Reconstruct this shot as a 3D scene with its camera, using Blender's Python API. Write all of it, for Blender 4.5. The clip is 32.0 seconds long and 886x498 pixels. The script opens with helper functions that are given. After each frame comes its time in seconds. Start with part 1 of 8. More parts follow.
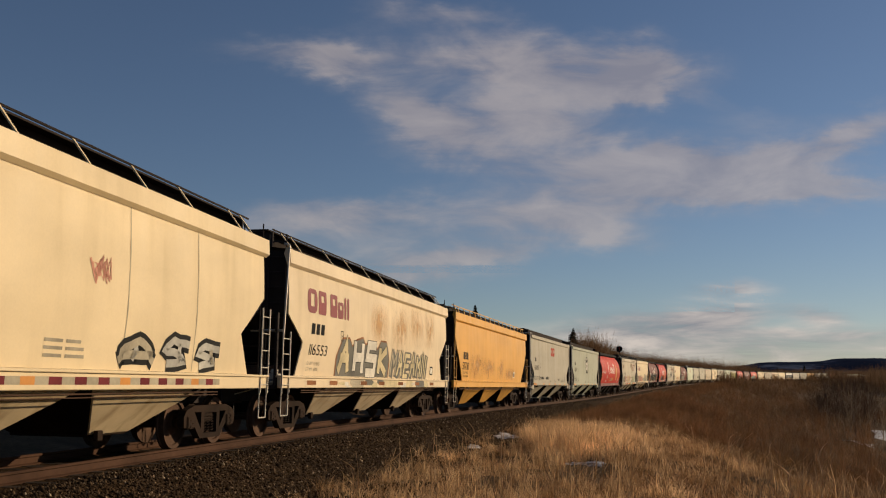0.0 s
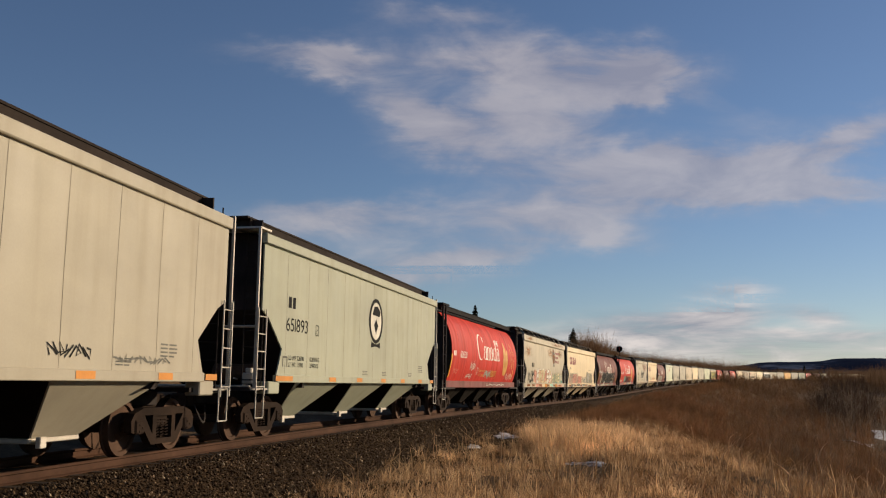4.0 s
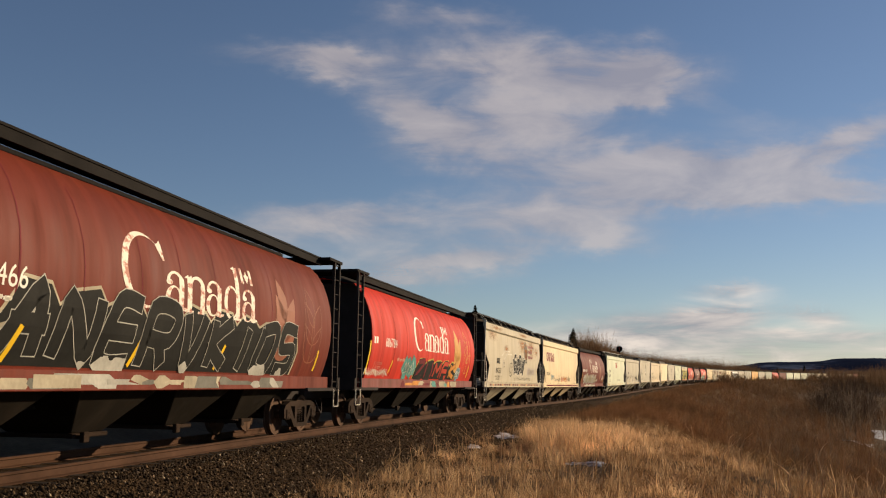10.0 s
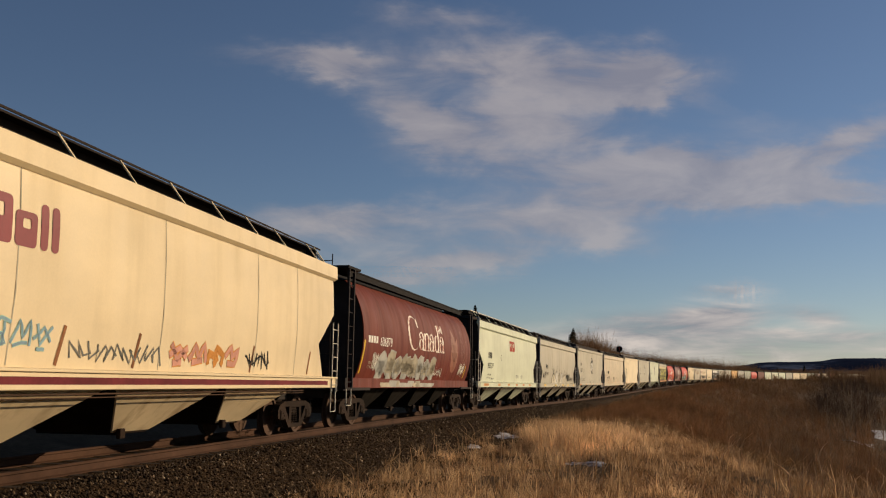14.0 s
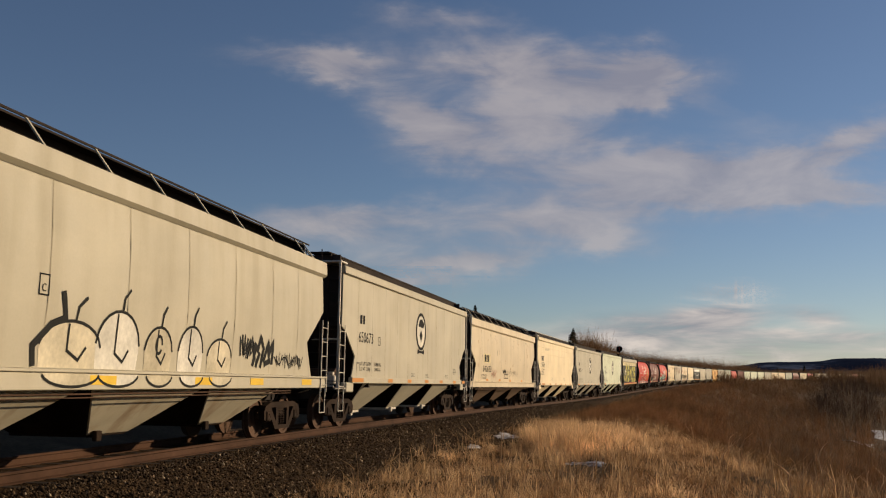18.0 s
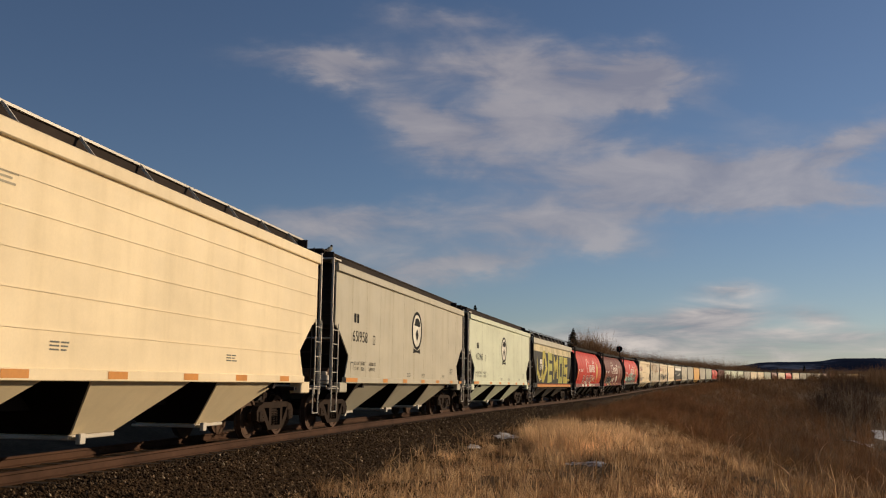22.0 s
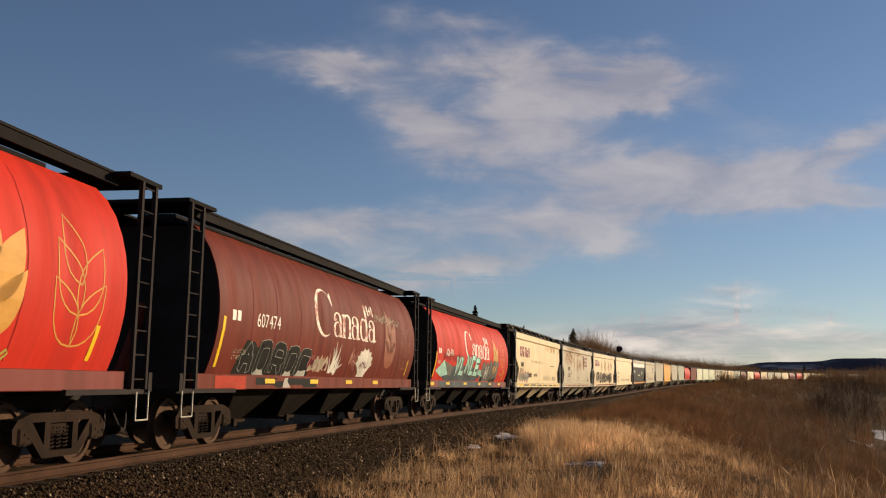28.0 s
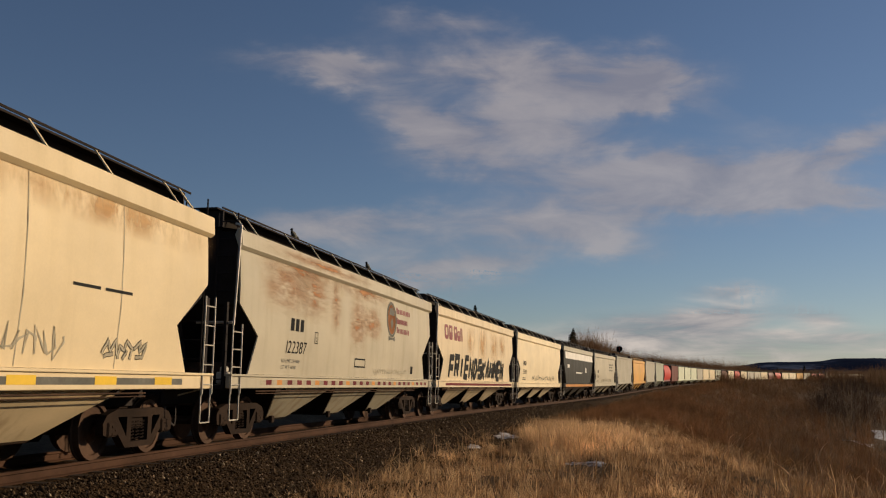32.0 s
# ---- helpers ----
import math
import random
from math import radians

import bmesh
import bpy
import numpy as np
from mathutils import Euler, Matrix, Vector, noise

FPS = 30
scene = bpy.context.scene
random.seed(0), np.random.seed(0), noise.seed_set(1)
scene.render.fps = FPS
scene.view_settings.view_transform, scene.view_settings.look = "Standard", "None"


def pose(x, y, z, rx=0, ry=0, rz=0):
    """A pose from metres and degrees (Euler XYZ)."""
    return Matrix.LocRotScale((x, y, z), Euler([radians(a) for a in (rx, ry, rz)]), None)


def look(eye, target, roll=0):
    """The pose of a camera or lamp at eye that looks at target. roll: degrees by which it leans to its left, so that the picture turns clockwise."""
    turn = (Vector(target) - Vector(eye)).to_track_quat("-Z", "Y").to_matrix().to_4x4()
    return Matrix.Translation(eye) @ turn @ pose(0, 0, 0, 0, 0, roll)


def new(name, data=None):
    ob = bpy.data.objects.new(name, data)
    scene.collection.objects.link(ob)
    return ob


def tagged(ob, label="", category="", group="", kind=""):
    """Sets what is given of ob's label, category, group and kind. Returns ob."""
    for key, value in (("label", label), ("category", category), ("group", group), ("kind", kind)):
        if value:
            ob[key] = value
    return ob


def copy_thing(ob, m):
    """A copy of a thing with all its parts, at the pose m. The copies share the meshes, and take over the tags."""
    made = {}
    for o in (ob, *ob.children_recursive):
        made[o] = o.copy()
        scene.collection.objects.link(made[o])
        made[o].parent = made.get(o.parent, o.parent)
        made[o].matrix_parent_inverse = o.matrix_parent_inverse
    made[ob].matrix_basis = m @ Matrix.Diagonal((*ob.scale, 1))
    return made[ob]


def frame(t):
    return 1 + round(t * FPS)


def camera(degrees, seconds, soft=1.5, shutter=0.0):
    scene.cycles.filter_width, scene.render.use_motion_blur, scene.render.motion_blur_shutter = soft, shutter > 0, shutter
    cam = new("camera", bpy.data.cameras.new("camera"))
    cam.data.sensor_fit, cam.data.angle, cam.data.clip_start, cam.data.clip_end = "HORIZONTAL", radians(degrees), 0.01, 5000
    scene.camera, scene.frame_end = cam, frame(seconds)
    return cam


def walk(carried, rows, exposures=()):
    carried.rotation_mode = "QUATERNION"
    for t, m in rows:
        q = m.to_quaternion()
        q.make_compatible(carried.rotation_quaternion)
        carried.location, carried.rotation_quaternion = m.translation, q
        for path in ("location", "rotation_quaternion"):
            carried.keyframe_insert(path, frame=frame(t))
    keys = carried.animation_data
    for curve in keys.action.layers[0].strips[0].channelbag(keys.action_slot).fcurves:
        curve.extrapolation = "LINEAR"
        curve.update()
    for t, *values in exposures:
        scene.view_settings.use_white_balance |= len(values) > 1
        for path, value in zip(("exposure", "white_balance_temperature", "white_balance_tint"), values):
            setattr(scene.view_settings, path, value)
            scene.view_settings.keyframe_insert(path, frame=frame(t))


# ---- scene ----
# camera on a tripod beside the line; z = 0 is the top of the rail where the line passes it
EYE = (0.0, 0.0, 1.264)
cam = camera(50.8, 32.0, soft=1.15)
HEADING, PITCH, ROLL = 8.05, 8.18, 0.77
CAM_POSE = pose(*EYE, 90 + PITCH, 0, HEADING - 90) @ pose(0, 0, 0, 0, 0, ROLL)
walk(cam, [(0, CAM_POSE), (32, CAM_POSE)], exposures=[(0, -0.1, 6950, 18), (1, 0, 6950, 18), (2, -0.1, 6850, 18), (3, 0.1, 6550, 18), (6, 0.22, 6750, 18), (7, 0.22, 6900, 18), (8, 0.03, 6850, 18), (9, 0.1, 6850, 18), (10, 0.3, 7100, 18), (11, 0.3, 7100, 18), (12, 0.2, 7100, 18), (13, 0.08, 6950, 18), (14, -0.07, 6900, 18), (17, -0.1, 6950, 18), (18, 0.05, 6950, 18), (19, 0.02, 6650, 18), (20, 0.05, 6850, 18), (21, -0.02, 6800, 18), (22, -0.1, 6750, 18), (23, 0.08, 6700, 18), (24, 0.05, 6850, 18), (25, -0.02, 6950, 18), (28, 0.28, 6950, 18), (29, 0.28, 7000, 18), (30, 0.15, 7000, 18), (31, 0.08, 6950, 18), (32, -0.17, 6900, 18)])

# ---------------------------------------------------------------- light
SUN_EL, SUN_AZ = 16.0, -54.0          # degrees; azimuth from +X towards +Y
world = bpy.data.worlds.new("sky")
scene.world = world
world.use_nodes = True
wn = world.node_tree.nodes
sky = wn.new("ShaderNodeTexSky")
sky.sky_type, sky.sun_disc = "NISHITA", False
sky.sun_elevation, sky.sun_rotation = radians(SUN_EL), radians(90 - SUN_AZ)
sky.altitude, sky.air_density, sky.dust_density, sky.ozone_density = 600, 1.0, 0.25, 3.4
world.node_tree.links.new(sky.outputs[0], wn["Background"].inputs[0])
wn["Background"].inputs[1].default_value = 0.070
sun = new("sun", bpy.data.lights.new("sun", "SUN"))
sun.data.energy, sun.data.angle, sun.data.color = 4.3, radians(0.6), (1.0, 0.84, 0.57)
sun_way = Vector((math.cos(radians(SUN_EL)) * math.cos(radians(SUN_AZ)), math.cos(radians(SUN_EL)) * math.sin(radians(SUN_AZ)), math.sin(radians(SUN_EL))))
sun.matrix_world = look(sun_way * 200, (0, 0, 0))

# ---------------------------------------------------------------- materials
def tree_of(name):
    m = bpy.data.materials.new(name)
    m.use_nodes = True
    nt = m.node_tree
    return m, nt, nt.nodes, nt.links, nt.nodes["Principled BSDF"]


def mapped(nt, scale=(1, 1, 1), space="Object", seed=False):
    """Object coordinates, stretched, shifted per object when seed is set."""
    n, l = nt.nodes, nt.links
    tc, mp = n.new("ShaderNodeTexCoord"), n.new("ShaderNodeMapping")
    mp.inputs["Scale"].default_value = scale
    l.new(tc.outputs[space], mp.inputs["Vector"])
    if seed:
        info, mul = n.new("ShaderNodeObjectInfo"), n.new("ShaderNodeMath")
        mul.operation = "MULTIPLY"
        mul.inputs[1].default_value = 57.0
        l.new(info.outputs["Random"], mul.inputs[0])
        l.new(mul.outputs[0], mp.inputs["Location"])
    return mp.outputs[0]


def noise_of(nt, vec, scale, detail=4, rough=0.55):
    t = nt.nodes.new("ShaderNodeTexNoise")
    t.inputs["Scale"].default_value, t.inputs["Detail"].default_value, t.inputs["Roughness"].default_value = scale, detail, rough
    nt.links.new(vec, t.inputs["Vector"])
    return t.outputs["Fac"]


def ramp(nt, fac, stops):
    r = nt.nodes.new("ShaderNodeValToRGB")
    while len(r.color_ramp.elements) < len(stops):
        r.color_ramp.elements.new(0.5)
    for e, (p, c) in zip(r.color_ramp.elements, stops):
        e.position, e.color = p, (*c, 1) if len(c) == 3 else c
    nt.links.new(fac, r.inputs[0])
    return r.outputs[0]


def mix(nt, fac, a, b, kind="MIX"):
    m = nt.nodes.new("ShaderNodeMix")
    m.data_type, m.blend_type = "RGBA", kind
    for socket, v in ((m.inputs[0], fac), (m.inputs[6], a), (m.inputs[7], b)):
        if isinstance(v, (int, float)):
            socket.default_value = v
        elif isinstance(v, tuple):
            socket.default_value = (*v[:3], 1)
        else:
            nt.links.new(v, socket)
    return m.outputs[2]


def bump(nt, p, height, strength=0.3, dist=0.01):
    b = nt.nodes.new("ShaderNodeBump")
    b.inputs["Strength"].default_value, b.inputs["Distance"].default_value = strength, dist
    nt.links.new(height, b.inputs["Height"])
    nt.links.new(b.outputs[0], p.inputs["Normal"])


def grey(v):
    return (v, v, v)


def simple(name, color, rough=0.6, metal=0.0, var=0.25, scale=6.0, relief=0.15):
    """A plain surface with grain at two scales."""
    m, nt, n, l, p = tree_of(name)
    vec = mapped(nt, seed=True)
    big, fine = noise_of(nt, vec, scale * 0.2), noise_of(nt, vec, scale * 3)
    a = ramp(nt, big, [(0.3, tuple(c * (1 - var) for c in color)), (0.7, tuple(min(1, c * (1 + var)) for c in color))])
    f = ramp(nt, fine, [(0.3, grey(1 - var * 0.6)), (0.7, grey(1.0))])
    l.new(mix(nt, 1.0, a, f, "MULTIPLY"), p.inputs["Base Color"])
    p.inputs["Roughness"].default_value, p.inputs["Metallic"].default_value = rough, metal
    p.inputs["Specular IOR Level"].default_value = 0.08 if rough > 0.62 else 0.35
    if relief:
        bump(nt, p, fine, relief)
    return m


def paint(name, color, rust=0.2, dirt=0.35, rough=0.5, fade=0.12, grime=(0.16, 0.12, 0.08), stain=(0.30, 0.11, 0.045), gloss=0.3, dent_shade=0.0):
    """Weathered paint of a freight car: run-off streaks, dust near the sill, rust patches."""
    m, nt, n, l, p = tree_of(name)
    base = ramp(nt, noise_of(nt, mapped(nt, (0.5, 1, 0.9), seed=True), 0.9, 5), [(0.3, tuple(c * (1 - fade) for c in color)), (0.7, tuple(min(1, c * (1 + fade * 0.6)) for c in color))])
    streak = noise_of(nt, mapped(nt, (1.6, 1, 0.16), seed=True), 1.6, 5, 0.55)
    s = ramp(nt, streak, [(0.50, grey(0.0)), (0.80, grey(dirt))])
    c = mix(nt, s, base, grime)
    patch = noise_of(nt, mapped(nt, (1.0, 1, 2.2), seed=True), 0.75, 7, 0.66)
    r = ramp(nt, patch, [(0.74 - 0.16 * rust, grey(0.0)), (0.84 - 0.12 * rust, grey(min(0.85, rust * 1.6)))])
    c = mix(nt, r, c, stain)
    if dent_shade:
        # upright darker bands multiply the paint, as the shading of dents in the sheet
        band_noise = noise_of(nt, mapped(nt, (1.0, 0.02, 0.07), seed=True), 2.2, 3, 0.5)
        c = mix(nt, 1.0, c, ramp(nt, band_noise, [(0.36, grey(1 - dent_shade)), (0.52, grey(1.0)), (0.70, grey(1 - dent_shade * 0.5))]), "MULTIPLY")
    fine = noise_of(nt, mapped(nt, seed=True), 30, 3)
    c = mix(nt, 1.0, c, ramp(nt, fine, [(0.3, grey(0.955)), (0.7, grey(1.0))]), "MULTIPLY")
    l.new(c, p.inputs["Base Color"])
    l.new(ramp(nt, streak, [(0.3, grey(rough)), (0.8, grey(min(1, rough + 0.3)))]), p.inputs["Roughness"])
    p.inputs["Specular IOR Level"].default_value = gloss
    wave = noise_of(nt, mapped(nt, (1.2, 1, 0.5), seed=True), 1.4, 2)
    bump(nt, p, wave, 0.45, 0.03)
    return m


CREAM, TAN, BEIGE = (0.66, 0.52, 0.33), (0.50, 0.42, 0.31), (0.52, 0.45, 0.35)
MAT = {
    "cream": paint("cream_paint", (0.74, 0.59, 0.36), 0.08, 0.12),
    "cream_rust": paint("rusting_cream_paint", (0.73, 0.585, 0.38), 0.42, 0.2, stain=(0.42, 0.22, 0.09)),
    "cream_old": paint("aged_tan_cream_paint", (0.62, 0.51, 0.345), 0.12, 0.16),
    "white": paint("pale_cream_paint", (0.82, 0.67, 0.43), 0.05, 0.10),
    "tan": paint("rust_stained_tan_paint", (0.49, 0.43, 0.31), 0.45, 0.22, stain=(0.36, 0.17, 0.08)),
    "grey": paint("warm_grey_paint", (0.40, 0.36, 0.27), 0.08, 0.18),
    "sage": paint("sage_grey_paint", (0.36, 0.37, 0.27), 0.08, 0.18),
    "beige": paint("beige_grey_paint", (0.47, 0.425, 0.315), 0.03, 0.14),
    "mint": paint("pale_mint_paint", (0.62, 0.65, 0.47), 0.04, 0.10),
    "yellow": paint("golden_yellow_paint", (0.70, 0.35, 0.055), 0.10, 0.12),
    "red": paint("bright_red_paint", (0.61, 0.033, 0.016), 0.0, 0.40, grime=(0.20, 0.018, 0.010), gloss=0.15, dent_shade=0.20),
    "maroon": paint("faded_maroon_paint", (0.165, 0.027, 0.013), 0.30, 0.5, grime=(0.05, 0.012, 0.008), stain=(0.27, 0.045, 0.018), gloss=0.14, dent_shade=0.20),
    "slate": paint("dark_slate_paint", (0.026, 0.026, 0.021), 0.10, 0.25, gloss=0.12),
    # the deep shade round the hoppers is put into this near-black, with some grime
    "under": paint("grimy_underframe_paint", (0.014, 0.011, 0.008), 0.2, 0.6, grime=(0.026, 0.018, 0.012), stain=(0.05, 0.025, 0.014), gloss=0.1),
    "red_sill": paint("dirty_red_paint", (0.17, 0.018, 0.010), 0.2, 0.8, grime=(0.06, 0.03, 0.02)),
    "black": simple("sooty_black_paint", (0.036, 0.029, 0.027), 0.75, 0, 0.3),
    "tar": simple("tarred_roof_walkway", (0.013, 0.011, 0.010), 0.8, 0, 0.4),
    "roof": simple("grain_dusted_dark_roof", (0.034, 0.025, 0.020), 0.85, 0, 0.4, 2.0),
    "truck": simple("rusty_cast_steel", (0.030, 0.018, 0.012), 0.85, 0.0, 0.4, 5.0),
    "wheel": simple("dull_wheel_steel", (0.095, 0.054, 0.035), 0.7, 0.2, 0.3, 5.0),
    "tread": simple("bright_rolled_steel", (0.45, 0.42, 0.40), 0.3, 1.0, 0.1),
    "galv": simple("pale_painted_steel", (0.55, 0.50, 0.42), 0.5, 0.1, 0.2),
    "rail": simple("brown_rail_steel", (0.074, 0.037, 0.022), 0.8, 0.0, 0.3, 4.0),
    "tie": simple("creosoted_timber", (0.05, 0.038, 0.03), 0.9, 0, 0.4, 4.0, 0.5),
    "white_mark": simple("white_lettering_paint", (0.78, 0.74, 0.66), 0.6, 0, 0.12),
    "dark_mark": simple("black_lettering_paint", (0.010, 0.010, 0.010), 0.75, 0, 0.2),
    "red_mark": simple("dark_red_lettering_paint", (0.21, 0.012, 0.018), 0.6, 0, 0.15),
    "orange_mark": simple("orange_reflective_tape", (0.62, 0.24, 0.03), 0.4, 0, 0.15),
    "yellow_mark": simple("yellow_reflective_tape", (0.80, 0.50, 0.02), 0.4, 0, 0.12),
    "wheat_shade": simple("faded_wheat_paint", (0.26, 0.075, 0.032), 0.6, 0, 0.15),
    "gold_mark": simple("wheat_gold_paint", (0.62, 0.30, 0.05), 0.6, 0, 0.15),
}

# the discharge hoppers wear the car's paint dimmed under road dust; cream_old's adds the sill's shade
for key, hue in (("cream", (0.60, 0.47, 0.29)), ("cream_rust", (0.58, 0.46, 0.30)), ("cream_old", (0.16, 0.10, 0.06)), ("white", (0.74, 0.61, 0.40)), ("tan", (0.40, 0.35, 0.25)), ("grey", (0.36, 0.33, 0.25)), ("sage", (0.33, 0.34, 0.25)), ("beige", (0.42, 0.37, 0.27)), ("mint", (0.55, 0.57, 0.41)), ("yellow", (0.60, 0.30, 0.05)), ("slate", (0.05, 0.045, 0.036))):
    MAT[key + "_dusty_dim"] = paint(key + "_paint_under_road_dust", hue, 0.45, 0.85, 0.7, 0.25, (0.20, 0.115, 0.055), (0.22, 0.10, 0.042), 0.15)
m, nt, n, l, p = tree_of("worn_white_lettering")
l.new(ramp(nt, noise_of(nt, mapped(nt, (1, 1, 1.6)), 3.2, 6, 0.65), [(0.42, (0.42, 0.14, 0.09)), (0.50, (0.76, 0.66, 0.56))]), p.inputs["Base Color"])
p.inputs["Roughness"].default_value = 0.6
MAT["worn_mark"] = m
MAT["seam"] = simple("grimy_weld_line", (0.21, 0.185, 0.14), 0.8, 0, 0.3)
MAT["red_dent"] = simple("darkened_red_weld_line", (0.30, 0.020, 0.012), 0.7, 0, 0.3)

for key, kind, stretch, dark, pale in (("rust_bleed", "rust_bleeding_through_paint", (1.2, 1, 0.8), (0.52, 0.29, 0.12), (0.66, 0.42, 0.20)), ("rust_scrape", "rust_scraped_along_the_side", (0.7, 1, 4.0), (0.34, 0.13, 0.045), (0.55, 0.26, 0.10))):
    m, nt, n, l, p = tree_of(kind)
    l.new(ramp(nt, noise_of(nt, mapped(nt, (1, 1, 1)), 5, 5), [(0.3, dark), (0.7, pale)]), p.inputs["Base Color"])
    p.inputs["Roughness"].default_value = 0.9
    sep, bell = n.new("ShaderNodeSeparateXYZ"), []
    l.new(n.new("ShaderNodeTexCoord").outputs["Generated"], sep.inputs[0])
    for axis in ("X", "Z"):
        away = n.new("ShaderNodeMath")
        away.operation = "PINGPONG"
        away.inputs[1].default_value = 0.5
        l.new(sep.outputs[axis], away.inputs[0])
        bell.append(ramp(nt, away.outputs[0], [(0.0, grey(0)), (0.5, grey(1.0))]))
    spots = ramp(nt, noise_of(nt, mapped(nt, stretch, seed=True), 1.7, 7, 0.68), [(0.35, grey(0)), (0.58, grey(0.9))])
    cover = mix(nt, 1.0, mix(nt, 1.0, bell[0], bell[1], "MULTIPLY"), spots, "MULTIPLY")
    l.new(cover, p.inputs["Alpha"])
    MAT[key] = m

# ---------------------------------------------------------------- helpers for meshes
def part(name, bm, material, parent, label=""):
    """Links a bmesh as one mesh object under a thing or a part."""
    me = bpy.data.meshes.new(name)
    bm.normal_update()
    bm.to_mesh(me)
    bm.free()
    return place_part(name, me, material, parent, label)


def place_part(name, me, material, parent, label=""):
    if material is not None and not me.materials:
        for m in material if isinstance(material, (list, tuple)) else [material]:
            me.materials.append(m)
    if name in ("side_sheet", "barrel_side", "top_chord", "body", "head"):
        for f in me.polygons:
            f.use_smooth = True
        me.set_sharp_from_angle(angle=radians(40))
    ob = new(name, me)
    ob.parent = parent
    if label:
        ob["label"] = label
    return ob


def box(bm, x0, x1, y0, y1, z0, z1, bevel=0.0):
    vs = [bm.verts.new((x, y, z)) for x in (x0, x1) for y in (y0, y1) for z in (z0, z1)]
    fs = [bm.faces.new([vs[i] for i in q]) for q in ((0, 1, 3, 2), (4, 6, 7, 5), (0, 4, 5, 1), (2, 3, 7, 6), (0, 2, 6, 4), (1, 5, 7, 3))]
    if bevel:
        bmesh.ops.bevel(bm, geom=list({e for f in fs for e in f.edges}), offset=bevel, segments=1, affect="EDGES")
    return vs


def boxed(*a, bevel=0.0):
    bm = bmesh.new()
    box(bm, *a, bevel=bevel)
    return bm


def bar(bm, a, b, r=0.015, sides=6):
    """A round bar between two points."""
    a, b = Vector(a), Vector(b)
    w = (b - a).normalized()
    u = w.orthogonal().normalized()
    v = w.cross(u)
    rings = [[bm.verts.new(p + (u * math.cos(t) + v * math.sin(t)) * r) for t in [i * math.tau / sides for i in range(sides)]] for p in (a, b)]
    for i in range(sides):
        j = (i + 1) % sides
        bm.faces.new((rings[0][i], rings[0][j], rings[1][j], rings[1][i]))
    bm.faces.new(rings[0][::-1])
    bm.faces.new(rings[1])


def prism(bm, outline, y0, y1):
    """Extrudes an (x, z) outline between two y planes."""
    a = [bm.verts.new((x, y0, z)) for x, z in outline]
    b = [bm.verts.new((x, y1, z)) for x, z in outline]
    bm.faces.new(a)
    bm.faces.new(b[::-1])
    n = len(outline)
    for i in range(n):
        bm.faces.new((a[i], b[i], b[(i + 1) % n], a[(i + 1) % n]))


def lathe(bm, rings, sides=24, axis_y=True):
    """Turns (offset, radius) pairs round the y axis."""
    rows = [[bm.verts.new((r * math.cos(i * math.tau / sides), o, r * math.sin(i * math.tau / sides))) for i in range(sides)] for o, r in rings]
    for a, b in zip(rows, rows[1:]):
        for i in range(sides):
            j = (i + 1) % sides
            bm.faces.new((a[i], a[j], b[j], b[i]))
    bm.faces.new(rows[0][::-1])
    bm.faces.new(rows[-1])


# ---------------------------------------------------------------- the line's alignment
KNOT = np.array([0, 60, 120, 200, 300, 420, 560, 720, 900, 1100, 1300, 1600.0])
BEND = np.array([3.17, 1.155, -0.01, 0.40, 0.70, 0.80, 0.77, 0.73, 0.685, 0.64, 0.60, 0.555]) * 1e-3   # right-hand curvature, 1/m
RISE = np.array([0.9, -1.4, 11.7, 11.3, 10.4, 10.4, 10.8, 10.8, 10.8, 10.8, 10.8, 10.8]) * 1e-3         # gradient
S_AX = np.arange(-700, 1960, 2.0)
_k = np.interp(S_AX, KNOT, BEND)
_k[S_AX < 0] = 0.0
_g = np.interp(S_AX, KNOT, RISE)
_g[S_AX < 0] = 0.0
_i0 = int(np.argmin(abs(S_AX)))
T_AX = np.cumsum(_k) * 2
T_AX -= T_AX[_i0]
X_AX, Y_AX, Z_AX = np.cumsum(np.cos(T_AX)) * 2, -np.cumsum(np.sin(T_AX)) * 2, np.cumsum(_g) * 2
X_AX, Y_AX, Z_AX = X_AX - X_AX[_i0], Y_AX - Y_AX[_i0] + 8.5375, Z_AX - Z_AX[_i0]


def on_line(s, off=0.0, z=0.0):
    """A point at s metres along the line, off metres to its right, z above the rail."""
    t = np.interp(s, S_AX, T_AX)
    return Vector((np.interp(s, S_AX, X_AX) - off * math.sin(t), np.interp(s, S_AX, Y_AX) - off * math.cos(t), np.interp(s, S_AX, Z_AX) + z))


def run_of(t):
    """How far the train has come at t seconds."""
    return 14.532 * t - 0.0471 * t * t / 2 + 0.0826 * t ** 3 / 600


def car_pose(s):
    a, b = on_line(s - 7), on_line(s + 7)
    w = (b - a).normalized()
    left = Vector((0, 0, 1)).cross(w).normalized()
    up = w.cross(left)
    m = Matrix((w, left, up)).transposed().to_4x4()
    m.translation = (a + b) / 2
    return m

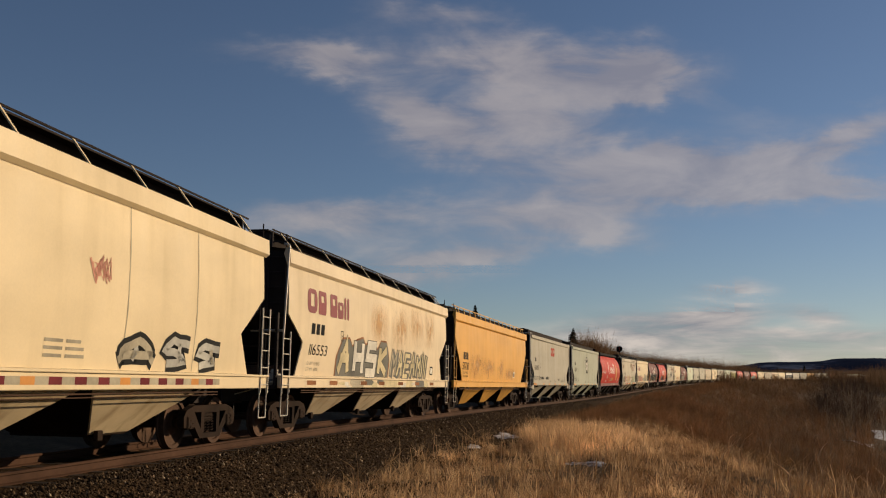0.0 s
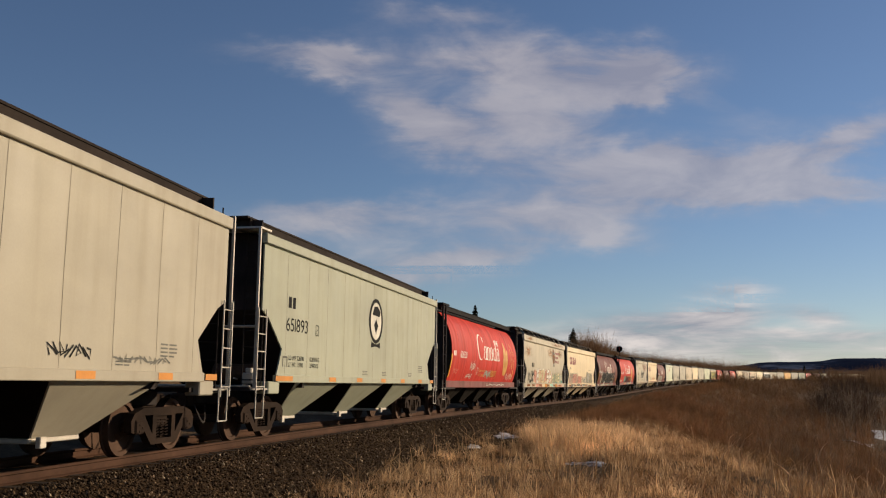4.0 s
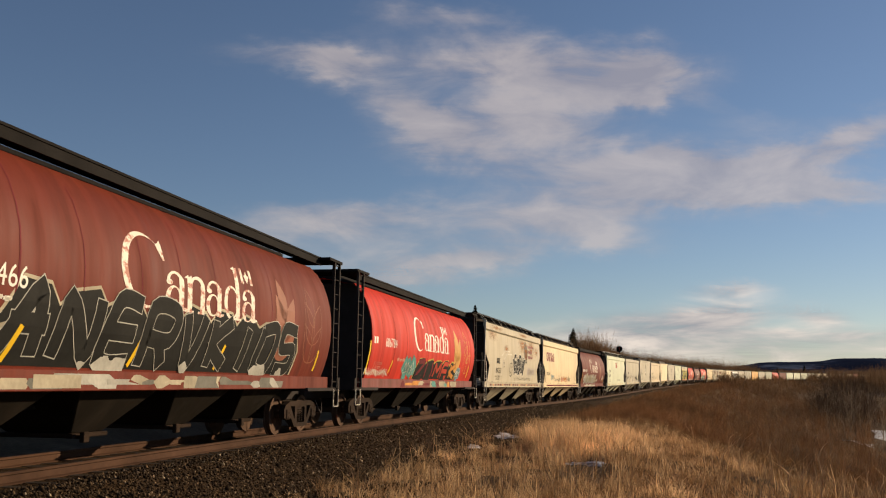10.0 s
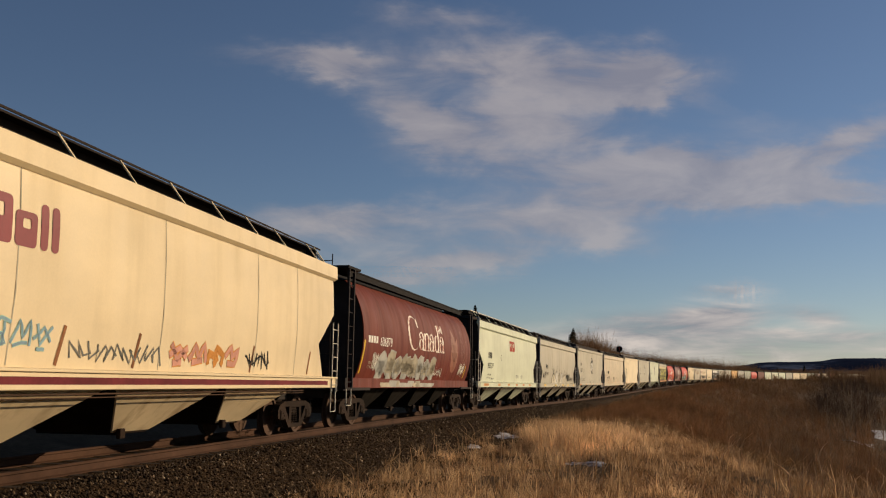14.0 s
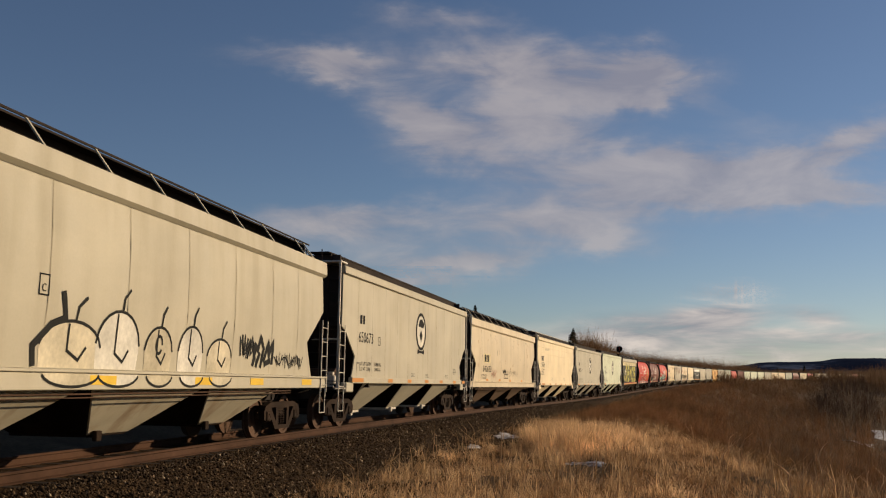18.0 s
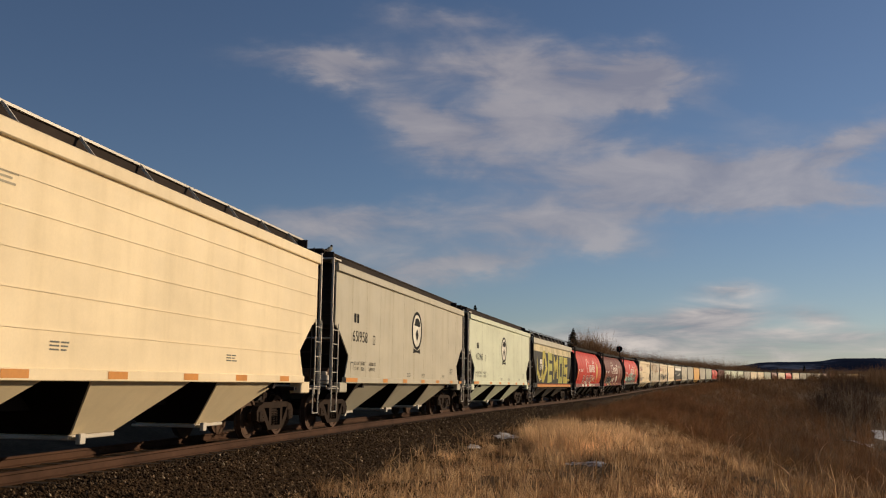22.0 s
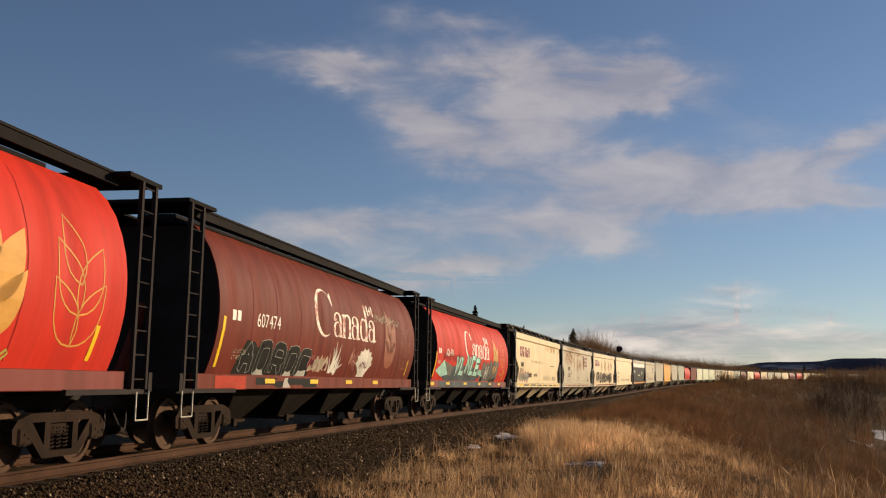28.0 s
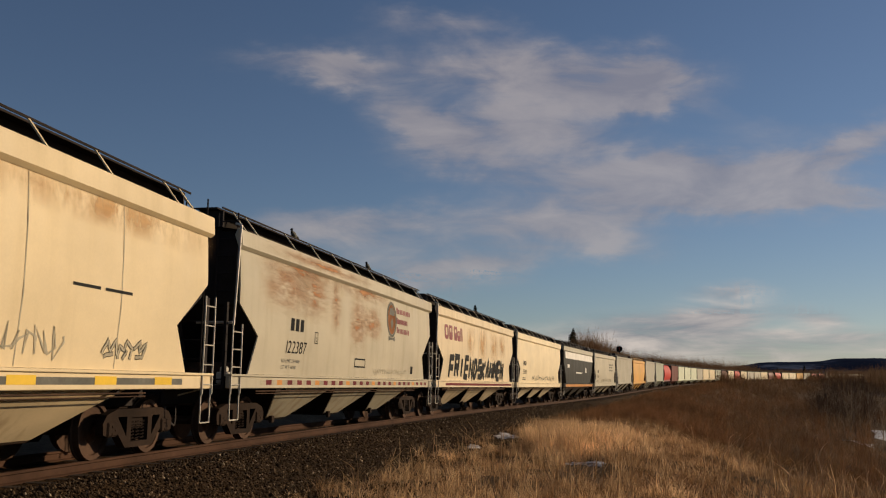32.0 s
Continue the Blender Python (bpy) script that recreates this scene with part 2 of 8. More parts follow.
# ---------------------------------------------------------------- letters of the built-in font, as flat outlines
def letter_shapes(chars):
    obs = []
    for ch in chars:
        cu = bpy.data.curves.new("letter", "FONT")
        cu.body, cu.resolution_u = ch, 6
        obs.append(new("letter", cu))
    bpy.context.view_layer.update()
    deps, out = bpy.context.evaluated_depsgraph_get(), {}
    for ch, ob in zip(chars, obs):
        me = bpy.data.meshes.new_from_object(ob.evaluated_get(deps))
        vs = [(v.co.x, v.co.y) for v in me.vertices]
        low = min(x for x, _ in vs)
        out[ch] = ([(x - low, y) for x, y in vs], [tuple(f.vertices) for f in me.polygons], max(x for x, _ in vs) - low)
        bpy.data.meshes.remove(me)
    for ob in obs:
        cu = ob.data
        bpy.data.objects.remove(ob)
        bpy.data.curves.remove(cu)
    return out


LETTERS = letter_shapes("".join(sorted(set("0123456789ABCDEFGHIJKLMNOPQRSTUVWXYZabcdefghilmnoprstuvw-"))))

# ---------------------------------------------------------------- ground
def lateral(x, y):
    """Nearest place on the line (s) and distance to its right (l), for arrays."""
    sel = slice(0, len(S_AX), 4)
    sx, sy, st, ss = X_AX[sel], Y_AX[sel], T_AX[sel], S_AX[sel]
    s_out, l_out = np.empty(len(x)), np.empty(len(x))
    for a in range(0, len(x), 4000):
        dx, dy = x[a:a + 4000, None] - sx[None], y[a:a + 4000, None] - sy[None]
        i = np.argmin(dx * dx + dy * dy, axis=1)
        k = np.arange(len(i))
        t, ddx, ddy = st[i], dx[k, i], dy[k, i]
        s_out[a:a + 4000] = ss[i] + ddx * np.cos(t) - ddy * np.sin(t)
        l_out[a:a + 4000] = -(ddx * np.sin(t) + ddy * np.cos(t))
    return s_out, l_out


def smooth(a, b, v):
    t = np.clip((v - a) / (b - a), 0, 1)
    return t * t * (3 - 2 * t)


def ground_z(x, y):
    """Height of the land: a bench beside the line, a bank falling to a valley on the right, rising land far off."""
    x, y = np.atleast_1d(np.asarray(x, float)), np.atleast_1d(np.asarray(y, float))
    s, l = lateral(x, y)
    zt = np.interp(s, S_AX, Z_AX)
    bench = zt - 0.78 + 0.07 * np.sin(x * 0.9 + 1.3 * y) + 0.05 * np.sin(2.1 * x - 1.7 * y)
    bench += 0.40 * np.exp(-(x * x + y * y) / 40)
    edge = np.interp(s, [-50, 15, 40, 70, 110, 180, 300, 500], [16, 13, 10, 7.5, 6.5, 6.5, 7, 8])
    fall = np.clip(l - edge, 0, None)
    depth = 7.5 + zt
    z = bench - depth * (1 - np.exp(-fall * 0.36 / np.maximum(depth, 1)))
    z += smooth(0, 8, fall) * 0.3 * (np.sin(x * 0.21 + y * 0.13) + np.sin(x * 0.11 - y * 0.3))
    z += np.where(l < -4, np.clip(-l - 4, 0, 60) * 0.02, 0)
    # added rise beyond the train: its shadowed face darkens the view under the cars
    z += np.interp(s, [120, 200], [1, 0]) * smooth(-5, -13, l) * 2.3
    r = np.hypot(x, y)
    z += smooth(900, 3200, r) * 22
    rim = np.interp(s, [80, 110], [3.4, 2.2])
    z = np.where(abs(l) < rim, np.minimum(z, zt - 0.62), z)
    z += np.where((l > 2.2) & (l < 7), np.interp(s, [90, 130], [0, 0.35]) * np.exp(-((l - 3.6) / 1.6) ** 2), 0)
    return z


def sheet_axis(lo, hi, fine, near):
    out, v, step = [0.0], 0.0, fine
    while v < hi:
        step = fine if v < near else step * 1.13
        v += step
        out.append(v)
    neg, v, step = [], 0.0, fine
    while v > lo:
        step = fine if v > -20 else step * 1.13
        v -= step
        neg.append(v)
    return np.array(neg[::-1] + out)


m, nt, n, l, p = tree_of("dry_turf_and_soil")
vec = mapped(nt)
c = ramp(nt, noise_of(nt, vec, 0.35, 8, 0.65), [(0.3, (0.070, 0.046, 0.027)), (0.5, (0.15, 0.100, 0.056)), (0.72, (0.28, 0.190, 0.105))])
c = mix(nt, 1.0, c, ramp(nt, noise_of(nt, vec, 9, 5, 0.7), [(0.3, grey(0.45)), (0.7, grey(1.0))]), "MULTIPLY")
far_c = ramp(nt, noise_of(nt, vec, 0.03, 6, 0.7), [(0.35, (0.050, 0.030, 0.018)), (0.65, (0.13, 0.076, 0.042))])
l.new(mix(nt, 0.35, c, far_c), p.inputs["Base Color"])
p.inputs["Roughness"].default_value = 0.95
p.inputs["Specular IOR Level"].default_value = 0.03
bump(nt, p, noise_of(nt, vec, 14, 6, 0.7), 0.6, 0.05)
MAT["turf"] = m

gx, gy = sheet_axis(-600, 4700, 1.0, 75), sheet_axis(-4300, 4300, 1.0, 25)
GX, GY = np.meshgrid(gx, gy, indexing="ij")
GZ = ground_z(GX.ravel(), GY.ravel())
nx, ny = len(gx), len(gy)
me = bpy.data.meshes.new("ground")
idx = np.arange(nx * ny).reshape(nx, ny)
quads = np.stack([idx[:-1, :-1], idx[1:, :-1], idx[1:, 1:], idx[:-1, 1:]], -1).reshape(-1, 4)
me.from_pydata(np.column_stack([GX.ravel(), GY.ravel(), GZ]).tolist(), [], quads.tolist())
me.materials.append(MAT["turf"])
for f in me.polygons:
    f.use_smooth = True
ground = tagged(new("ground", me), "dry brown autumn turf sloping down to a brushy valley", "ground", kind="structure")


def swept(name, profile, s_list, material, label="", category="", kind="", parent=None, closed=True):
    """Sweeps an (offset, height) outline along the line."""
    bm = bmesh.new()
    rows = [[bm.verts.new(on_line(s, o, z)) for o, z in profile] for s in s_list]
    k = len(profile)
    for a, b in zip(rows, rows[1:]):
        for i in range(k if closed else k - 1):
            j = (i + 1) % k
            bm.faces.new((a[i], a[j], b[j], b[i]))
    if closed:
        bm.faces.new(rows[0])
        bm.faces.new(rows[-1][::-1])
    bmesh.ops.recalc_face_normals(bm, faces=bm.faces[:])
    ob = part(name, bm, material, parent)
    return tagged(ob, label, category, kind=kind)


m, nt, n, l, p = tree_of("dark_crushed_ballast")
vec = mapped(nt)
vor = n.new("ShaderNodeTexVoronoi")
vor.inputs["Scale"].default_value = 22
l.new(vec, vor.inputs["Vector"])
c = ramp(nt, vor.outputs["Color"], [(0.1, (0.022, 0.013, 0.007)), (0.6, (0.062, 0.039, 0.021)), (0.95, (0.15, 0.098, 0.054))])
c = mix(nt, 1.0, c, ramp(nt, noise_of(nt, vec, 0.5, 5), [(0.3, (0.55, 0.5, 0.42)), (0.7, (1.0, 0.95, 0.9))]), "MULTIPLY")
l.new(c, p.inputs["Base Color"])
p.inputs["Roughness"].default_value = 0.9
p.inputs["Specular IOR Level"].default_value = 0.04
bump(nt, p, vor.outputs["Distance"], 1.0, 0.05)
MAT["ballast"] = m
near_s = [-120 + 4 * i for i in range(80)] + [200 + 12 * i for i in range(80)]
BED = [(-4.2, -1.3), (-3.3, -0.72), (-1.75, -0.17), (1.75, -0.17), (2.6, -0.42), (3.5, -0.70), (4.4, -0.86), (5.2, -1.4)]
swept("ballast_bed", BED, [s for s in near_s if s <= 92], MAT["ballast"], "dark crushed stone ballast shoulder under the track", "ballast", "structure")
FAR_BED = [(-3.3, -1.0), (-1.75, -0.17), (1.75, -0.17), (2.1, -0.26), (2.5, -0.9)]
swept("ballast_bed", FAR_BED, [s for s in near_s if s >= 92], MAT["ballast"], "dark crushed stone ballast along the far line", "ballast", "structure")
RAIL = [(-0.07, -0.17), (-0.07, -0.158), (-0.012, -0.14), (-0.012, -0.05), (-0.037, -0.035), (-0.037, -0.006), (-0.028, 0.0), (0.028, 0.0), (0.037, -0.006), (0.037, -0.035), (0.012, -0.05), (0.012, -0.14), (0.07, -0.158), (0.07, -0.17)]
railway = tagged(new("railway_track"), "rusty steel rails on dark timber sleepers", "track", kind="structure")
for side in (0.755, -0.755):
    swept("rail", [(o + side, z) for o, z in RAIL], near_s, MAT["rail"], parent=railway)

# ---------------------------------------------------------------- freight cars
def band(bm, zs, xl, xr, y_of, thick=0.03, sign=-1, cuts=1):
    """A curved side sheet: at each height z it runs from xl(z) to xr(z) at y_of(z)."""
    grid = []
    for inner in (0, 1):
        rows = []
        for z in zs:
            a, b = xl(z), xr(z)
            rows.append([bm.verts.new((a + (b - a) * i / cuts, sign * (y_of(z) - inner * thick), z)) for i in range(cuts + 1)])
        grid.append(rows)
    for r in range(len(zs) - 1):
        for i in range(cuts):
            o, q = grid[0], grid[1]
            bm.faces.new((o[r][i], o[r][i + 1], o[r + 1][i + 1], o[r + 1][i]))
            bm.faces.new((q[r][i], q[r + 1][i], q[r + 1][i + 1], q[r][i + 1]))
        for i in (0, cuts):
            bm.faces.new((grid[0][r][i], grid[0][r + 1][i], grid[1][r + 1][i], grid[1][r][i]))
    for r in (0, len(zs) - 1):
        for i in range(cuts):
            bm.faces.new((grid[0][r][i], grid[0][r][i + 1], grid[1][r][i + 1], grid[1][r][i]))
    bmesh.ops.recalc_face_normals(bm, faces=bm.faces[:])


def lerp_of(points):
    zs, vs = [a for a, _ in points], [b for _, b in points]
    return lambda z: float(np.interp(z, zs, vs))


def side_frame():
    """A cast three-piece truck's side frame, lying in the xz plane."""
    bm = bmesh.new()
    outer = [(-1.14, 0.40), (-1.16, 0.58), (-1.05, 0.70), (-0.75, 0.78), (0.75, 0.78), (1.05, 0.70), (1.16, 0.58), (1.14, 0.40), (1.02, 0.37), (0.92, 0.42), (0.72, 0.42), (0.45, 0.17), (-0.45, 0.17), (-0.72, 0.42), (-0.92, 0.42), (-1.02, 0.37)]
    holes = [[(-0.72, 0.66), (-0.42, 0.66), (-0.42, 0.34)], [(0.72, 0.66), (0.42, 0.34), (0.42, 0.66)], [(-0.28, 0.26), (0.28, 0.26), (0.28, 0.64), (-0.28, 0.64)]]
    edges = []
    for loop in [outer] + holes:
        vs = [bm.verts.new((x, 0, z)) for x, z in loop]
        edges += [bm.edges.new((a, b)) for a, b in zip(vs, vs[1:] + vs[:1])]
    bmesh.ops.triangle_fill(bm, edges=edges, use_beauty=True)
    ext = bmesh.ops.extrude_face_region(bm, geom=bm.faces[:])
    bmesh.ops.translate(bm, verts=[v for v in ext["geom"] if isinstance(v, bmesh.types.BMVert)], vec=(0, 0.13, 0))
    for x in (-0.889, 0.889):
        box(bm, x - 0.16, x + 0.16, -0.03, 0.16, 0.36, 0.60, 0.03)
    bmesh.ops.recalc_face_normals(bm, faces=bm.faces[:])
    return bm


def spring_nest():
    bm = bmesh.new()
    for x in (-0.17, 0.0, 0.17):
        for k in range(6):
            z = 0.27 + 0.052 * k
            for a in range(8):
                t0, t1 = a * math.tau / 8, (a + 1) * math.tau / 8
                bar(bm, (x + 0.075 * math.cos(t0), 0.075 * math.sin(t0), z + 0.0065 * a), (x + 0.075 * math.cos(t1), 0.075 * math.sin(t1), z + 0.0065 * (a + 1)), 0.014, 4)
    return bm


def wheelset():
    bm = bmesh.new()
    for sg in (-1, 1):
        rings = [(0.655, 0.14), (0.66, 0.40), (0.665, 0.485), (0.690, 0.485), (0.705, 0.462), (0.80, 0.455), (0.80, 0.385), (0.765, 0.37), (0.755, 0.20), (0.80, 0.15), (0.80, 0.10)]
        lathe(bm, [(sg * o, r) for o, r in rings], 28)
    lathe(bm, [(-1.06, 0.065), (-0.95, 0.085), (0.95, 0.085), (1.06, 0.065)], 12)
    bmesh.ops.recalc_face_normals(bm, faces=bm.faces[:])
    return bm


def roller_cap():
    bm = bmesh.new()
    lathe(bm, [(-1.125, 0.06), (-1.12, 0.10), (-1.04, 0.115), (-1.0, 0.115)], 14)
    for k in range(3):
        t = k * math.tau / 3
        box(bm, 0.06 * math.cos(t) - 0.015, 0.06 * math.cos(t) + 0.015, -1.14, -1.115, 0.06 * math.sin(t) - 0.015, 0.06 * math.sin(t) + 0.015)
    bmesh.ops.recalc_face_normals(bm, faces=bm.faces[:])
    return bm


def mesh_of(name, bm, *mats):
    me = bpy.data.meshes.new(name)
    bm.normal_update()
    bm.to_mesh(me)
    bm.free()
    for m in mats:
        me.materials.append(m)
    return me


SHARED = {
    "side_frame": mesh_of("side_frame", side_frame(), MAT["truck"]),
    "spring": mesh_of("spring", spring_nest(), MAT["truck"]),
    "wheelset": mesh_of("wheelset", wheelset(), MAT["wheel"]),
    "bolster": mesh_of("bolster", boxed(-0.22, 0.22, -1.05, 1.05, 0.46, 0.72, bevel=0.03), MAT["truck"]),
    "cap": mesh_of("bearing_cap", roller_cap(), MAT["truck"]),
}
WHEELS = []


def add_truck(car, x, fine=True):
    truck = new("truck", SHARED["bolster"])
    truck.parent, truck.location = car, (x, 0, 0)
    for sg in (-1, 1):
        ob = place_part("side_frame", SHARED["side_frame"], None, truck)
        ob.location = (0, -1.10 if sg < 0 else 0.97, 0)
        if fine:
            sp = place_part("spring", SHARED["spring"], None, truck)
            sp.location = (0, sg * 1.0, 0)
    for dx in (-0.889, 0.889):
        w = place_part("wheelset", SHARED["wheelset"], None, truck)
        w.location = (dx, 0, 0.457)
        if fine:
            WHEELS.append((w, car))
            c = place_part("bearing_cap", SHARED["cap"], None, truck)
            c.location = (dx, 0, 0.46)
    return truck


def ladder(x0, x1, y, z0, z1, rungs, r=0.016):
    bm = bmesh.new()
    for x in (x0, x1):
        bar(bm, (x, y, z0), (x, y, z1), r)
    for k in range(rungs):
        z = z0 + (z1 - z0) * (k + 0.5) / rungs
        bar(bm, (x0, y, z), (x1, y, z), r * 0.8)
    return bm


def end_frame(car, half, ink):
    """Couplers, hoses, draft sills and slope sheets, dark, at both ends."""
    for sg in (-1, 1):
        e = sg * half
        bm = bmesh.new()
        box(bm, min(e, e - sg * 0.9), max(e, e - sg * 0.9), -0.16, 0.16, 0.72, 0.98, 0.02)
        box(bm, min(e + sg * 0.28, e - sg * 0.1), max(e + sg * 0.28, e - sg * 0.1), -0.13, 0.10, 0.70, 0.98, 0.04)
        part("coupler", bm, MAT["truck"], car)
        bm = bmesh.new()
        pts = [Vector((e - sg * 0.1, -0.5 - 0.1 * math.sin(a), 0.75 - 0.35 * math.sin(a) + 0.0 * a)) + Vector((sg * 0.45 * a / math.pi, 0, 0)) for a in [k * math.pi / 8 for k in range(9)]]
        rings = [[bm.verts.new(q + Vector((0.022 * math.cos(u), 0, 0.022 * math.sin(u)))) for u in [j * math.tau / 5 for j in range(5)]] for q in pts]
        for a, b in zip(rings, rings[1:]):
            for j in range(5):
                bm.faces.new((a[j], a[(j + 1) % 5], b[(j + 1) % 5], b[j]))
        part("air_hose", bm, MAT["black"], car)


def end_gear(car, e):
    """Brake gear on the leading end: reservoir, valve, hand wheel, rods and a handhold."""
    bm = bmesh.new()
    bmesh.ops.create_cone(bm, cap_ends=True, segments=14, radius1=0.19, radius2=0.19, depth=0.95)
    bmesh.ops.rotate(bm, verts=bm.verts[:], cent=(0, 0, 0), matrix=Matrix.Rotation(math.pi / 2, 3, "X"))
    bmesh.ops.translate(bm, verts=bm.verts[:], vec=(e + 1.05, -0.70, 1.42))
    part("air_reservoir", bm, MAT["wheel"], car)
    bm = boxed(e + 0.62, e + 0.86, -1.28, -1.02, 1.18, 1.42, bevel=0.03)
    box(bm, e + 0.66, e + 0.80, -1.22, -1.08, 1.42, 1.52, 0.02)
    part("control_valve", bm, MAT["galv"], car)
    bm = bmesh.new()
    ring = [(e + 0.16, 0.55 + 0.27 * math.cos(a), 2.35 + 0.27 * math.sin(a)) for a in [k * math.tau / 14 for k in range(15)]]
    for a, b in zip(ring, ring[1:]):
        bar(bm, a, b, 0.016, 5)
    for k in (0, 5, 10):
        bar(bm, ring[k], (e + 0.12, 0.55, 2.35), 0.012, 5)
    part("brake_wheel", bm, MAT["truck"], car)
    bm = bmesh.new()
    bar(bm, (e + 0.14, -1.56, 2.36), (e + 0.14, -0.80, 2.36), 0.028)
    part("end_handhold", bm, MAT["galv"], car)
    bm = bmesh.new()
    bar(bm, (e + 0.5, -0.9, 1.30), (e + 1.7, -0.6, 1.24), 0.018)
    bar(bm, (e + 0.75, -1.15, 1.20), (e + 0.3, -0.4, 0.95), 0.016)
    bar(bm, (e + 0.10, -1.45, 1.14), (e + 0.10, 1.45, 1.14), 0.02)
    part("brake_rod", bm, MAT["galv"], car)


def hopper_bay(x0, x1, xb0, xb1, z0, z1, w_top, w_bot):
    """An open-bottomed discharge hopper: wide at the sill, narrow at the gate."""
    bm = bmesh.new()
    top = [bm.verts.new(v) for v in ((x0, -w_top, z1), (x1, -w_top, z1), (x1, w_top, z1), (x0, w_top, z1))]
    bot = [bm.verts.new(v) for v in ((xb0, -w_bot, z0), (xb1, -w_bot, z0), (xb1, w_bot, z0), (xb0, w_bot, z0))]
    for i in range(4):
        j = (i + 1) % 4
        bm.faces.new((top[i], top[j], bot[j], bot[i]))
    bm.faces.new(bot)
    bm.faces.new(top[::-1])
    bmesh.ops.recalc_face_normals(bm, faces=bm.faces[:])
    bmesh.ops.bevel(bm, geom=bm.edges[:], offset=0.015, segments=1, affect="EDGES")
    # end and bottom faces take slot 1, whose dark colour stands for their shade
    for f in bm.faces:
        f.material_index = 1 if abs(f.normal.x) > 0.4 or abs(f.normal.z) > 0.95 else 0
    return bm


def gate(x0, x1, z):
    bm = bmesh.new()
    box(bm, x0, x1, -0.62, 0.62, z - 0.07, z, 0.012)
    bar(bm, (x0 + 0.1, -0.75, z - 0.05), (x0 + 0.1, 0.75, z - 0.05), 0.03)
    box(bm, x0 + 0.02, x0 + 0.18, -0.80, -0.72, z - 0.13, z + 0.03, 0.01)
    return bm


def hopper_s(colour, half, label, end_mat="black", sill_tape="orange_mark", bays=3):
    """A slab-sided covered hopper with a flared top chord and end platforms."""
    h = half + 0.40
    car = tagged(new("covered_hopper_car"), label, "rail car", group="cars of the grain train")
    body = MAT[colour]
    wz = 4.50 if colour == "yellow" else 4.66      # height of the roof walkway
    y_of = lerp_of([(1.05, 1.50), (1.38, 1.52), (2.3, 1.575), (3.2, 1.57), (3.95, 1.525)])
    cut = lerp_of([(1.38, 1.02), (2.16, 1.36), (2.75, 0.40), (2.76, 0.40), (3.95, 0.40)])
    cut_far = lerp_of([(1.38, 1.05), (2.16, 1.55), (2.95, 0.40), (3.95, 0.40)])
    if colour in ("yellow", "slate"):
        cut_far = cut = lerp_of([(1.38, 1.85), (1.7, 1.62), (2.3, 1.10), (2.75, 0.68), (3.1, 0.42), (3.95, 0.34)])
    zs = [1.38, 1.7, 2.0, 2.16, 2.45, 2.75, 2.95, 3.1, 3.5, 3.95]
    for sg in (-1, 1):
        bm = bmesh.new()
        band(bm, zs, lambda z: -h + cut(z), lambda z: h - cut_far(z), y_of, 0.03, sg, 12)
        part("side_sheet", bm, body, car)
        bm = bmesh.new()
        outline = [(1.545, 3.83), (1.62, 3.89), (1.60, 4.20), (1.50, 4.24), (1.45, 4.10)]
        rows = [[bm.verts.new((x, sg * a, b)) for a, b in outline] for x in (-h + 0.30, h - 0.30)]
        for i in range(5):
            j = (i + 1) % 5
            bm.faces.new((rows[0][i], rows[0][j], rows[1][j], rows[1][i]))
        bm.faces.new(rows[0])
        bm.faces.new(rows[1])
        bmesh.ops.recalc_face_normals(bm, faces=bm.faces[:])
        part("top_chord", bm, body if colour != "slate" else MAT["beige"], car)
        bm = bmesh.new()
        box(bm, -h + 0.05, h - 0.05, min(sg * 1.50, sg * 1.58), max(sg * 1.50, sg * 1.58), 1.10, 1.33, 0.01)
        box(bm, -h + 0.05, h - 0.05, min(sg * 1.44, sg * 1.62), max(sg * 1.44, sg * 1.62), 1.33, 1.375, 0.008)
        part("side_sill", bm, body, car)
    # roof with its hatch trough and running boards
    bm = bmesh.new()
    for a, b in (((-1.5, 4.21), (0, 4.42)), ((0, 4.42), (1.5, 4.21))):
        v = [bm.verts.new((x, *q)) for x in (-h + 0.30, h - 0.30) for q in (a, b)]
        bm.faces.new((v[0], v[2], v[3], v[1]))
    bmesh.ops.solidify(bm, geom=bm.faces[:], thickness=0.02)
    part("roof", bm, MAT["roof"], car)
    part("hatch_trough", boxed(-h + 0.75, h - 0.75, -0.42, 0.42, 4.34, wz - 0.04, bevel=0.02), MAT["roof"], car)
    for sg in (-1, 1):
        part("running_board", boxed(-h + 0.35, h - 0.35, min(sg * 0.55, sg * 1.02), max(sg * 0.55, sg * (1.39 if colour == "yellow" else 1.11)), wz - 0.02, wz + 0.015), MAT["roof"], car, "dark steel roof walkway")
        deep = 1.18 if colour == "yellow" else 0.80
        part("trough_side", boxed(-h + 0.6, h - 0.6, min(sg * deep, sg * (deep + 0.03)), max(sg * deep, sg * (deep + 0.03)), 4.22, wz - 0.02), MAT["roof"], car)
        gap = 1.13 if colour == "yellow" else 1.68
        inner = int((h - 2.2) / gap)
        for x in [-h + 0.85, -h + 1.45] + [gap * k for k in range(-inner, inner + 1)] + [h - 1.45, h - 0.85]:
            top = {"slate": 1.25, "yellow": 1.40}.get(colour, 1.12)
            wide = 0.032 if colour == "yellow" else 0.024
            bm = bmesh.new()
            prism(bm, [(x - wide, 4.22), (x + wide, 4.22), (x + wide, wz), (x - wide, wz)], -0.014, 0.014)
            for v in bm.verts:
                v.co.y += sg * (1.46 + (top - 1.46) * (v.co.z - 4.22) / (wz - 4.22))
            bmesh.ops.recalc_face_normals(bm, faces=bm.faces[:])
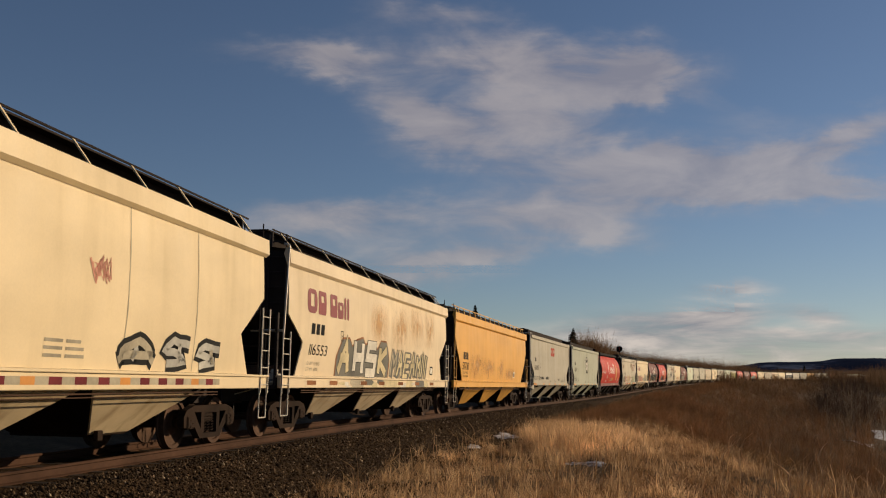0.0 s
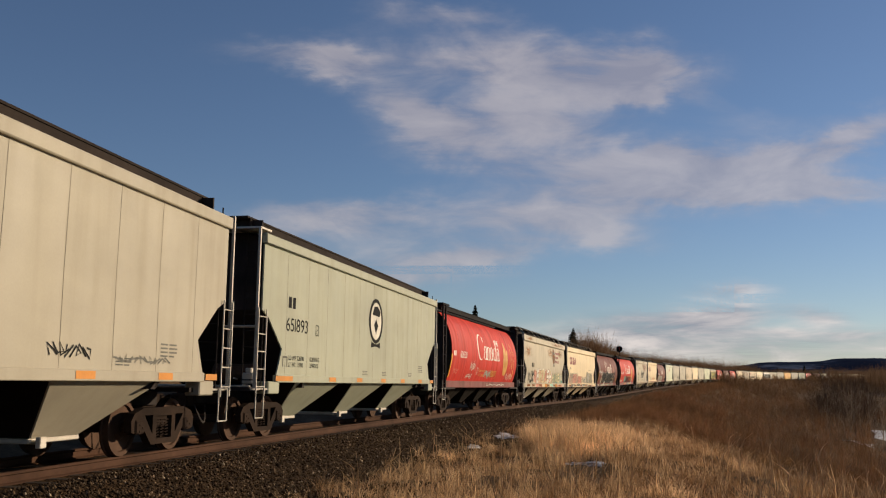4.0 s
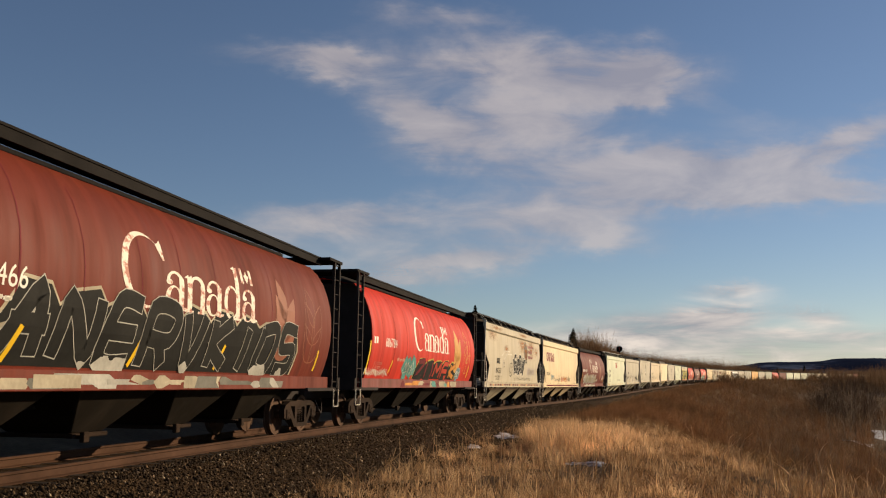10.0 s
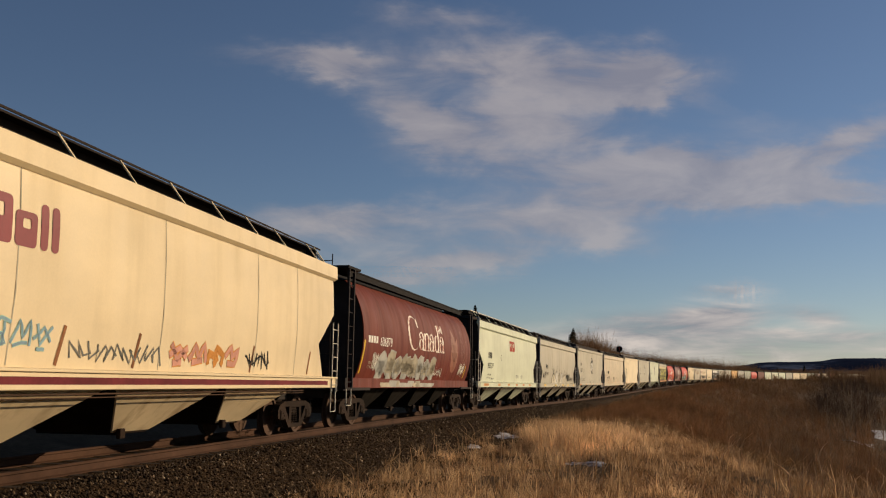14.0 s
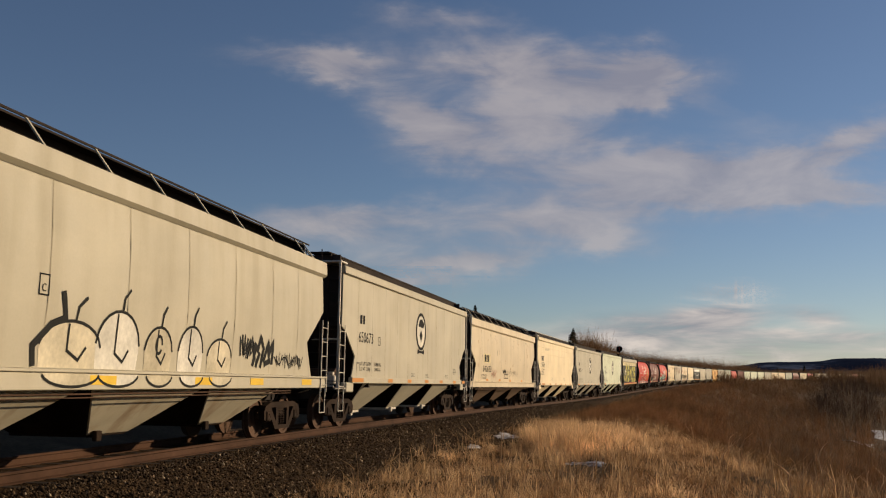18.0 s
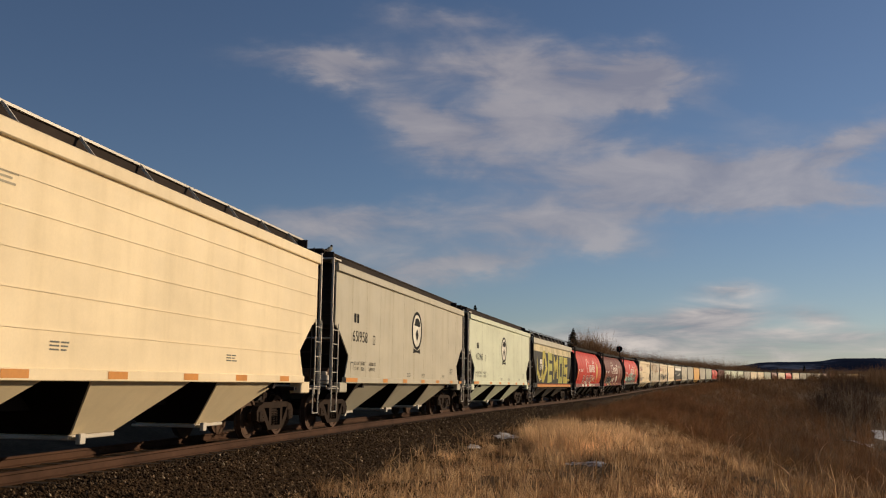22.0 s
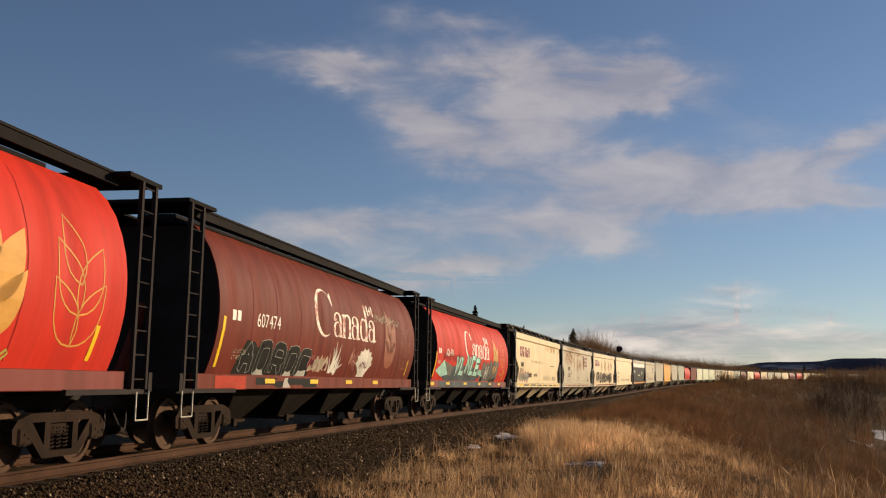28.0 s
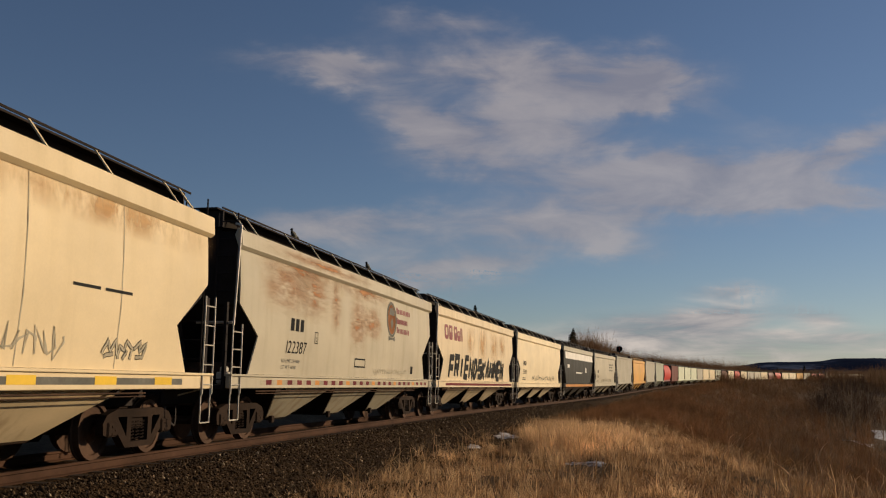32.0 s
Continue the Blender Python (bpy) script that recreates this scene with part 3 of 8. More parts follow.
            part("roof_post", bm, (body if colour != "slate" else MAT["galv"]) if sg < 0 else MAT["roof"], car)
        part("walkway_edge", boxed(-h + 0.35, h - 0.35, min(sg * top, sg * (top + 0.02)), max(sg * top, sg * (top + 0.02)), wz - 0.015, wz + 0.02), body if colour == "yellow" and sg < 0 else MAT["galv"] if colour == "mint" else MAT["roof"], car)
    # ends
    for sg in (-1, 1):
        e = sg * h
        bm = bmesh.new()
        outline = [(e - sg * 0.44, 4.2), (e - sg * 0.44, 2.74), (e - sg * 3.2, 1.1), (e - sg * 3.2, 1.02), (e - sg * 3.35, 1.02), (e - sg * 0.64, 2.85), (e - sg * 0.64, 4.2)]
        prism(bm, outline, -1.49, 1.49)
        bmesh.ops.recalc_face_normals(bm, faces=bm.faces[:])
        part("end_sheet", bm, MAT[end_mat], car)
        part("roof_bulkhead", boxed(min(e - sg * 0.5, e - sg * 0.55), max(e - sg * 0.5, e - sg * 0.55), -1.08, 1.08, 4.2, wz - 0.03), MAT["black"], car)
        part("end_platform", boxed(min(e, e - sg * 1.7), max(e, e - sg * 1.7), -1.46, 1.46, 1.08, 1.16), MAT[end_mat], car)
        for y in (-1.47, 1.41):
            part("corner_post", boxed(min(e - sg * 0.05, e - sg * 0.13), max(e - sg * 0.05, e - sg * 0.13), y, y + 0.06, 1.16, 2.75), MAT["black"], car)
        bm = bmesh.new()
        prism(bm, [(e - sg * 0.9, 1.16), (e - sg * 1.15, 1.16), (e - sg * 0.53, 2.8), (e - sg * 0.45, 2.8)], -0.2, 0.2)
        bmesh.ops.recalc_face_normals(bm, faces=bm.faces[:])
        part("end_brace", bm, MAT["black"], car)
        rail = MAT["yellow"] if colour == "yellow" else MAT["truck"] if colour == "slate" else MAT["galv"]
        part("side_ladder", ladder(e - sg * 0.08, e - sg * 0.50, -1.60, 1.0, 2.75 if sg > 0 else 2.35, 5 if sg > 0 else 4), rail, car)
        bm = ladder(0, 0.42, 0, 1.1, 4.55, 10)
        bmesh.ops.rotate(bm, verts=bm.verts[:], cent=(0, 0, 0), matrix=Matrix.Rotation(math.pi / 2, 3, "Z"))
        bmesh.ops.translate(bm, verts=bm.verts[:], vec=(e - sg * 0.36, -1.48, 0))
        part("end_ladder", bm, MAT["black"], car)
        if sg < 0:
            bm = bmesh.new()
            pts = [(e - sg * 0.09, -1.60, 2.3), (e - sg * 0.26, -1.60, 4.28), (e - sg * 0.40, -1.42, 4.34)]
            for a, b in zip(pts, pts[1:]):
                bar(bm, a, b, 0.024)
            part("corner_rail", bm, rail, car)
        bm = bmesh.new()
        bar(bm, (e - sg * 0.1, -1.58, 1.1), (e - sg * 0.1, -1.58, 0.5), 0.014)
        bar(bm, (e - sg * 0.5, -1.58, 1.1), (e - sg * 0.5, -1.58, 0.5), 0.014)
        bar(bm, (e - sg * 0.1, -1.58, 0.5), (e - sg * 0.5, -1.58, 0.5), 0.014)
        part("stirrup_step", bm, MAT["galv"], car)
        if sg < 0:
            end_gear(car, e)
            continue
        bm = bmesh.new()
        pts = [(e - sg * 0.3, -1.3, 4.25), (e - sg * 0.3, -0.9, wz + 0.02), (e - sg * 0.3, 0.9, wz + 0.02), (e - sg * 0.3, 1.3, 4.25)]
        for a, b in zip(pts, pts[1:]):
            bar(bm, a, b, 0.02)
        bar(bm, (e - sg * 0.3, -0.9, wz + 0.02), (e - sg * 1.2, -0.9, wz + 0.02), 0.02)
        part("grab_iron", bm, MAT["galv"], car)
    # discharge hoppers under the sill
    n = bays
    span = (2 * h - 5.4) / n
    for k in range(n):
        x0 = -h + 2.7 + span * k
        part("discharge_hopper", hopper_bay(x0 + 0.16, x0 + span - 0.16, x0 + span / 2 - 0.62, x0 + span / 2 + 0.62, 0.34 if colour == "yellow" else 0.38, 1.10, 1.42, 0.80 if colour == "yellow" else 0.66), [MAT[colour + "_dusty_dim"], MAT["under"]], car)
        part("outlet_gate", gate(x0 + span / 2 - 0.6, x0 + span / 2 + 0.6, 0.42), MAT["truck"], car)
    part("centre_sill", boxed(-h, h, -0.22, 0.22, 0.78, 1.08), MAT["black"], car)
    # brake pipe along the sill
    bm = bmesh.new()
    bar(bm, (-h + 1.5, -1.50, 1.04), (h - 2.4, -1.50, 1.04), 0.013)
    bar(bm, (-h + 1.5, -1.50, 0.99), (h - 2.4, -1.50, 0.99), 0.009)
    part("brake_pipe", bm, MAT["wheel"], car)
    end_frame(car, h + 0.05, end_mat)
    for x in (-h + 1.75, h - 1.75):
        add_truck(car, x)
    return car


def hopper_c(colour, half, label):
    """A cylindrical covered hopper with barrel sides and open ladder ends."""
    h = half + 1.70
    car = tagged(new("cylindrical_hopper_car"), label, "rail car", group="cars of the grain train")
    body = MAT[colour]
    ys = [(1.36, 1.36), (1.6, 1.45), (1.9, 1.535), (2.2, 1.59), (2.5, 1.61), (2.8, 1.60), (3.1, 1.56), (3.4, 1.48), (3.7, 1.36), (3.95, 1.20), (4.15, 1.0)]
    y_of = lerp_of(ys)
    inset = 1.70
    for sg in (-1, 1):
        bm = bmesh.new()
        band(bm, [z for z, _ in ys], lambda z: -h + inset, lambda z: h - inset, y_of, 0.03, sg, 12)
        part("barrel_side", bm, body, car)
        bm = bmesh.new()
        box(bm, -h + 1.2, h - 1.2, min(sg * 1.30, sg * 1.40), max(sg * 1.30, sg * 1.40), 1.08, 1.37, 0.012)
        part("side_sill", bm, MAT["red_sill"] if colour == "red" else body, car)
    bm = bmesh.new()
    for a, b in (((-1.02, 4.13), (0, 4.32)), ((0, 4.32), (1.02, 4.13))):
        v = [bm.verts.new((x, *q)) for x in (-h + inset, h - inset) for q in (a, b)]
        bm.faces.new((v[0], v[2], v[3], v[1]))
    bmesh.ops.solidify(bm, geom=bm.faces[:], thickness=0.02)
    part("roof", bm, body, car)
    for sg in (-1, 1):
        part("running_board", boxed(-h + 0.7, h - 0.7, min(sg * 0.55, sg * 1.22), max(sg * 0.55, sg * 1.22), 4.40, 4.44), MAT["tar"], car, "black steel roof walkway")
        part("walkway_fascia", boxed(-h + 1.4, h - 1.4, min(sg * 1.17, sg * 1.20), max(sg * 1.17, sg * 1.20), 4.24, 4.40), MAT["tar"], car)
    part("hatch_trough", boxed(-h + 2.1, h - 2.1, -0.40, 0.40, 4.26, 4.46, bevel=0.02), MAT["tar"], car)
    for sg in (-1, 1):
        e = sg * (h - 0.5)
        # barrel head, sloping in towards the gate
        bm = bmesh.new()
        face = [(sg2 * (y - 0.02), z) for sg2, seq in ((-1, ys), (1, ys[::-1])) for z, y in seq]
        a = [bm.verts.new((e - sg * (inset - 0.5 + 0.04), y, z)) for y, z in face]
        b = [bm.verts.new((e - sg * (inset - 0.5 + 0.10), y, z)) for y, z in face]
        bm.faces.new(a)
        bm.faces.new(b[::-1])
        for i in range(len(a)):
            j = (i + 1) % len(a)
            bm.faces.new((a[i], a[j], b[j], b[i]))
        bmesh.ops.recalc_face_normals(bm, faces=bm.faces[:])
        part("barrel_head", bm, MAT["black"], car)
        part("end_platform", boxed(min(e, e - sg * 2.4), max(e, e - sg * 2.4), -1.45, 1.45, 1.02, 1.10), MAT["black"], car)
        part("end_sill", boxed(min(e, e - sg * 0.12), max(e, e - sg * 0.12), -1.5, 1.5, 1.06, 1.36), MAT["black"], car)
        bm = bmesh.new()
        prism(bm, [(e - sg * 0.35, 1.1), (e - sg * 0.60, 1.1), (e - sg * 1.70, 3.3), (e - sg * 1.58, 3.3)], -0.06, 0.06)
        bmesh.ops.recalc_face_normals(bm, faces=bm.faces[:])
        part("end_brace", bm, body, car, "brace in the body colour")
        for y in (-1.46, 1.46):
            bm = bmesh.new()
            for x in (e - sg * 0.18, e - sg * 0.63):
                box(bm, x - 0.035, x + 0.035, y - 0.035, y + 0.035, 1.1, 4.36)
            for k in range(9):
                z = 1.25 + 0.38 * k
                bar(bm, (e - sg * 0.18, y, z), (e - sg * 0.63, y, z), 0.014)
            part("corner_ladder", bm, MAT["black"], car)
        part("end_canopy", boxed(min(e - sg * 0.02, e - sg * 1.1), max(e - sg * 0.02, e - sg * 1.1), -1.5, 1.5, 4.36, 4.43), MAT["tar"], car)
        bm = bmesh.new()
        bar(bm, (e - sg * 0.1, -1.5, 1.06), (e - sg * 0.1, -1.5, 0.62), 0.014)
        bar(bm, (e - sg * 0.5, -1.5, 1.06), (e - sg * 0.5, -1.5, 0.62), 0.014)
        bar(bm, (e - sg * 0.1, -1.5, 0.62), (e - sg * 0.5, -1.5, 0.62), 0.014)
        part("stirrup_step", bm, MAT["galv"], car)
    span = (2 * h - 6.6) / 4
    for k in range(4):
        x0 = -h + 3.3 + span * k
        # both slots near-black: the shade below the barrel is in the colour
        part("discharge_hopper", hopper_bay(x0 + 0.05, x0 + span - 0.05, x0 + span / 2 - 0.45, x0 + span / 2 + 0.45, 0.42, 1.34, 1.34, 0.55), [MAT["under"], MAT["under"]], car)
        part("outlet_gate", gate(x0 + span / 2 - 0.5, x0 + span / 2 + 0.5, 0.42), MAT["truck"], car)
    part("centre_sill", boxed(-h, h, -0.22, 0.22, 0.78, 1.02), MAT["black"], car)
    end_frame(car, h - 0.45, "black")
    for x in (-h + 2.35, h - 2.35):
        add_truck(car, x)
    return car


def hopper_n(colour, half, label):
    """A newer ribbed-seam hopper with a thin sill and deep discharge hoppers."""
    h = half + 0.12
    car = tagged(new("covered_hopper_car"), label, "rail car", group="cars of the grain train")
    body = MAT[colour]
    y_of = lerp_of([(1.38, 1.56), (4.12, 1.56)])
    cut = lerp_of([(1.38, 1.0), (1.48, 1.06), (1.95, 1.27), (2.57, 0.48), (2.72, 0.12), (4.12, 0.12)])
    zs = [1.38, 1.48, 1.7, 1.95, 2.3, 2.57, 2.72, 3.4, 4.12]
    for sg in (-1, 1):
        bm = bmesh.new()
        band(bm, zs, lambda z: -h + cut(z), lambda z: h - cut(z), y_of, 0.03, sg, 1)
        part("side_sheet", bm, body, car)
        for k in range(1, 12):
            x = -h + 0.12 + (2 * h - 0.24) * k / 12
            low = 1.38 if 1.3 < x + h < 2 * h - 1.3 else 2.5
            if sg < 0 and colour != "white":
                k2 = 0.03 * math.sin(5 * x)
                bm = bmesh.new()
                for za, zb, xa, xb in ((low, 2.7, x + k2, x), (2.7, 4.12, x, x + 0.4 * k2)):
                    bm.faces.new([bm.verts.new(v) for v in ((xa - 0.006, -1.562, za), (xa + 0.006, -1.562, za), (xb + 0.006, -1.562, zb), (xb - 0.006, -1.562, zb))])
                part("panel_seam", bm, MAT["seam"], car)
        if sg < 0 and colour == "white":
            for z in (1.86, 2.34, 2.82, 3.30, 3.72):
                part("panel_seam", boxed(-h + 1.3 if z < 2.5 else -h + 0.15, h - 1.3 if z < 2.5 else h - 0.15, -1.572, -1.56, z, z + 0.02), body, car)
        part("top_chord", boxed(-h + 0.08, h - 0.08, min(sg * 1.5, sg * 1.63), max(sg * 1.5, sg * 1.63), 4.12, 4.34, bevel=0.02), body, car)
        part("side_sill", boxed(-h + 1.0, h - 1.0, min(sg * 1.48, sg * 1.60), max(sg * 1.48, sg * 1.60), 1.22, 1.38, bevel=0.01), body, car)
    bm = bmesh.new()
    for a, b in (((-1.52, 4.33), (0, 4.52)), ((0, 4.52), (1.52, 4.33))):
        v = [bm.verts.new((x, *q)) for x in (-h + 0.1, h - 0.1) for q in (a, b)]
        bm.faces.new((v[0], v[2], v[3], v[1]))
    bmesh.ops.solidify(bm, geom=bm.faces[:], thickness=0.02)
    part("roof", bm, body, car)
    for sg in (-1, 1):
        part("running_board", boxed(-h + 0.1, h - 0.1, min(sg * 0.6, sg * 1.15), max(sg * 0.6, sg * 1.15), 4.68, 4.72), MAT["roof"], car, "dark steel roof walkway")
        part("trough_side", boxed(-h + 0.3, h - 0.3, min(sg * 1.10, sg * 1.13), max(sg * 1.10, sg * 1.13), 4.36, 4.68), MAT["roof"], car)
        if colour == "white":
            part("walkway_edge", boxed(-h + 0.1, h - 0.1, min(sg * 1.15, sg * 1.17), max(sg * 1.15, sg * 1.17), 4.69, 4.73), MAT["galv"], car)
            for k in range(-4, 5):
                bm = bmesh.new()
                bar(bm, (1.76 * k, sg * 1.46, 4.34), (1.76 * k, sg * 1.16, 4.70), 0.030, 4)
                part("roof_post", bm, MAT["galv"], car)
    for sg in (-1, 1):
        e = sg * (h + 0.20)
        bm = bmesh.new()
        outline = [(e - sg * 0.6, 4.28), (e - sg * 0.6, 2.74), (e - sg * 2.9, 1.25), (e - sg * 2.9, 1.1), (e - sg * 3.05, 1.1), (e - sg * 0.8, 2.85), (e - sg * 0.8, 4.28)]
        prism(bm, outline, -1.52, 1.52)
        bmesh.ops.recalc_face_normals(bm, faces=bm.faces[:])
        part("end_sheet", bm, MAT["black"], car)
        part("roof_bulkhead", boxed(min(e - sg * 0.6, e - sg * 0.65), max(e - sg * 0.6, e - sg * 0.65), -1.36, 1.36, 4.25, 4.67), MAT["black"], car)
        part("end_platform", boxed(min(e, e - sg * 1.5), max(e, e - sg * 1.5), -1.46, 1.46, 1.04, 1.12), MAT["black"], car)
        part("bolster_bracket", boxed(min(e - sg * 0.75, e - sg * 1.35), max(e - sg * 0.75, e - sg * 1.35), -1.58, -1.3, 0.98, 1.24, bevel=0.02), body, car)
        part("side_ladder", ladder(e - sg * 0.05, e - sg * 0.47, -1.60, 0.95, 2.75, 5), MAT["galv"], car)
        bm = ladder(0, 0.42, 0, 1.1, 4.5, 10)
        bmesh.ops.rotate(bm, verts=bm.verts[:], cent=(0, 0, 0), matrix=Matrix.Rotation(math.pi / 2, 3, "Z"))
        bmesh.ops.translate(bm, verts=bm.verts[:], vec=(e - sg * 0.5, -1.50, 0))
        part("end_ladder", bm, MAT["black"], car)
        part("corner_post", boxed(min(e - sg * 0.04, e - sg * 0.09), max(e - sg * 0.04, e - sg * 0.09), -1.58, -1.53, 1.1, 4.42), MAT["galv"], car)
        if sg < 0:
            end_gear(car, e)
            part("roof_edge", boxed(e + 0.04, e + 0.62, -1.58, 1.58, 4.40, 4.44), MAT["galv"], car)
        bm = bmesh.new()
        bar(bm, (e, -1.52, 1.08), (e - sg * 1.2, -1.56, 1.08), 0.02)
        bar(bm, (e - sg * 0.1, -1.58, 1.1), (e - sg * 0.1, -1.58, 0.5), 0.014)
        bar(bm, (e - sg * 0.5, -1.58, 1.1), (e - sg * 0.5, -1.58, 0.5), 0.014)
        bar(bm, (e - sg * 0.1, -1.58, 0.5), (e - sg * 0.5, -1.58, 0.5), 0.014)
        part("stirrup_step", bm, MAT["galv"], car)
    for xc in (-4.3, 0.0, 4.3):
        part("discharge_hopper", hopper_bay(xc - 1.60, xc + 1.60, xc - 0.62, xc + 0.62, 0.40, 1.24, 1.50, 0.62), [body, MAT["under"]], car)
        part("outlet_gate", gate(xc - 0.66, xc + 0.66, 0.40), MAT["galv"], car)
    part("centre_sill", boxed(-h, h, -0.22, 0.22, 0.78, 1.02), MAT["black"], car)
    end_frame(car, h + 0.25, "black")
    for x in (-h + 1.45, h - 1.45):
        add_truck(car, x)
    return car


# the train at the start of the clip: kind, paint, place along the line (m), half length of the side sheet
CARS = [
    ("S", "cream", 10.5), ("S", "cream_rust", 28.68), ("S", "yellow", 47.68), ("N", "grey", 66.55), ("N", "sage", 84.75),
    ("C", "red", 103.38), ("S", "tan", 121.95), ("S", "cream", 140.07), ("C", "maroon", 158.65), ("C", "red", 177.75),
    ("S", "tan", 196.46), ("S", "cream", 214.4), ("C", "maroon", 233.0), ("S", "mint", 251.2), ("S", "beige", 269.22),
    ("N", "beige", 287.2), ("S", "cream_old", 305.53), ("N", "white", 323.85), ("N", "beige", 341.65), ("N", "mint", 359.43),
    ("S", "slate", 377.4), ("C", "red", 397.0), ("C", "maroon", 415.73), ("C", "red", 434.55), ("S", "cream", 453.2),
    ("S", "tan", 471.4), ("S", "cream_rust", 489.4), ("S", "white", 507.6), ("S", "slate", 525.9), ("S", "tan", 544.1),
    ("N", "grey", 562.2), ("S", "yellow", 580.3), ("N", "grey", 598.4), ("N", "sage", 616.6), ("C", "red", 634.8),
]
HALF = {"S": 8.33, "C": 7.65, "N": 8.15}
BUILD = {"S": hopper_s, "C": hopper_c, "N": hopper_n}
TRAIN = []
LONG = {2: 8.9, 6: 8.2, 10: 8.25, 14: 8.2, 16: 8.80}      # cars off the usual length
for i, (kind, colour, s) in enumerate(CARS):
    half = LONG.get(i, HALF[kind])
    TRAIN.append((BUILD[kind](colour, half, MAT[colour].name.replace("_", " ") + " hopper car rolling in the grain train"), s))
# ---------------------------------------------------------------- lettering and spray paint on the cars
for key, rgb in (("g_white", (0.72, 0.68, 0.58)), ("g_black", (0.02, 0.02, 0.018)), ("g_grey", (0.17, 0.165, 0.14)), ("g_silver", (0.42, 0.41, 0.36)), ("g_pink", (0.62, 0.30, 0.22)), ("g_teal", (0.10, 0.30, 0.27)), ("g_aqua", (0.36, 0.62, 0.52)),
                 ("g_slate", (0.085, 0.105, 0.11)), ("g_red", (0.45, 0.06, 0.035)), ("g_yellow", (0.52, 0.44, 0.10)), ("g_orange", (0.62, 0.26, 0.06)), ("g_green", (0.20, 0.34, 0.20)), ("g_maroon", (0.16, 0.025, 0.03)), ("g_lilac", (0.42, 0.36, 0.45)), ("g_ghost", (0.42, 0.37, 0.27)), ("g_blue", (0.24, 0.36, 0.42)), ("g_bone", (0.62, 0.55, 0.40)), ("g_yellow_green", (0.42, 0.40, 0.12)), ("g_cream", (0.66, 0.56, 0.34))):
    MAT[key] = simple({"g_white": "white"}.get(key, key[2:]) + "_spray_paint", rgb, 0.7, 0, 0.3, 5.0, 0.0)
MAT["rust"] = simple("brown_rust_stain", (0.30, 0.13, 0.06), 0.9, 0, 0.45, 3.0, 0.0)


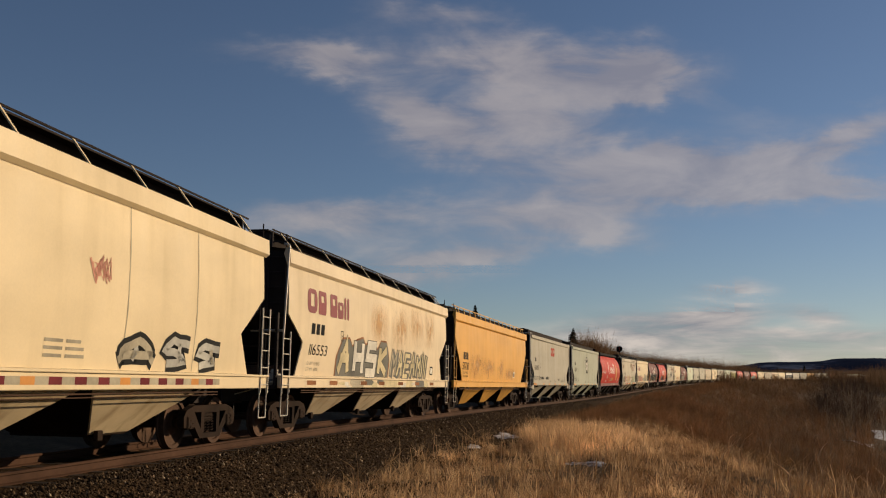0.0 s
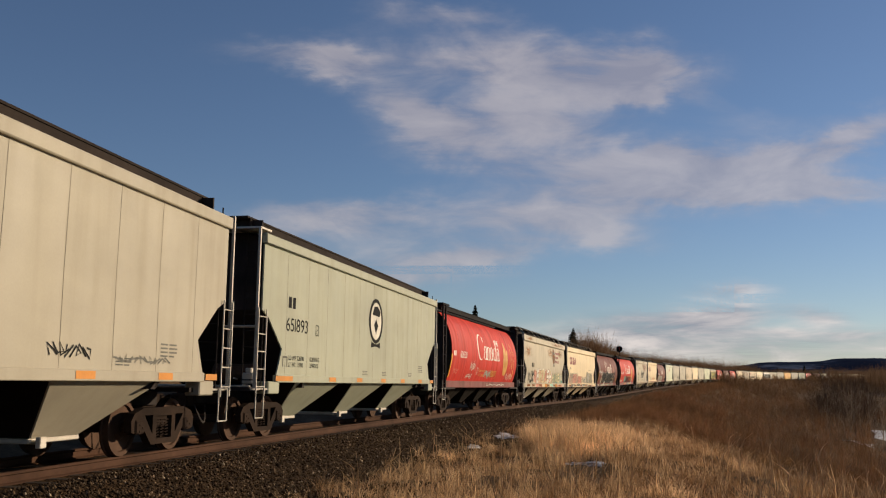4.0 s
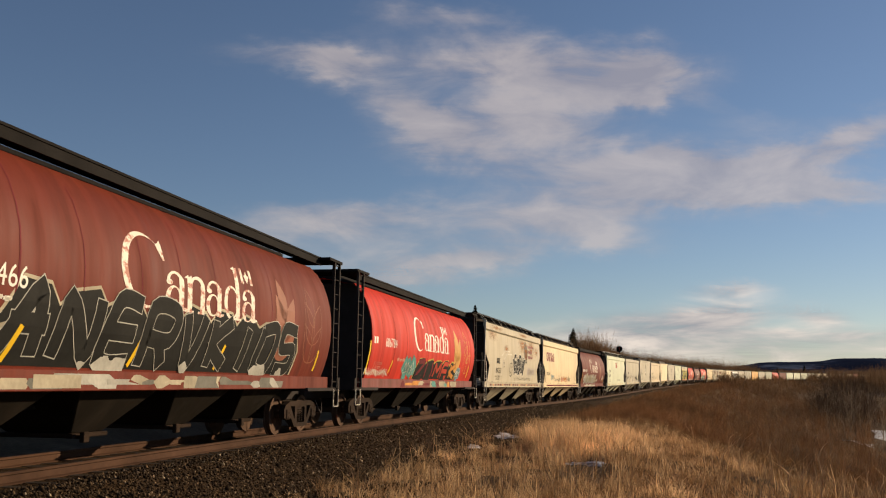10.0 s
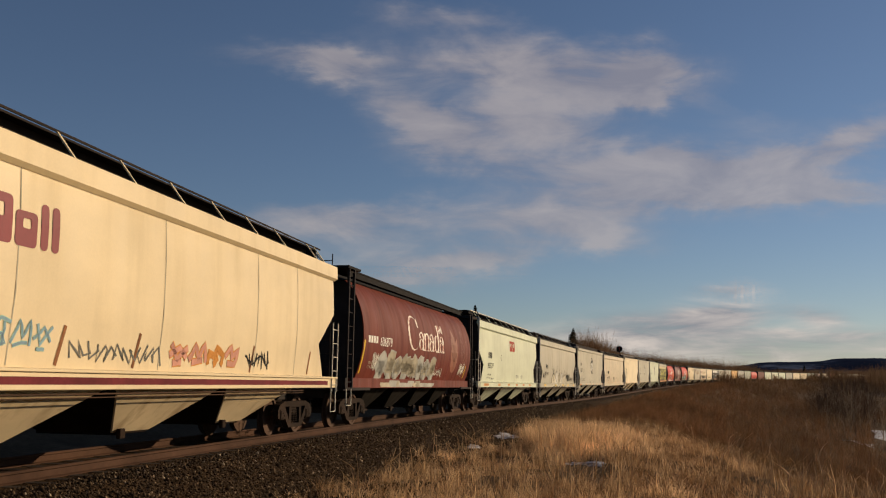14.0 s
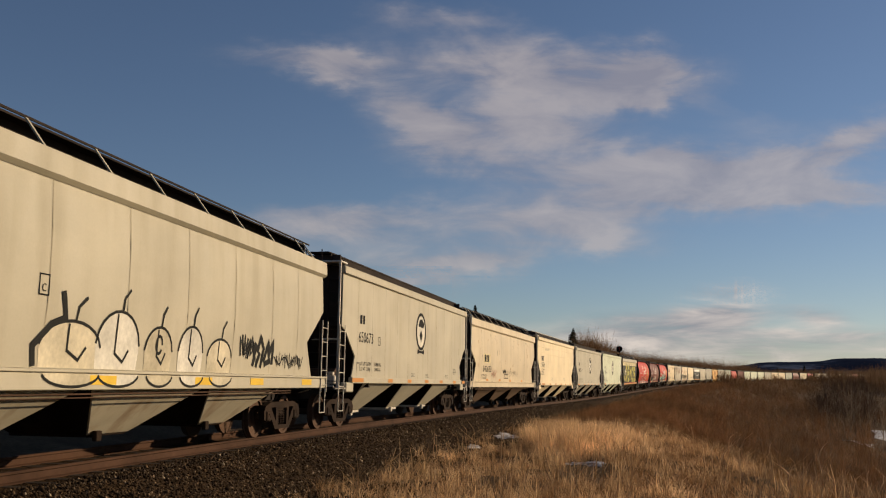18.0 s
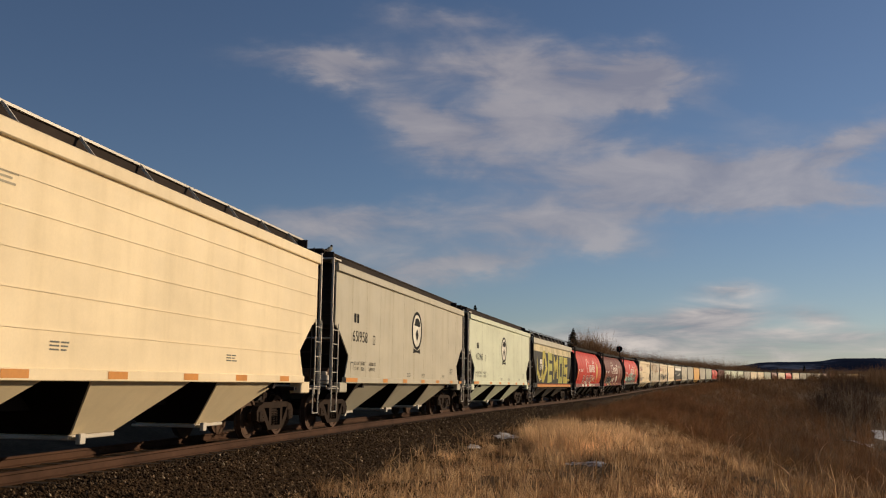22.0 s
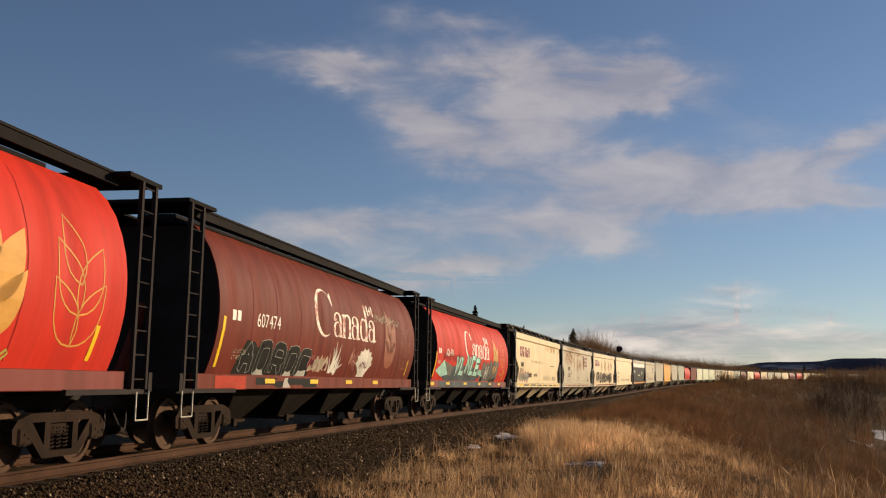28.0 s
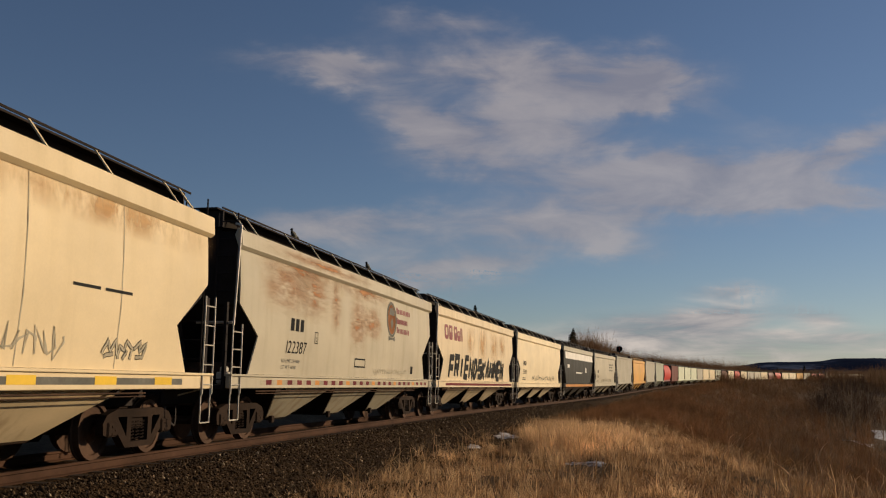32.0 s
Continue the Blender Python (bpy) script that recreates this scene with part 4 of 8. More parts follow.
class Side:
    """The camera-side surface of a car: lays flat outlines on it."""

    def __init__(self, car, y_of, knots, dx):
        self.car, self.y_of, self.knots, self.dx = car, y_of, knots, dx

    def lay(self, bm, proud):
        for z in self.knots:
            bmesh.ops.bisect_plane(bm, geom=bm.verts[:] + bm.edges[:] + bm.faces[:], plane_co=(0, 0, z), plane_no=(0, 0, 1))
        for v in bm.verts:
            v.co.y = -(self.y_of(v.co.z) + proud)
            v.co.x += self.dx

    def put(self, name, bm, material, proud=0.005, label=""):
        self.lay(bm, proud)
        return part(name, bm, MAT[material], self.car, label)

    def shapes(self, name, outlines, material, proud=0.005, label=""):
        """Outlines are closed loops of (x, z); loops inside others become holes."""
        bm = bmesh.new()
        edges = []
        for loop in outlines:
            vs = [bm.verts.new((x, 0, z)) for x, z in loop]
            edges += [bm.edges.new((a, b)) for a, b in zip(vs, vs[1:] + vs[:1])]
        bmesh.ops.triangle_fill(bm, edges=edges, use_beauty=True, normal=(0, -1, 0))
        return self.put(name, bm, material, proud, label)

    def rects(self, name, boxes, material, proud=0.005, label="", slant=0.0):
        bm = bmesh.new()
        for x0, x1, z0, z1 in boxes:
            k = slant * (z1 - z0)
            bm.faces.new([bm.verts.new((x, 0, z)) for x, z in ((x0, z0), (x1, z0), (x1 + k, z1), (x0 + k, z1))])
        return self.put(name, bm, material, proud, label)

    def strokes(self, name, lines, width, material, proud=0.006, label="", taper=0.0):
        bm = bmesh.new()
        for line in lines:
            pts = [Vector((x, 0, z)) for x, z in line]
            rows = []
            for i, p in enumerate(pts):
                d = (pts[min(i + 1, len(pts) - 1)] - pts[max(i - 1, 0)])
                if d.length < 1e-6:
                    continue
                d.normalize()
                w = width * (1 - taper * i / max(1, len(pts) - 1)) / 2
                nrm = Vector((-d.z, 0, d.x)) * w
                rows.append((bm.verts.new(p + nrm), bm.verts.new(p - nrm)))
            for a, b in zip(rows, rows[1:]):
                bm.faces.new((a[0], a[1], b[1], b[0]))
        return self.put(name, bm, material, proud, label)

    def ribbons(self, name, lines, width, material, proud, over=0.0):
        """Mitred ribbons, each a hair above the one before, in one mesh."""
        total = bmesh.new()
        for k, line in enumerate(lines):
            bm = bmesh.new()
            pts = [Vector(q) for q in line]
            if over:
                pts[0] = pts[0] - (pts[1] - pts[0]).normalized() * over
                pts[-1] = pts[-1] + (pts[-1] - pts[-2]).normalized() * over
            rows = []
            for i, q in enumerate(pts):
                a = (q - pts[i - 1]).normalized() if i else None
                b = (pts[i + 1] - q).normalized() if i + 1 < len(pts) else None
                a, b = a or b, b or a
                d = a + b
                d = d.normalized() if d.length > 0.2 else a
                w = width / 2 / max(0.62, d.dot(a))
                rows.append((bm.verts.new((q.x - d.y * w, 0, q.y + d.x * w)), bm.verts.new((q.x + d.y * w, 0, q.y - d.x * w))))
            for a, b in zip(rows, rows[1:]):
                bm.faces.new((a[0], a[1], b[1], b[0]))
            self.lay(bm, proud + 0.00012 * k)
            me = bpy.data.meshes.new("ribbon")
            bm.to_mesh(me)
            bm.free()
            total.from_mesh(me)
            bpy.data.meshes.remove(me)
        return part(name, total, MAT[material], self.car)

    def text(self, words, x0, x1, z0, z1, material, name="lettering", slant=0.0, proud=0.005):
        bm = bmesh.new()
        pen = 0.0
        for ch in words:
            if ch == " ":
                pen += 0.32
                continue
            vs, fs, w = LETTERS[ch]
            made = [bm.verts.new((x + pen + slant * y, y, 0)) for x, y in vs]
            for f in fs:
                bm.faces.new([made[k] for k in f])
            pen += w + 0.09
        xs, ys = [v.co.x for v in bm.verts], [v.co.y for v in bm.verts]
        ax, bx, ay, by = min(xs), max(xs), min(ys), max(ys)
        for v in bm.verts:
            v.co = Vector((x0 + (v.co.x - ax) / (bx - ax) * (x1 - x0), 0, z0 + (v.co.y - ay) / (by - ay) * (z1 - z0)))
        return self.put(name, bm, material, proud)

    def marks(self, count, x0, x1, z0, z1, material="dark_mark", slant=0.12):
        """Plain bars for initials."""
        w = (x1 - x0) / count
        self.rects("lettering_bar", [(x0 + w * k, x0 + w * (k + 0.72), z0, z1) for k in range(count)], material, slant=slant)

    def fine_print(self, x0, x1, z0, z1, rows, material="dark_mark"):
        """Illegible small print as short bars."""
        step = (z1 - z0) / rows
        self.rects("small_print", [(a, b, z0 + step * (k + 0.25), z0 + step * (k + 0.7)) for k in range(rows) for a, b in ((x0, x0 + (x1 - x0) * 0.42), (x0 + (x1 - x0) * 0.5, x0 + (x1 - x0) * random.uniform(0.75, 1.0)))], material)


def ellipse(cx, cz, rx, rz, n=28, t0=0.0, t1=math.tau):
    return [(cx + rx * math.cos(t0 + (t1 - t0) * k / n), cz + rz * math.sin(t0 + (t1 - t0) * k / n)) for k in range(n)]


def rounded(x0, x1, z0, z1, r):
    out = []
    for cx, cz, t in ((x1 - r, z1 - r, 0), (x0 + r, z1 - r, 1), (x0 + r, z0 + r, 2), (x1 - r, z0 + r, 3)):
        out += [(cx + r * math.cos((t + k / 4) * math.pi / 2), cz + r * math.sin((t + k / 4) * math.pi / 2)) for k in range(5)]
    return out


def wordmark_blocks(side, x0, x1, z0, z1, material="red_mark"):
    """The owner's name, as plain rounded blocks: two bold, one bold, three slim."""
    u, h = (x1 - x0) / 3.2, z1 - z0
    blocks = [(0.0, 0.66, 1.0, 1), (0.76, 1.32, 1.0, 1), (1.62, 2.16, 1.0, 1), (2.22, 2.66, 0.74, 1), (2.74, 2.90, 1.0, 0), (2.98, 3.14, 1.0, 0)]
    for k, (a, b, hh, hole) in enumerate(blocks):
        loops = [rounded(x0 + a * u, x0 + b * u, z0, z0 + hh * h, 0.07 * u + (0.12 * u if k == 0 else 0))]
        if hole:
            w = (b - a) * u
            loops.append(rounded(x0 + a * u + 0.33 * w, x0 + b * u - 0.30 * w, z0 + hh * h * (0.28 if k == 0 else 0.52), z0 + hh * h * 0.80, 0.03 * u))
        side.shapes("wordmark_block", loops, material)


def two_blocks(side, x0, x1, z0, z1, material):
    w = (x1 - x0) / 2
    for a in (x0, x0 + w * 1.05):
        side.shapes("wordmark_block", [rounded(a, a + w * 0.92, z0, z1, 0.06), rounded(a + 0.3 * w, a + 0.66 * w, z0 + (z1 - z0) * 0.42, z0 + (z1 - z0) * 0.78, 0.02)], material)


def shield(side, cx, cz, rx, rz, ink="dark_mark", inner="g_cream"):
    side.shapes("emblem", [ellipse(cx, cz, rx, rz), ellipse(cx, cz, rx * 0.78, rz * 0.84)], ink, label="oval railway emblem")
    side.shapes("emblem", [ellipse(cx, cz, rx * 0.76, rz * 0.82)], inner, 0.006)
    side.shapes("emblem", [[(cx - rx * 0.55, cz + rz * 0.25), (cx + rx * 0.5, cz + rz * 0.22), (cx + rx * 0.6, cz + rz * 0.45), (cx + rx * 0.2, cz + rz * 0.68), (cx - rx * 0.3, cz + rz * 0.62)]], ink, 0.008)
    side.shapes("emblem", [[(cx, cz + rz * 0.1), (cx + rx * 0.3, cz - rz * 0.2), (cx + rx * 0.1, cz - rz * 0.45), (cx, cz - rz * 0.6), (cx - rx * 0.1, cz - rz * 0.45), (cx - rx * 0.3, cz - rz * 0.2)]], ink, 0.008)
    side.shapes("emblem", [[(cx - rx * 0.62, cz - rz * 0.92), (cx - rx * 0.2, cz - rz * 1.02), (cx + rx * 0.2, cz - rz * 1.02), (cx + rx * 0.62, cz - rz * 0.92), (cx + rx * 0.66, cz - rz * 1.20), (cx + rx * 0.2, cz - rz * 1.14), (cx - rx * 0.2, cz - rz * 1.14), (cx - rx * 0.66, cz - rz * 1.20)]], ink, 0.007)


def name_lines(side, x0, x1, zs, h, material="red_mark"):
    for z, k in zip(zs, (1.0, 0.78, 0.9)):
        n = 9
        w = (x1 - x0) * k / n
        side.rects("lettering_bar", [(x0 + w * i, x0 + w * (i + 0.7), z, z + h * (1.0 if i == 0 else 0.78)) for i in range(n)], material)


def leaf(cx, cz, length, width, lean):
    d, q = Vector((math.sin(lean), math.cos(lean))), Vector((math.cos(lean), -math.sin(lean)))
    out = []
    for k in range(9):
        t = k / 8
        out.append(Vector((cx, cz)) + d * length * t + q * width * math.sin(math.pi * t ** 0.8))
    for k in range(7, 0, -1):
        t = k / 8
        out.append(Vector((cx, cz)) + d * length * t - q * width * math.sin(math.pi * t ** 0.8))
    return [tuple(v) for v in out]


def wheat(side, x, fill=True, faint=False):
    """A wheat ear of broad leaves in gold, and an outlined twin beside it."""
    leaves = [(x, 1.68, 1.10, 0.27, -0.62), (x, 2.10, 1.15, 0.30, -0.52), (x, 2.52, 1.00, 0.26, -0.40), (x, 1.68, 1.10, 0.27, 0.62), (x, 2.10, 1.15, 0.30, 0.52)]
    for a in leaves:
        side.shapes("wheat_leaf", [leaf(*a)], "wheat_shade" if faint else "gold_mark", 0.0045)
    for a in leaves:
        pts = leaf(a[0] + 1.9, *a[1:])
        side.strokes("wheat_outline", [pts + pts[:1]], 0.025, "wheat_shade" if faint else "gold_mark", 0.0045)


def country(side, x0=-2.6, x1=2.6, z0=2.40, z1=3.48, material="white_mark", flag=True):
    """The country's name in tall serif letters with a small flag over the last one."""
    w, h = x1 - x0, z1 - z0
    low = h * 0.58
    lift = [0.005]

    def put(loops):
        lift[0] = 0.005 if lift[0] > 0.0062 else lift[0] + 0.0003
        side.shapes("lettering", loops, material, lift[0])

    def stem(x, top, wide, foot=True, flagged=True):
        put([[(x, z0), (x + wide, z0), (x + wide, z0 + top), (x, z0 + top - (0.05 * h if flagged else 0))]])
        if foot:
            put([[(x - wide * 0.45, z0 - 0.012), (x + wide * 1.45, z0 - 0.012), (x + wide * 1.45, z0 + 0.028), (x - wide * 0.45, z0 + 0.028)]])
        if flagged:
            put([[(x - wide * 0.55, z0 + top - 0.05 * h), (x + wide * 0.3, z0 + top - 0.075 * h), (x + wide * 0.3, z0 + top)]])

    def bowl(xa, xb, za, zb, thick=0.30):
        cx, cz, rx, rz = (xa + xb) / 2, (za + zb) / 2, (xb - xa) / 2, (zb - za) / 2
        put([ellipse(cx, cz, rx, rz, 30), ellipse(cx + rx * 0.10, cz, rx * (1 - thick * 1.25), rz * 0.86, 30)])

    # the capital
    cx, rx, cz, rz = x0 + w * 0.130, w * 0.138, z0 + h * 0.5, h * 0.55
    outer = [(cx + rx * math.cos(a), cz + rz * math.sin(a)) for a in [radians(48 + 266 * k / 32) for k in range(33)]]
    inner = [(cx + rx * 0.14 + rx * 0.88 * math.cos(a), cz + rz * 0.92 * math.sin(a)) for a in [radians(310 - 258 * k / 32) for k in range(33)]]
    put([outer + inner])
    put([[(cx + rx * 0.60, cz + rz * 0.76), (cx + rx * 0.84, cz + rz * 0.92), (cx + rx * 0.92, cz + rz * 0.36), (cx + rx * 0.84, cz + rz * 0.36)]])
    t = w * 0.034
    for a in (0.255, 0.545, 0.855):
        xa, xb = x0 + w * a, x0 + w * (a + 0.125)
        bowl(xa, xb - t * 0.4, z0 - 0.01, z0 + low * 0.62, 0.34)
        stem(xb - t, low * 0.84, t, False, False)
        cx, rx = (xa + xb) / 2 + t * 0.1, (xb - xa) / 2 - t * 0.1
        arch = [(cx + rx * math.cos(q), z0 + low * 0.70 + low * 0.31 * math.sin(q)) for q in [radians(180 - 180 * k / 16) for k in range(17)]]
        inside = [(cx - rx * 0.06 + rx * 0.62 * math.cos(q), z0 + low * 0.70 + low * 0.24 * math.sin(q)) for q in [radians(180 * k / 16) for k in range(17)]]
        put([arch + inside])
        put([ellipse(xa + t * 0.75, z0 + low * 0.70, t * 0.62, low * 0.075, 12)])
        put([[(xb - t, z0 + 0.01), (xb - t * 0.2, z0 - 0.015), (xb + t * 0.8, z0 + 0.03), (xb + t * 0.7, z0 + 0.06), (xb, z0 + 0.05)]])
    xa, xb = x0 + w * 0.405, x0 + w * 0.535
    stem(xa, low, t)
    stem(xb - t, low * 0.76, t, True, False)
    cx, rx = (xa + t * 0.6 + xb) / 2, (xb - xa - t * 0.6) / 2
    put([[(cx + rx * math.cos(q), z0 + low * 0.74 + low * 0.27 * math.sin(q)) for q in [radians(180 - 180 * k / 16) for k in range(17)]] + [(cx - rx * 0.10 + rx * 0.60 * math.cos(q), z0 + low * 0.72 + low * 0.20 * math.sin(q)) for q in [radians(180 * k / 16) for k in range(17)]]])
    xa, xb = x0 + w * 0.695, x0 + w * 0.835
    bowl(xa, xb - t * 0.3, z0 - 0.01, z0 + low, 0.26)
    stem(xb - t, h * 0.95, t, True, True)
    if flag:
        fx, fz = x0 + w * 0.865, z0 + h * 0.68
        side.rects("flag_bar", [(fx, fx + 0.12, fz, fz + 0.30), (fx + 0.46, fx + 0.58, fz, fz + 0.30)], material, slant=-0.1)
        side.shapes("flag_leaf", [[(fx + 0.29, fz + 0.27), (fx + 0.34, fz + 0.18), (fx + 0.42, fz + 0.17), (fx + 0.36, fz + 0.09), (fx + 0.29, fz + 0.02), (fx + 0.22, fz + 0.09), (fx + 0.16, fz + 0.17), (fx + 0.24, fz + 0.18)]], material)


BLOBS = [
    [[(0.05, 0.2), (0.3, 0.95), (0.55, 0.35), (0.75, 1.0), (0.98, 0.15)], [(0.2, 0.1), (0.8, 0.25)]],
    [[(0.1, 0.9), (0.45, 0.2), (0.9, 0.8)], [(0.05, 0.35), (0.5, 0.75), (0.95, 0.3)], [(0.3, 0.02), (0.7, 0.05)]],
    [[(0.9, 0.85), (0.4, 1.0), (0.15, 0.6), (0.6, 0.45), (0.85, 0.2), (0.3, 0.0)], [(0.6, 0.9), (0.75, 0.1)]],
    [[(0.1, 0.05), (0.2, 0.6), (0.5, 0.95), (0.8, 0.6), (0.95, 0.05)], [(0.4, 0.1), (0.5, 0.6)], [(0.15, 0.3), (0.9, 0.35)]],
    [[(0.0, 0.5), (0.35, 1.0), (0.4, 0.4), (0.8, 0.9), (0.7, 0.1), (0.2, 0.15)]],
    [[(0.1, 0.0), (0.05, 0.7), (0.4, 0.5), (0.45, 1.0), (0.9, 0.6), (0.85, 0.0)], [(0.4, 0.0), (0.6, 0.5)]],
]


def sill_paint(side, x0, x1, fills, seed, z0=1.11, z1=1.32):
    """Over-spray on the sill: uneven slanting patches that run into one another."""
    rnd = random.Random(seed)
    x, k = x0, 0
    while x < x1:
        w = rnd.uniform(0.25, 1.1)
        a, b = z0 + rnd.choice((0, 0, 0.06)), z1 - rnd.choice((0, 0, 0.07))
        q = [rnd.uniform(-0.22, 0.22) for _ in range(4)]
        side.shapes("spray_patch", [[(x + q[0], a), (x + w + q[1], a), (x + w * 1.05 + q[2], (a + b) / 2), (x + w + q[3], b), (x - q[1] * 0.5, b), (x - 0.1, (a + b) / 2)]], rnd.choice(fills), 0.0036 + 0.0003 * (k % 6))
        x += w * rnd.uniform(0.8, 1.15)
        k += 1


def spray(side, x0, x1, z0, z1, letters, fills, outline, seed, weight=0.30, edge=0.10, glint=None, lean=0.15, blob=None):
    """A sprayed piece: fat interlocking strokes with an outline, meaning nothing."""
    rnd = random.Random(seed)
    if blob:
        n = letters * 3
        top = [(x0 + (x1 - x0) * k / n, z1 + rnd.uniform(-0.05, 0.12)) for k in range(n, -1, -1)]
        side.shapes("spray_cloud", [[(x0 - 0.1, z0), (x1 + 0.1, z0)] + [(x1 + 0.15, (z0 + z1) / 2)] + top + [(x0 - 0.15, (z0 + z1) / 2)]], blob, 0.004)
    w = (x1 - x0) / letters
    pen = min(w, (z1 - z0) * 1.1)
    groups = [[] for _ in fills]
    for k in range(letters):
        g = BLOBS[(k * 5 + seed) % len(BLOBS)] if rnd.random() < 0.6 else rnd.choice(BLOBS)
        a, hh = x0 + w * k, (z1 - z0) * rnd.uniform(0.86, 1.0)
        for line in g:
            pts = []
            for (u, v), (u2, v2) in zip(line, line[1:]):
                for q in range(3):
                    t = q / 3
                    pts.append((u + (u2 - u) * t, v + (v2 - v) * t))
            pts.append(line[-1])
            pts = [(a + (u * 0.98 + rnd.uniform(-0.03, 0.03)) * w + lean * (v - 0.5) * hh, z0 + 0.10 + (v * 0.86 + rnd.uniform(-0.03, 0.03)) * (hh - 0.14)) for u, v in pts]
            groups[rnd.randrange(len(fills))].append(pts)
    every = [l for g in groups for l in g]
    side.strokes("spray_outline", every, (weight + edge) * pen, outline, 0.006)
    for g, f in zip(groups, fills):
        if g:
            for line in g:
                side.strokes("spray_fill", [line], weight * pen, f, 0.008)
    if glint:
        side.strokes("spray_glint", [[(x - 0.03, z + 0.02) for x, z in l] for l in every], 0.03, glint, 0.010)


# strokes of block letters over a three by three grid, numbered like a keypad
STROKES = dict(zip("ABCDEFGHIKLMNOPRSTUVWYZ", "183|46 1795|531 9713 178621 9713|46 971|46 971365 17|93|46 82 17|943 713 17593 1739 79317 17964 17964|53 974631 79|82 7139 729 71539 75|952 7913".split()))
GRID = {str(3 * r + c + 1): (c / 2, r / 2) for r in range(3) for c in range(3)}


def piece(side, word, x0, x1, z0, z1, fills, outline, seed, weight=0.34, edge=0.05, lean=0.15, shade=None, halo=None, soft=False, proud=0.005, back=None):
    """A sprayed piece of tall packed letters: backing, shade, halo, outline, then fill."""
    rnd = random.Random(seed)
    w, hh = (x1 - x0) / len(word), z1 - z0
    every, letters = [], []
    for k, ch in enumerate(word):
        top, low, kink = rnd.uniform(0.90, 1.06), rnd.uniform(-0.03, 0.06), rnd.uniform(-0.10, 0.10)
        made = []
        for run in STROKES[ch].split("|"):
            pts = []
            for key in run:
                u, v = GRID[key]
                u, v = u + rnd.uniform(-0.07, 0.07), low + (top - low) * (0.09 + 0.82 * v) + rnd.uniform(-0.03, 0.03)
                pts.append((x0 + w * (k + 0.18 + 0.64 * u) + (lean + kink) * (v - 0.5) * hh, z0 + v * hh))
            if soft and len(pts) > 2:
                fine = []
                for i in range(len(pts) - 1):
                    a, b, c, d = (Vector(pts[max(0, min(len(pts) - 1, i + q))]) for q in (-1, 0, 1, 2))
                    for q in range(5):
                        t = q / 5
                        fine.append(tuple(0.5 * (2 * b + (c - a) * t + (2 * a - 5 * b + 4 * c - d) * t * t + (3 * b - a - 3 * c + d) * t ** 3)))
                pts = fine + [pts[-1]]
            made.append(pts)
        every += made
        letters.append(made)
    pen = min(weight * w, 0.25 * hh)
    if shade:
        side.ribbons("spray_shade", [[(x + 0.22 * w, z - 0.03) for x, z in q] for q in every], pen + 2.2 * edge, shade, proud + 0.001, edge)
    if back:
        crest = []
        for k in range(len(word), 0, -1):
            for f, g in ((-0.05, 0.80), (-0.25, 1.02), (-0.75, 1.0)):
                crest.append((x0 + w * (k + f) + lean * 0.4 * hh, z0 + hh * (g + rnd.uniform(-0.06, 0.06))))
        if halo:
            side.shapes("spray_halo", [[(x0 - 0.16, z0), (x1 + 0.13, z0), (x1 + 0.16 + lean * 0.3 * hh, z0 + hh * 0.5)] + [(x, z + 0.05) for x, z in crest] + [(x0 - 0.10, z0 + hh * 0.5)]], halo, proud - 0.002)
        side.shapes("spray_backing", [[(x0 - 0.08, z0), (x1 + 0.05, z0), (x1 + 0.08 + lean * 0.3 * hh, z0 + hh * 0.5)] + crest + [(x0 - 0.02, z0 + hh * 0.5)]], back, proud - 0.001)
    elif halo:
        side.ribbons("spray_halo", every, pen + 2 * edge + 0.08, halo, proud + 0.002, edge + 0.04)
    for k, made in enumerate(letters):
        side.ribbons("spray_outline", made, pen + 2 * edge, outline, proud + 0.004 + 0.0014 * k, edge)
        side.ribbons("spray_fill", made, pen, rnd.choice(fills), proud + 0.0047 + 0.0014 * k)


def scribble(side, x0, x1, z0, z1, material, seed, loops=5, width=0.03):
    """A hand-style tag: one looping thin line."""
    rnd = random.Random(seed)
    pts = []
    n = loops * 6
    for k in range(n + 1):
        t = k / n
        pts.append((x0 + (x1 - x0) * t + 0.10 * math.sin(k * 1.9 + seed), (z0 + z1) / 2 + (z1 - z0) / 2 * math.sin(k * 2.25 + seed * 1.7) * rnd.uniform(0.5, 1.0)))
    side.strokes("tag", [pts], width, material, 0.007)


def data_box(side, x, z, s=0.26, ink="dark_mark"):
    side.shapes("plate_mark", [[(x, z), (x + s * 0.8, z), (x + s * 0.8, z + s), (x, z + s)], [(x + 0.02, z + 0.02), (x + s * 0.8 - 0.02, z + 0.02), (x + s * 0.8 - 0.02, z + s - 0.02), (x + 0.02, z + s - 0.02)]], ink)
    side.text("C", x + s * 0.25, x + s * 0.55, z + s * 0.18, z + s * 0.55, ink)


def tape(side, xs, z0, z1, material, w=0.5, y=None):
    for x in xs:
        side.rects("reflector", [(x, x + w, z0, z1)], material, 0.006)


def rust_runs(side, spots, seed, skin="rust_bleed"):
    """Ragged rust bleeding through the paint."""
    rnd = random.Random(seed)
    for x, z, w, h in spots:
        bm = bmesh.new()
        w, h = w * (1.9 if skin == "rust_bleed" else 2.0), h * 2.2
        g = [[bm.verts.new((x - w * 0.15 + w * i / 4, 0, z - h * 0.2 + h * j / 8)) for j in range(9)] for i in range(5)]
        for i in range(4):
            for j in range(8):
                bm.faces.new((g[i][j], g[i + 1][j], g[i + 1][j + 1], g[i][j + 1]))
        side.put("rust_stain", bm, skin, 0.0035)


